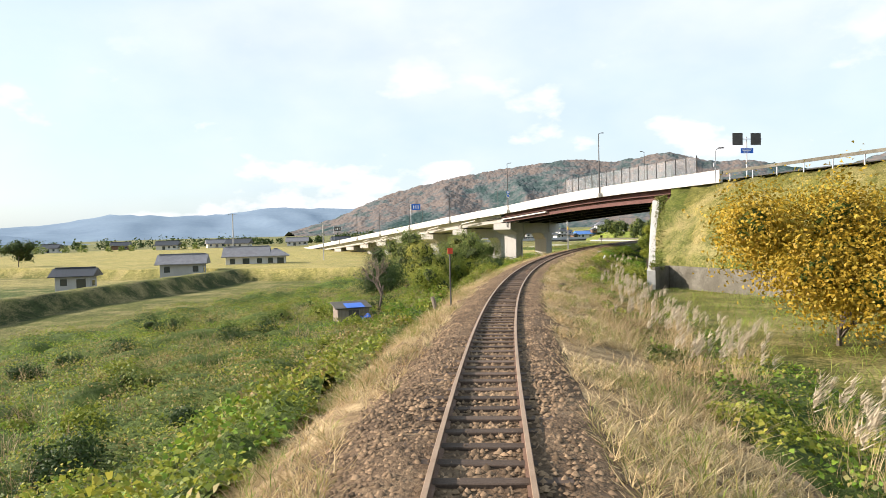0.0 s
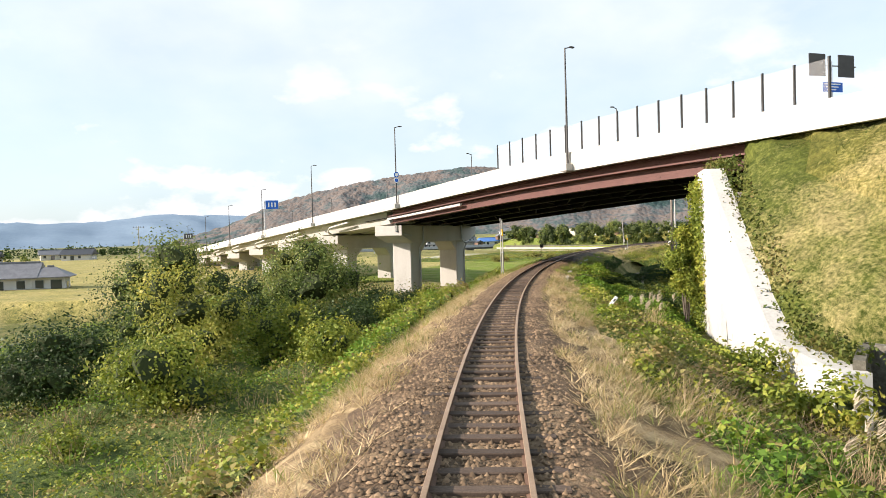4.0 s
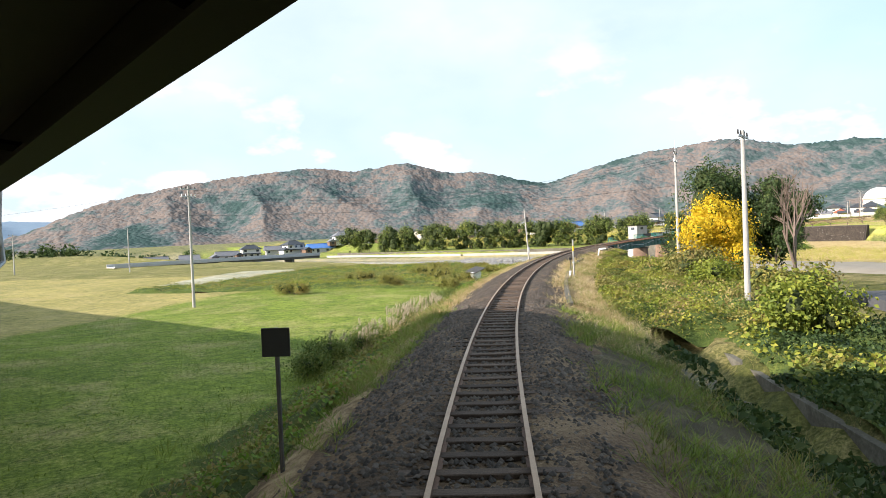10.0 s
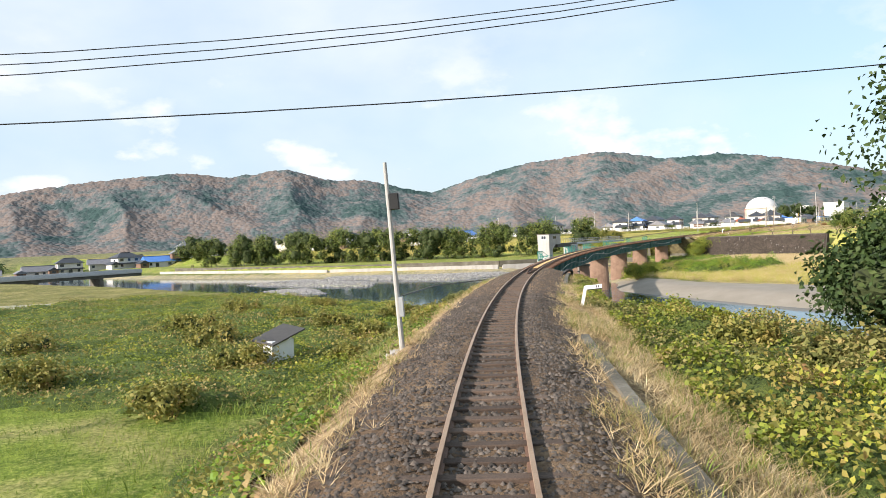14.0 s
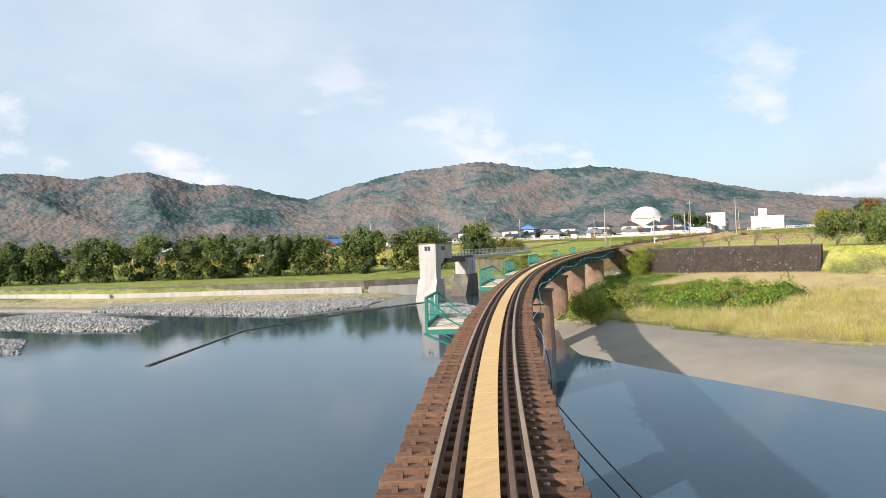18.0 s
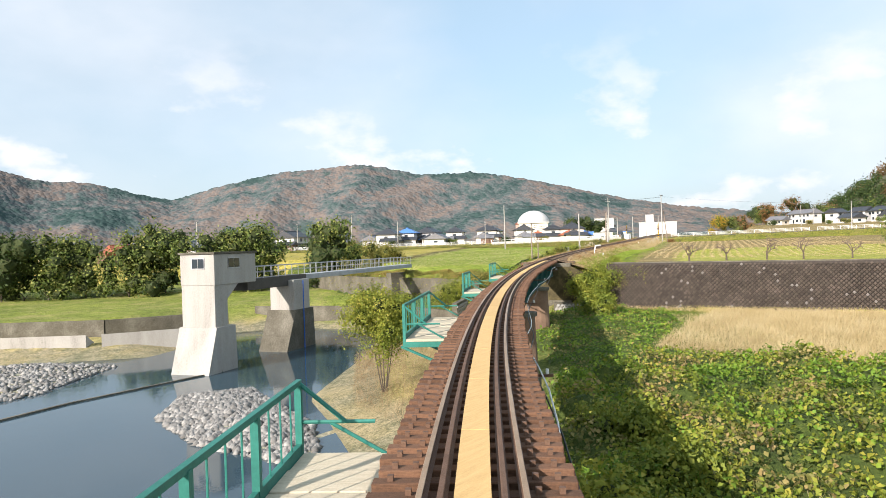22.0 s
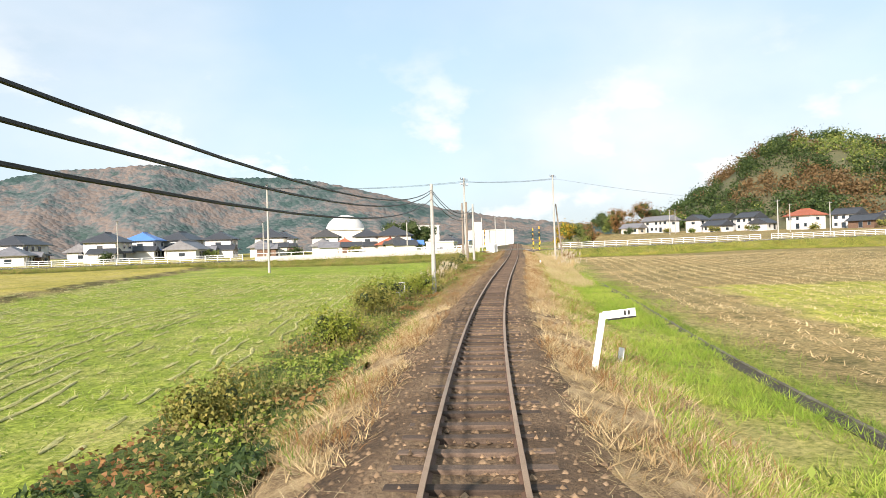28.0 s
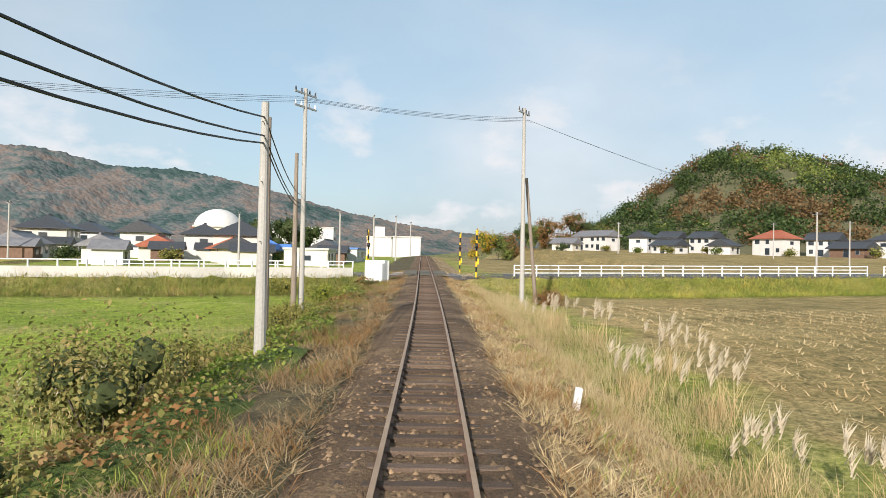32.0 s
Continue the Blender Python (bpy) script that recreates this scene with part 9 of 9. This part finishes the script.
def gradient_post(s, d, lean, rise=0.0):
    x, y, z = at_sd(s, d)
    z = max(z, line(s)[2] - 1.2)
    root = thing("gradient_post", pose(x, y, z - 0.1 + rise, 0, lean, facing(s)), "leaning white gradient post with a slanted arm", "gradient post", "gradient posts")
    part("post", box(-0.07, 0.07, -0.05, 0.05, -0.2 - rise, 1.15, 0.008), M_WHITE, root)
    arm = part("arm", box(0.0, 0.75, -0.06, -0.03, -0.09, 0.09, 0.005, m=pose(0, 0, 1.1, 0, -16, 0)), M_WHITE, root)
    part("figure_bar", box(0.48, 0.53, -0.068, -0.06, -0.05, 0.06, m=pose(0, 0, 1.1, 0, -16, 0)), M_BLACK, arm)
    part("figure_bar", box(0.57, 0.62, -0.068, -0.06, -0.05, 0.06, m=pose(0, 0, 1.1, 0, -16, 0)), M_BLACK, arm)
    part("under_edge", box(0.1, 0.75, -0.05, 0.02, -0.13, -0.09, m=pose(0, 0, 1.1, 0, -16, 0)), M_BLACK, arm)


gradient_post(203.5, 3.3, 12)
gradient_post(387.2, 2.65, 10, 0.4)
for s, d in ((389.6, 3.6), (165.6, 2.75), (446, 3.0)):
    x, y, z = at_sd(s, d)
    root = thing("marker_stone", pose(x, y, max(z, line(s)[2] - 1.1), 0, 8, facing(s)), "small white marker post in the grass", "marker post", "marker posts")
    part("post", box(-0.07, 0.07, -0.06, 0.06, -0.2, 0.55, 0.012), M_WHITE, root)
    part("base", box(-0.085, 0.085, -0.075, 0.075, -0.2, 0.1, 0.01), M_DARKSTEEL, root)
x, y, z = at_sd(79.4, 4.2)
root = thing("distance_post", pose(x, y, z, 0, 38, facing(80)), "white-painted distance post leaning over in the grass", "distance post")
part("post", box(-0.075, 0.075, -0.06, 0.06, -0.4, 1.05, 0.02), M_WHITE, root)
part("figure_bar", box(-0.03, 0.03, -0.066, -0.06, 0.78, 0.92), M_DARKSTEEL, root)
# cable troughs
for s0, s1, d in ((92, 127, 2.5), (148, 192, 2.6), (214, 225, 2.75)):
    root = thing("cable_trough", pose(0, 0, 0), "pale concrete cable trough beside the ballast", "cable trough", "cable troughs")
    s = s0
    while s < s1:
        top = -0.44 if s0 < 100 else -0.4
        part("trough_lid", sweep([(d - 0.12, -0.75), (d + 0.12, -0.75), (d + 0.12, top), (d - 0.12, top)], s + 0.01, min(s + 1.0, s1) - 0.01, 1.0), M_CONC if s0 < 100 else M_CONCDARK, root)
        s += 1.0
# bits at the bridge head
x, y, z = at_sd(224.0, 2.75)
bm = bmesh.new()
R, r = 0.34, 0.11
ring = [[bm.verts.new(Vector((math.cos(a) * (R + r * math.cos(b)), r * math.sin(b), math.sin(a) * (R + r * math.cos(b))))) for b in [2 * math.pi * j / 8 for j in range(8)]] for a in [2 * math.pi * i / 20 for i in range(20)]]
for i in range(20):
    for j in range(8):
        bm.faces.new((ring[i][j], ring[(i + 1) % 20][j], ring[(i + 1) % 20][(j + 1) % 8], ring[i][(j + 1) % 8]))
tagged(part("tyre", bm, M_BLACK, m=pose(x, y, line(224)[2] - 0.42, 35, 0, facing(224) + 30), smooth=True), "old black rubber tyre lying on the ballast edge", "tyre")
x, y, z = at_sd(226.2, 3.5)
root = thing("wooden_post", pose(x, y, line(226)[2] - 1.6), "weathered wooden post wound with cables at the bridge end", "post")
part("post", tube((0, 0, -0.5), (0.03, 0, 1.55), 0.1, 0.09, 10), M_WOODPOLE, root)
part("binding", tube((0, 0, 1.15), (0, 0, 1.25), 0.115, n=10), M_BLACK, root)
for k in range(3):
    wire((x, y, line(226)[2] - 0.15 - k * 0.2), tuple(on(236 + k * 3, 1.3, -0.9)), 0.35, 0.015)
for sg in (-1, 1):
    bm = box(min(sg * 1.3, sg * 3.0), max(sg * 1.3, sg * 3.0), -0.25, 0.25, -0.75, -0.28, 0.02, Matrix.Translation(on(359.8, 0)) @ pose(0, 0, 0, 0, 0, facing(360)))
    tagged(part("ballast_stop", bm, M_SLEEPER), "old timber holding back the ballast at the bridge end", "timber", "ballast timbers")


# ---- on the viaduct ----
def street_lamp(u, n, arm):
    p = via(u, n, road_z(u))
    root = thing("street_lamp", pose(p.x, p.y, p.z, 0, 0, 20), "slim grey street lamp post on the viaduct parapet", "street lamp", "viaduct lamps")
    part("pole", tube((0, 0, 0.1), (0, 0, 8.2), 0.09, 0.05, 8), M_DARKSTEEL, root)
    part("arm", tube((0, 0, 8.15), (arm * 0.5, 0, 8.3), 0.04, n=6), M_DARKSTEEL, root)
    part("lamp_head", box(min(arm * 0.4, arm * 0.8), max(arm * 0.4, arm * 0.8), -0.1, 0.1, 8.25, 8.35, 0.02), M_DARKSTEEL, root)
    part("bracket", box(-0.42, 0.42, -0.35, 0.35, -0.35, 0.15, 0.03), M_CONC, root, "pale concrete lamp bracket")
    if u == 0:
        for zz, mt in ((3.2, M_BLUE), (2.6, M_WHITE)):
            sgn = part("round_sign", tube((0, -0.12, zz), (0, -0.1, zz), 0.29, n=20), mt, root, "round road sign")
            part("sign_face", tube((0, -0.13, zz), (0, -0.12, zz), 0.2, n=16), M_WHITE if mt is M_BLUE else M_BLUE, sgn)


for i in range(7):
    street_lamp(-28 + i * 28, -0.15, 1)
    if i < 6:
        street_lamp(-14 + i * 28, VIA_WIDE - 0.1, -1)
M_SCREEN = bpy.data.materials.new("clear_screen")
M_SCREEN.use_nodes = True
_nt = M_SCREEN.node_tree
_t, _m = _nt.nodes.new("ShaderNodeBsdfTransparent"), _nt.nodes.new("ShaderNodeMixShader")
_m.inputs["Fac"].default_value = 0.07
_nt.links.new(_t.outputs["BSDF"], _m.inputs[1])
_nt.links.new(_nt.nodes["Principled BSDF"].outputs["BSDF"], _m.inputs[2])
_nt.links.new(_m.outputs["Shader"], _nt.nodes["Material Output"].inputs["Surface"])
root = thing("screen_fence", pose(0, 0, 0), "clear-panelled safety fence with dark posts on the viaduct parapet", "fence")
me = finish(box(-0.05, 0.05, -0.05, 0.05, 0, 2.0), "screen_post", M_DARKSTEEL)
for i in range(17):
    u = -46.4 + i * 1.72
    part("screen_post", me, None, root, m=Matrix.Translation(via(u, 0.15, road_z(u) + 0.95)))
    if i < 16:
        bm = bmesh.new()
        vs = [bm.verts.new(via(a, n, road_z(a) + h)) for n in (0.14, 0.17) for a, h in ((u + 0.06, 1.05), (u + 1.66, 1.05), (u + 1.66, 2.85), (u + 0.06, 2.85))]
        for f in ((0, 1, 2, 3), (7, 6, 5, 4), (0, 4, 5, 1), (1, 5, 6, 2), (2, 6, 7, 3), (3, 7, 4, 0)):
            bm.faces.new([vs[k] for k in f])
        part("panel", bm, M_SCREEN, root)
n = 5200
f = RNG.uniform(0, 1, n)
q = [on(s_, d_) for s_, d_ in zip(88.6 - 2.6 * RNG.uniform(0, 1, n) ** 2, 10.05 + 0.2 * RNG.uniform(-1, 1, n))]
P = np.array([(v.x, v.y, -3.4 + 8.6 * k) for v, k in zip(q, f)]) + RNG.normal(0, 0.14, (n, 3))
stuff("hanging_vines", leaves(P, 0.2, L_VINE, up=0.1), "yellow-green vines climbing the abutment's edge", "vines")
SW = RNG.uniform(67, 88.4, 3600)
q = [on(s_, d_) for s_, d_ in zip(SW, wing_d(SW) + RNG.uniform(0.3, 1.4, 3600))]
P = np.array([(v.x, v.y, min(5.9, max(-1.3, float(bank_level(np.array([v.x]), np.array([v.y]))[0][0])))) for v in q]) + RNG.normal(0.1, 0.16, (3600, 3))
stuff("hanging_vines", leaves(P, 0.17, L_TURF, up=0.2), "yellowing turf trailing over the wing wall's top", "vines")
p = via(-49.8, -0.4, road_z(-49.8))
root = thing("road_lamp", pose(p.x, p.y, p.z), "short grey lamp post with a curved head at the bridge end", "street lamp")
bm = bmesh.new()
add_path(bm, [(0, 0, -0.4), (0, 0, 2.9), (0.12, 0, 3.15), (0.5, 0, 3.3)], 0.06, 8)
part("pole", bm, M_STEEL, root)
part("lamp_head", box(0.35, 0.95, -0.12, 0.12, 3.22, 3.34, 0.03), M_DARKSTEEL, root)
part("control_box", box(-0.2, 0.0, -0.12, 0.12, 1.3, 1.75, 0.02), M_STEEL, root)
# drain pipes
root = thing("drain_pipe", pose(0, 0, 0), "white drain pipe slung under the viaduct's edge", "pipe")
part("pipe", via_sweep([(0.5, -1.3), (0.72, -1.3), (0.72, -1.1), (0.5, -1.1)], -12, 4), M_CONCPALE, root)
root = thing("drain_pipe", pose(0, 0, 0), "grey drain pipe bracketed along the pier", "pipe")
mp = Matrix.Translation((14.82, 125.16, 0)) @ pose(0, 0, 0, 0, 0, 51.2)
for pts in (((15.65, -0.3, 4.3), (15.65, -0.3, 2.3), (14.8, -0.68, 1.9), (13.2, -0.68, 1.75), (12.8, -0.5, 1.5), (12.8, -0.12, 0.7), (12.8, -0.12, -4.4)), ((11.2, -0.68, 3.9), (11.2, -0.68, 2.2), (11.5, -0.68, 1.9), (12.3, -0.68, 1.75)), ((-2.85, 0.2, 4.6), (-2.85, 0.2, 3.3), (-2.2, -0.68, 2.9), (-0.9, -0.68, 2.8)), ((1.7, -0.68, 3.8), (1.7, -0.68, 2.1), (1.7, -0.12, 1.2), (1.7, -0.12, -4.3))):
    bm = bmesh.new()
    add_path(bm, [mp @ Vector(p) for p in pts], 0.09, 8)
    part("downpipe", bm, M_STEEL, root)
for i in range(1, 6):
    u = 4.0 + i * 20.65
    r2 = thing("drain_pipe", pose(0, 0, 0), "pale drain pipe bending in under the viaduct deck", "pipe")
    bm = bmesh.new()
    add_path(bm, [via(u - 9, 0.4, road_z(u - 9) - 0.7), via(u - 2, 0.4, road_z(u) - 0.85), via(u - 1, 0.5, road_z(u) - 1.4), via(u - 0.5, 1.6, road_z(u) - 2.0)], 0.12, 8)
    part("pipe", bm, M_CONCPALE, r2)


def mast_sign(p, h, w, hh, mat, rot, label, twin=False):
    root = thing("road_sign", pose(p.x, p.y, p.z, 0, 0, rot), label, "road sign")
    part("mast", tube((0, 0, -0.3), (0, 0, h), 0.1, 0.08, 10), M_STEEL, root)
    part("arm", tube((-w * (1.1 if twin else 0), 0, h - 0.3), (w * 1.3, 0, h - 0.3), 0.05, n=6), M_STEEL, root)
    if twin:
        for sg in (-1, 1):
            part("panel", box(sg * w * 0.75 - w * 0.42, sg * w * 0.75 + w * 0.42, -0.1, -0.04, h - 0.3 - hh / 2, h - 0.3 + hh / 2, 0.01), mat, root, "dark back of a sign panel")
        low = part("name_panel", box(-0.9, 0.9, -0.14, -0.1, h - 2.2, h - 1.5, 0.01), M_BLUE, root, "blue panel with white lettering bars")
        for k in range(3):
            part("text_bar", box(-0.75 + k * 0.1, 0.7 - k * 0.2, -0.15, -0.14, h - 1.68 - k * 0.2, h - 1.6 - k * 0.2), M_WHITE, low)
    else:
        pn = part("panel", box(0.2, 0.2 + w, -0.1, -0.04, h - hh, h, 0.01), mat, root, "blue panel with white lettering bars")
        for k in range(3):
            part("text_bar", box(0.2 + w * (0.2 + 0.25 * k), 0.2 + w * (0.3 + 0.25 * k), -0.11, -0.1, h - hh * 0.8, h - hh * 0.25), M_WHITE, pn)


p = via(55, 0.0, road_z(55))
mast_sign(p, 6.2, 2.2, 1.5, M_BLUE, 10, "blue road direction sign on a grey mast over the viaduct")
p = via(150, 0.0, road_z(150))
mast_sign(p, 6.5, 2.4, 1.6, M_DARKSTEEL, 10, "dark backed road sign on a mast at the viaduct's end")
p = via(-36, 17.6, road_z(-36))
mast_sign(p, 7.0, 1.75, 1.6, M_DARKSTEEL, 8, "pair of dark-backed road signs on a mast above the embankment", True)
root = thing("guard_rail", pose(0, 0, 0), "grey steel guard rail along the embankment road", "guard rail", kind="structure")
part("beam", via_sweep([(0.3, 0.55), (0.36, 0.55), (0.36, 0.85), (0.3, 0.85)], -150, -50), M_CONCDARK, root)
me = finish(tube((0, 0, -0.3), (0, 0, 0.85), 0.06, n=6), "post", M_STEEL)
for i in range(34):
    part("post", me, None, root, m=Matrix.Translation(via(-51 - i * 3, 0.42, road_z(-51 - i * 3))))
bm = via_sweep([(0.6, -0.1), (VIA_WIDE - 0.6, -0.1), (VIA_WIDE - 0.6, 0.0), (0.6, 0.0)], -155, -46)
tagged(part("road", bm, M_ASPHALT), "asphalt road climbing the embankment", "road", kind="structure")
# odds and ends by the bare tree
for x, y, w, mt, lab in ((-7.2, 61.2, 2.2, M_BLUE, "crumpled blue tarpaulin on the slope"), (-8.2, 57.5, 1.2, M_WHITE, "white plastic tub lying in the weeds"), (-5.6, 53.4, 0.7, M_BLUE, "blue plastic drum beside the bare tree")):
    z = gz(x, y)
    bm = bmesh.new()
    bmesh.ops.create_grid(bm, x_segments=8, y_segments=8, size=w / 2)
    for v in bm.verts:
        v.co.z = 0.35 * noise.noise(v.co * 2.2) + 0.35 * (1 - (v.co.length / w) ** 2)
    bmesh.ops.solidify(bm, geom=bm.faces[:], thickness=0.03)
    tagged(part("tarpaulin" if mt is M_BLUE else "plastic_tub", bm, mt, m=pose(x, y, z + 0.25, 0, 0, 30), smooth=True), lab, "tarpaulin" if mt is M_BLUE else "tub")
x, y, z = -6.9, 54.6, gz(-6.9, 54.6)
root = thing("tool_shed", pose(x, y, z, 0, 0, 20), "small weathered tool shed with a blue sheet beside the bare tree", "shed")
part("wall", box(-1.3, 1.3, -0.9, 0.9, -0.3, 1.3, 0.03), M_WOODPOLE, root)
part("roof", box(-1.5, 1.5, -1.1, 1.1, -0.04, 0.04, 0.02, m=pose(0, 0, 1.42, 9, 0, 0)), M_DULLFLANGE, root, "rusty sheet roof")
part("sheet", box(-0.6, 0.9, -1.14, 0.3, 0.05, 0.08, 0.01, m=pose(0, 0, 1.42, 9, 0, 0)), M_BLUE, root, "faded blue sheet")
part("door", box(-0.4, 0.4, -0.94, -0.9, -0.1, 1.1), M_DARKSTEEL, root)
# scrap and flowers under the viaduct
x, y, z = 16.8, 125.6, gz(16.8, 125.6)
root = thing("scrap_barrow", pose(x, y, z, 0, 0, 25), "overturned rusty red wheelbarrow under the viaduct", "barrow")
bm = bmesh.new()
add_box(bm, -0.8, 0.7, -0.4, 0.4, 0.15, 0.5, bevel=0.08)
part("tray", bm, M_RED, root)
part("handle", tube((0.6, -0.35, 0.4), (1.5, -0.4, 0.75), 0.03, n=6), M_DARKSTEEL, root)
part("handle", tube((0.6, 0.35, 0.4), (1.5, 0.4, 0.75), 0.03, n=6), M_DARKSTEEL, root)
part("wheel", tube((-1.0, -0.06, 0.22), (-1.0, 0.06, 0.22), 0.22, n=14), M_BLACK, root)
for s, d in ((114.7, -11.1), (116, -10.2), (113.2, -10.6), (117.5, -9.0), (120, -7.6)):
    x, y, z = at_sd(s, d)
    P = np.stack([RNG.normal(0, 0.55, 420), RNG.normal(0, 0.55, 420), RNG.uniform(0.2, 1.0, 420)], 1)
    root = thing("flower_clump", pose(x, y, z), "clump of orange autumn flowers in the grass", "flowers", "flower clumps")
    part("flowers", leaves(P, 0.11, L_YELLOW if s > 116 else L_ORANGE, up=0.5, slim=0.9), None, root)
    P[:, 2] -= 0.2
    part("stems", blades(np.stack([P[:160, 0], P[:160, 1], np.zeros(160)], 1), 0.6, 0.02, L_GRASS), None, root)
# white hut in the riverside field
x, y = 66.3, 196.4
z = gz(x, y)
root = thing("pump_hut", pose(x, y, z + 0.1, 0, 0, 25), "small white pump hut with a dark sloping roof", "hut")
part("wall", box(-0.8, 0.8, -0.6, 0.6, -0.3, 1.25, 0.02), M_WHITE, root)
part("roof", box(-1.0, 1.5, -0.85, 0.85, -0.04, 0.04, 0.01, m=pose(0, 0, 1.42, 8, -14, 0)), M_DARKSTEEL, root, "tilted dark sheet roof")


# ---- ballast stones ----
def ballast_stones():
    oct_v = np.array([(1, 0, 0), (0, 1, 0), (-1, 0, 0), (0, -1, 0), (0, 0, 0.8), (0, 0, -0.6)], float)
    oct_f = np.array([(0, 1, 4), (1, 2, 4), (2, 3, 4), (3, 0, 4)])
    bd, bh = [p[0] for p in BALLAST], [p[1] for p in BALLAST]
    for s0, s1, n in ((-4, 60, 26000), (60, 120, 24000), (120, S_BR0, 48000), (S_BR1, 450, 14000)):
        s = RNG.uniform(s0, s1, n)
        d = np.where(RNG.uniform(size=n) < 0.3, RNG.uniform(-0.5, 0.5, n), np.sign(RNG.uniform(-1, 1, n)) * RNG.uniform(0.62, 2.4, n) * np.where((s > 205) & (s < 228), 1.5, 1.0))
        t = np.interp(s, LS, LT)
        keep = abs(d) < inner_edge(s, d) + 0.45
        s, d = s[keep], d[keep]
        n = len(s)
        t = np.interp(s, LS, LT)
        P = np.stack([np.interp(s, LS, LX) + d * np.cos(t), np.interp(s, LS, LY) - d * np.sin(t), np.interp(s, LS, LZ) + np.interp(d, bd, bh) + 0.005], 1)
        sz = RNG.uniform(0.024, 0.06, n)[:, None, None]
        az = RNG.uniform(0, 6.28, n)
        c, q, o = np.cos(az), np.sin(az), np.zeros(n)
        Rm = np.stack([np.stack([c, -q, o], 1), np.stack([q, c, o], 1), np.stack([o, o, o + 1], 1)], 1)
        V = np.einsum("nij,kj->nki", Rm, oct_v[:5]) * sz * RNG.uniform(0.6, 1.4, (n, 5, 1)) + P[:, None, :]
        F = (np.arange(n)[:, None, None] * 5 + oct_f[None]).reshape(-1, 3)
        stuff("ballast_stones", raw_mesh("ballast_stones", V.reshape(-1, 3), F, M_STONEGREY if s0 == 120 else M_STONE), "loose brown ballast stones along the track", "stones")


ballast_stones()


def shoulder_stones(s0, s1, n, label, mat, big=0.085):
    """Larger grey stones heaped over both shoulders."""
    s = RNG.uniform(s0, s1, n)
    d = np.where(RNG.uniform(size=n) < 0.5, -1, 1) * RNG.uniform(0.75, 3.1, n)
    ok = abs(d) < inner_edge(s, d) + RNG.normal(0.1, 0.25, n)
    s, d = s[ok], d[ok]
    n = len(s)
    bd, bh = [q[0] for q in BALLAST], [q[1] for q in BALLAST]
    t = np.interp(s, LS, LT)
    P = np.stack([np.interp(s, LS, LX) + d * np.cos(t), np.interp(s, LS, LY) - d * np.sin(t), np.interp(s, LS, LZ) + np.interp(d, bd, bh) + 0.01], 1)
    form = np.array([(1, 0, 0), (0, 1, 0), (-1, 0, 0), (0, -1, 0), (0.2, 0.1, 0.8)])
    az = RNG.uniform(0, 6.28, n)
    c, q, o = np.cos(az), np.sin(az), np.zeros(n)
    turn = np.stack([np.stack([c, -q, o], 1), np.stack([q, c, o], 1), np.stack([o, o, o + 1], 1)], 1)
    V = np.einsum("nij,kj->nki", turn, form) * RNG.uniform(0.03, big, n)[:, None, None] * RNG.uniform(0.6, 1.4, (n, 5, 1)) + P[:, None, :]
    F = (np.arange(n)[:, None, None] * 5 + np.array([(0, 1, 4), (1, 2, 4), (2, 3, 4), (3, 0, 4)])[None]).reshape(-1, 3)
    stuff("ballast_stones", raw_mesh("ballast_stones", V.reshape(-1, 3), F, mat), label, "stones")


shoulder_stones(204, S_BR0, 7000, "coarse grey ballast heaped at the bridge end", M_STONEGREY, 0.06)
shoulder_stones(204, S_BR0, 6000, "coarse brown ballast heaped at the bridge end", M_STONE, 0.055)
shoulder_stones(112, 204, 12000, "coarse grey ballast on the shoulders", M_STONEGREY, 0.052)
shoulder_stones(-5, 112, 20000, "coarse brown ballast on the shoulders", M_STONE, 0.05)
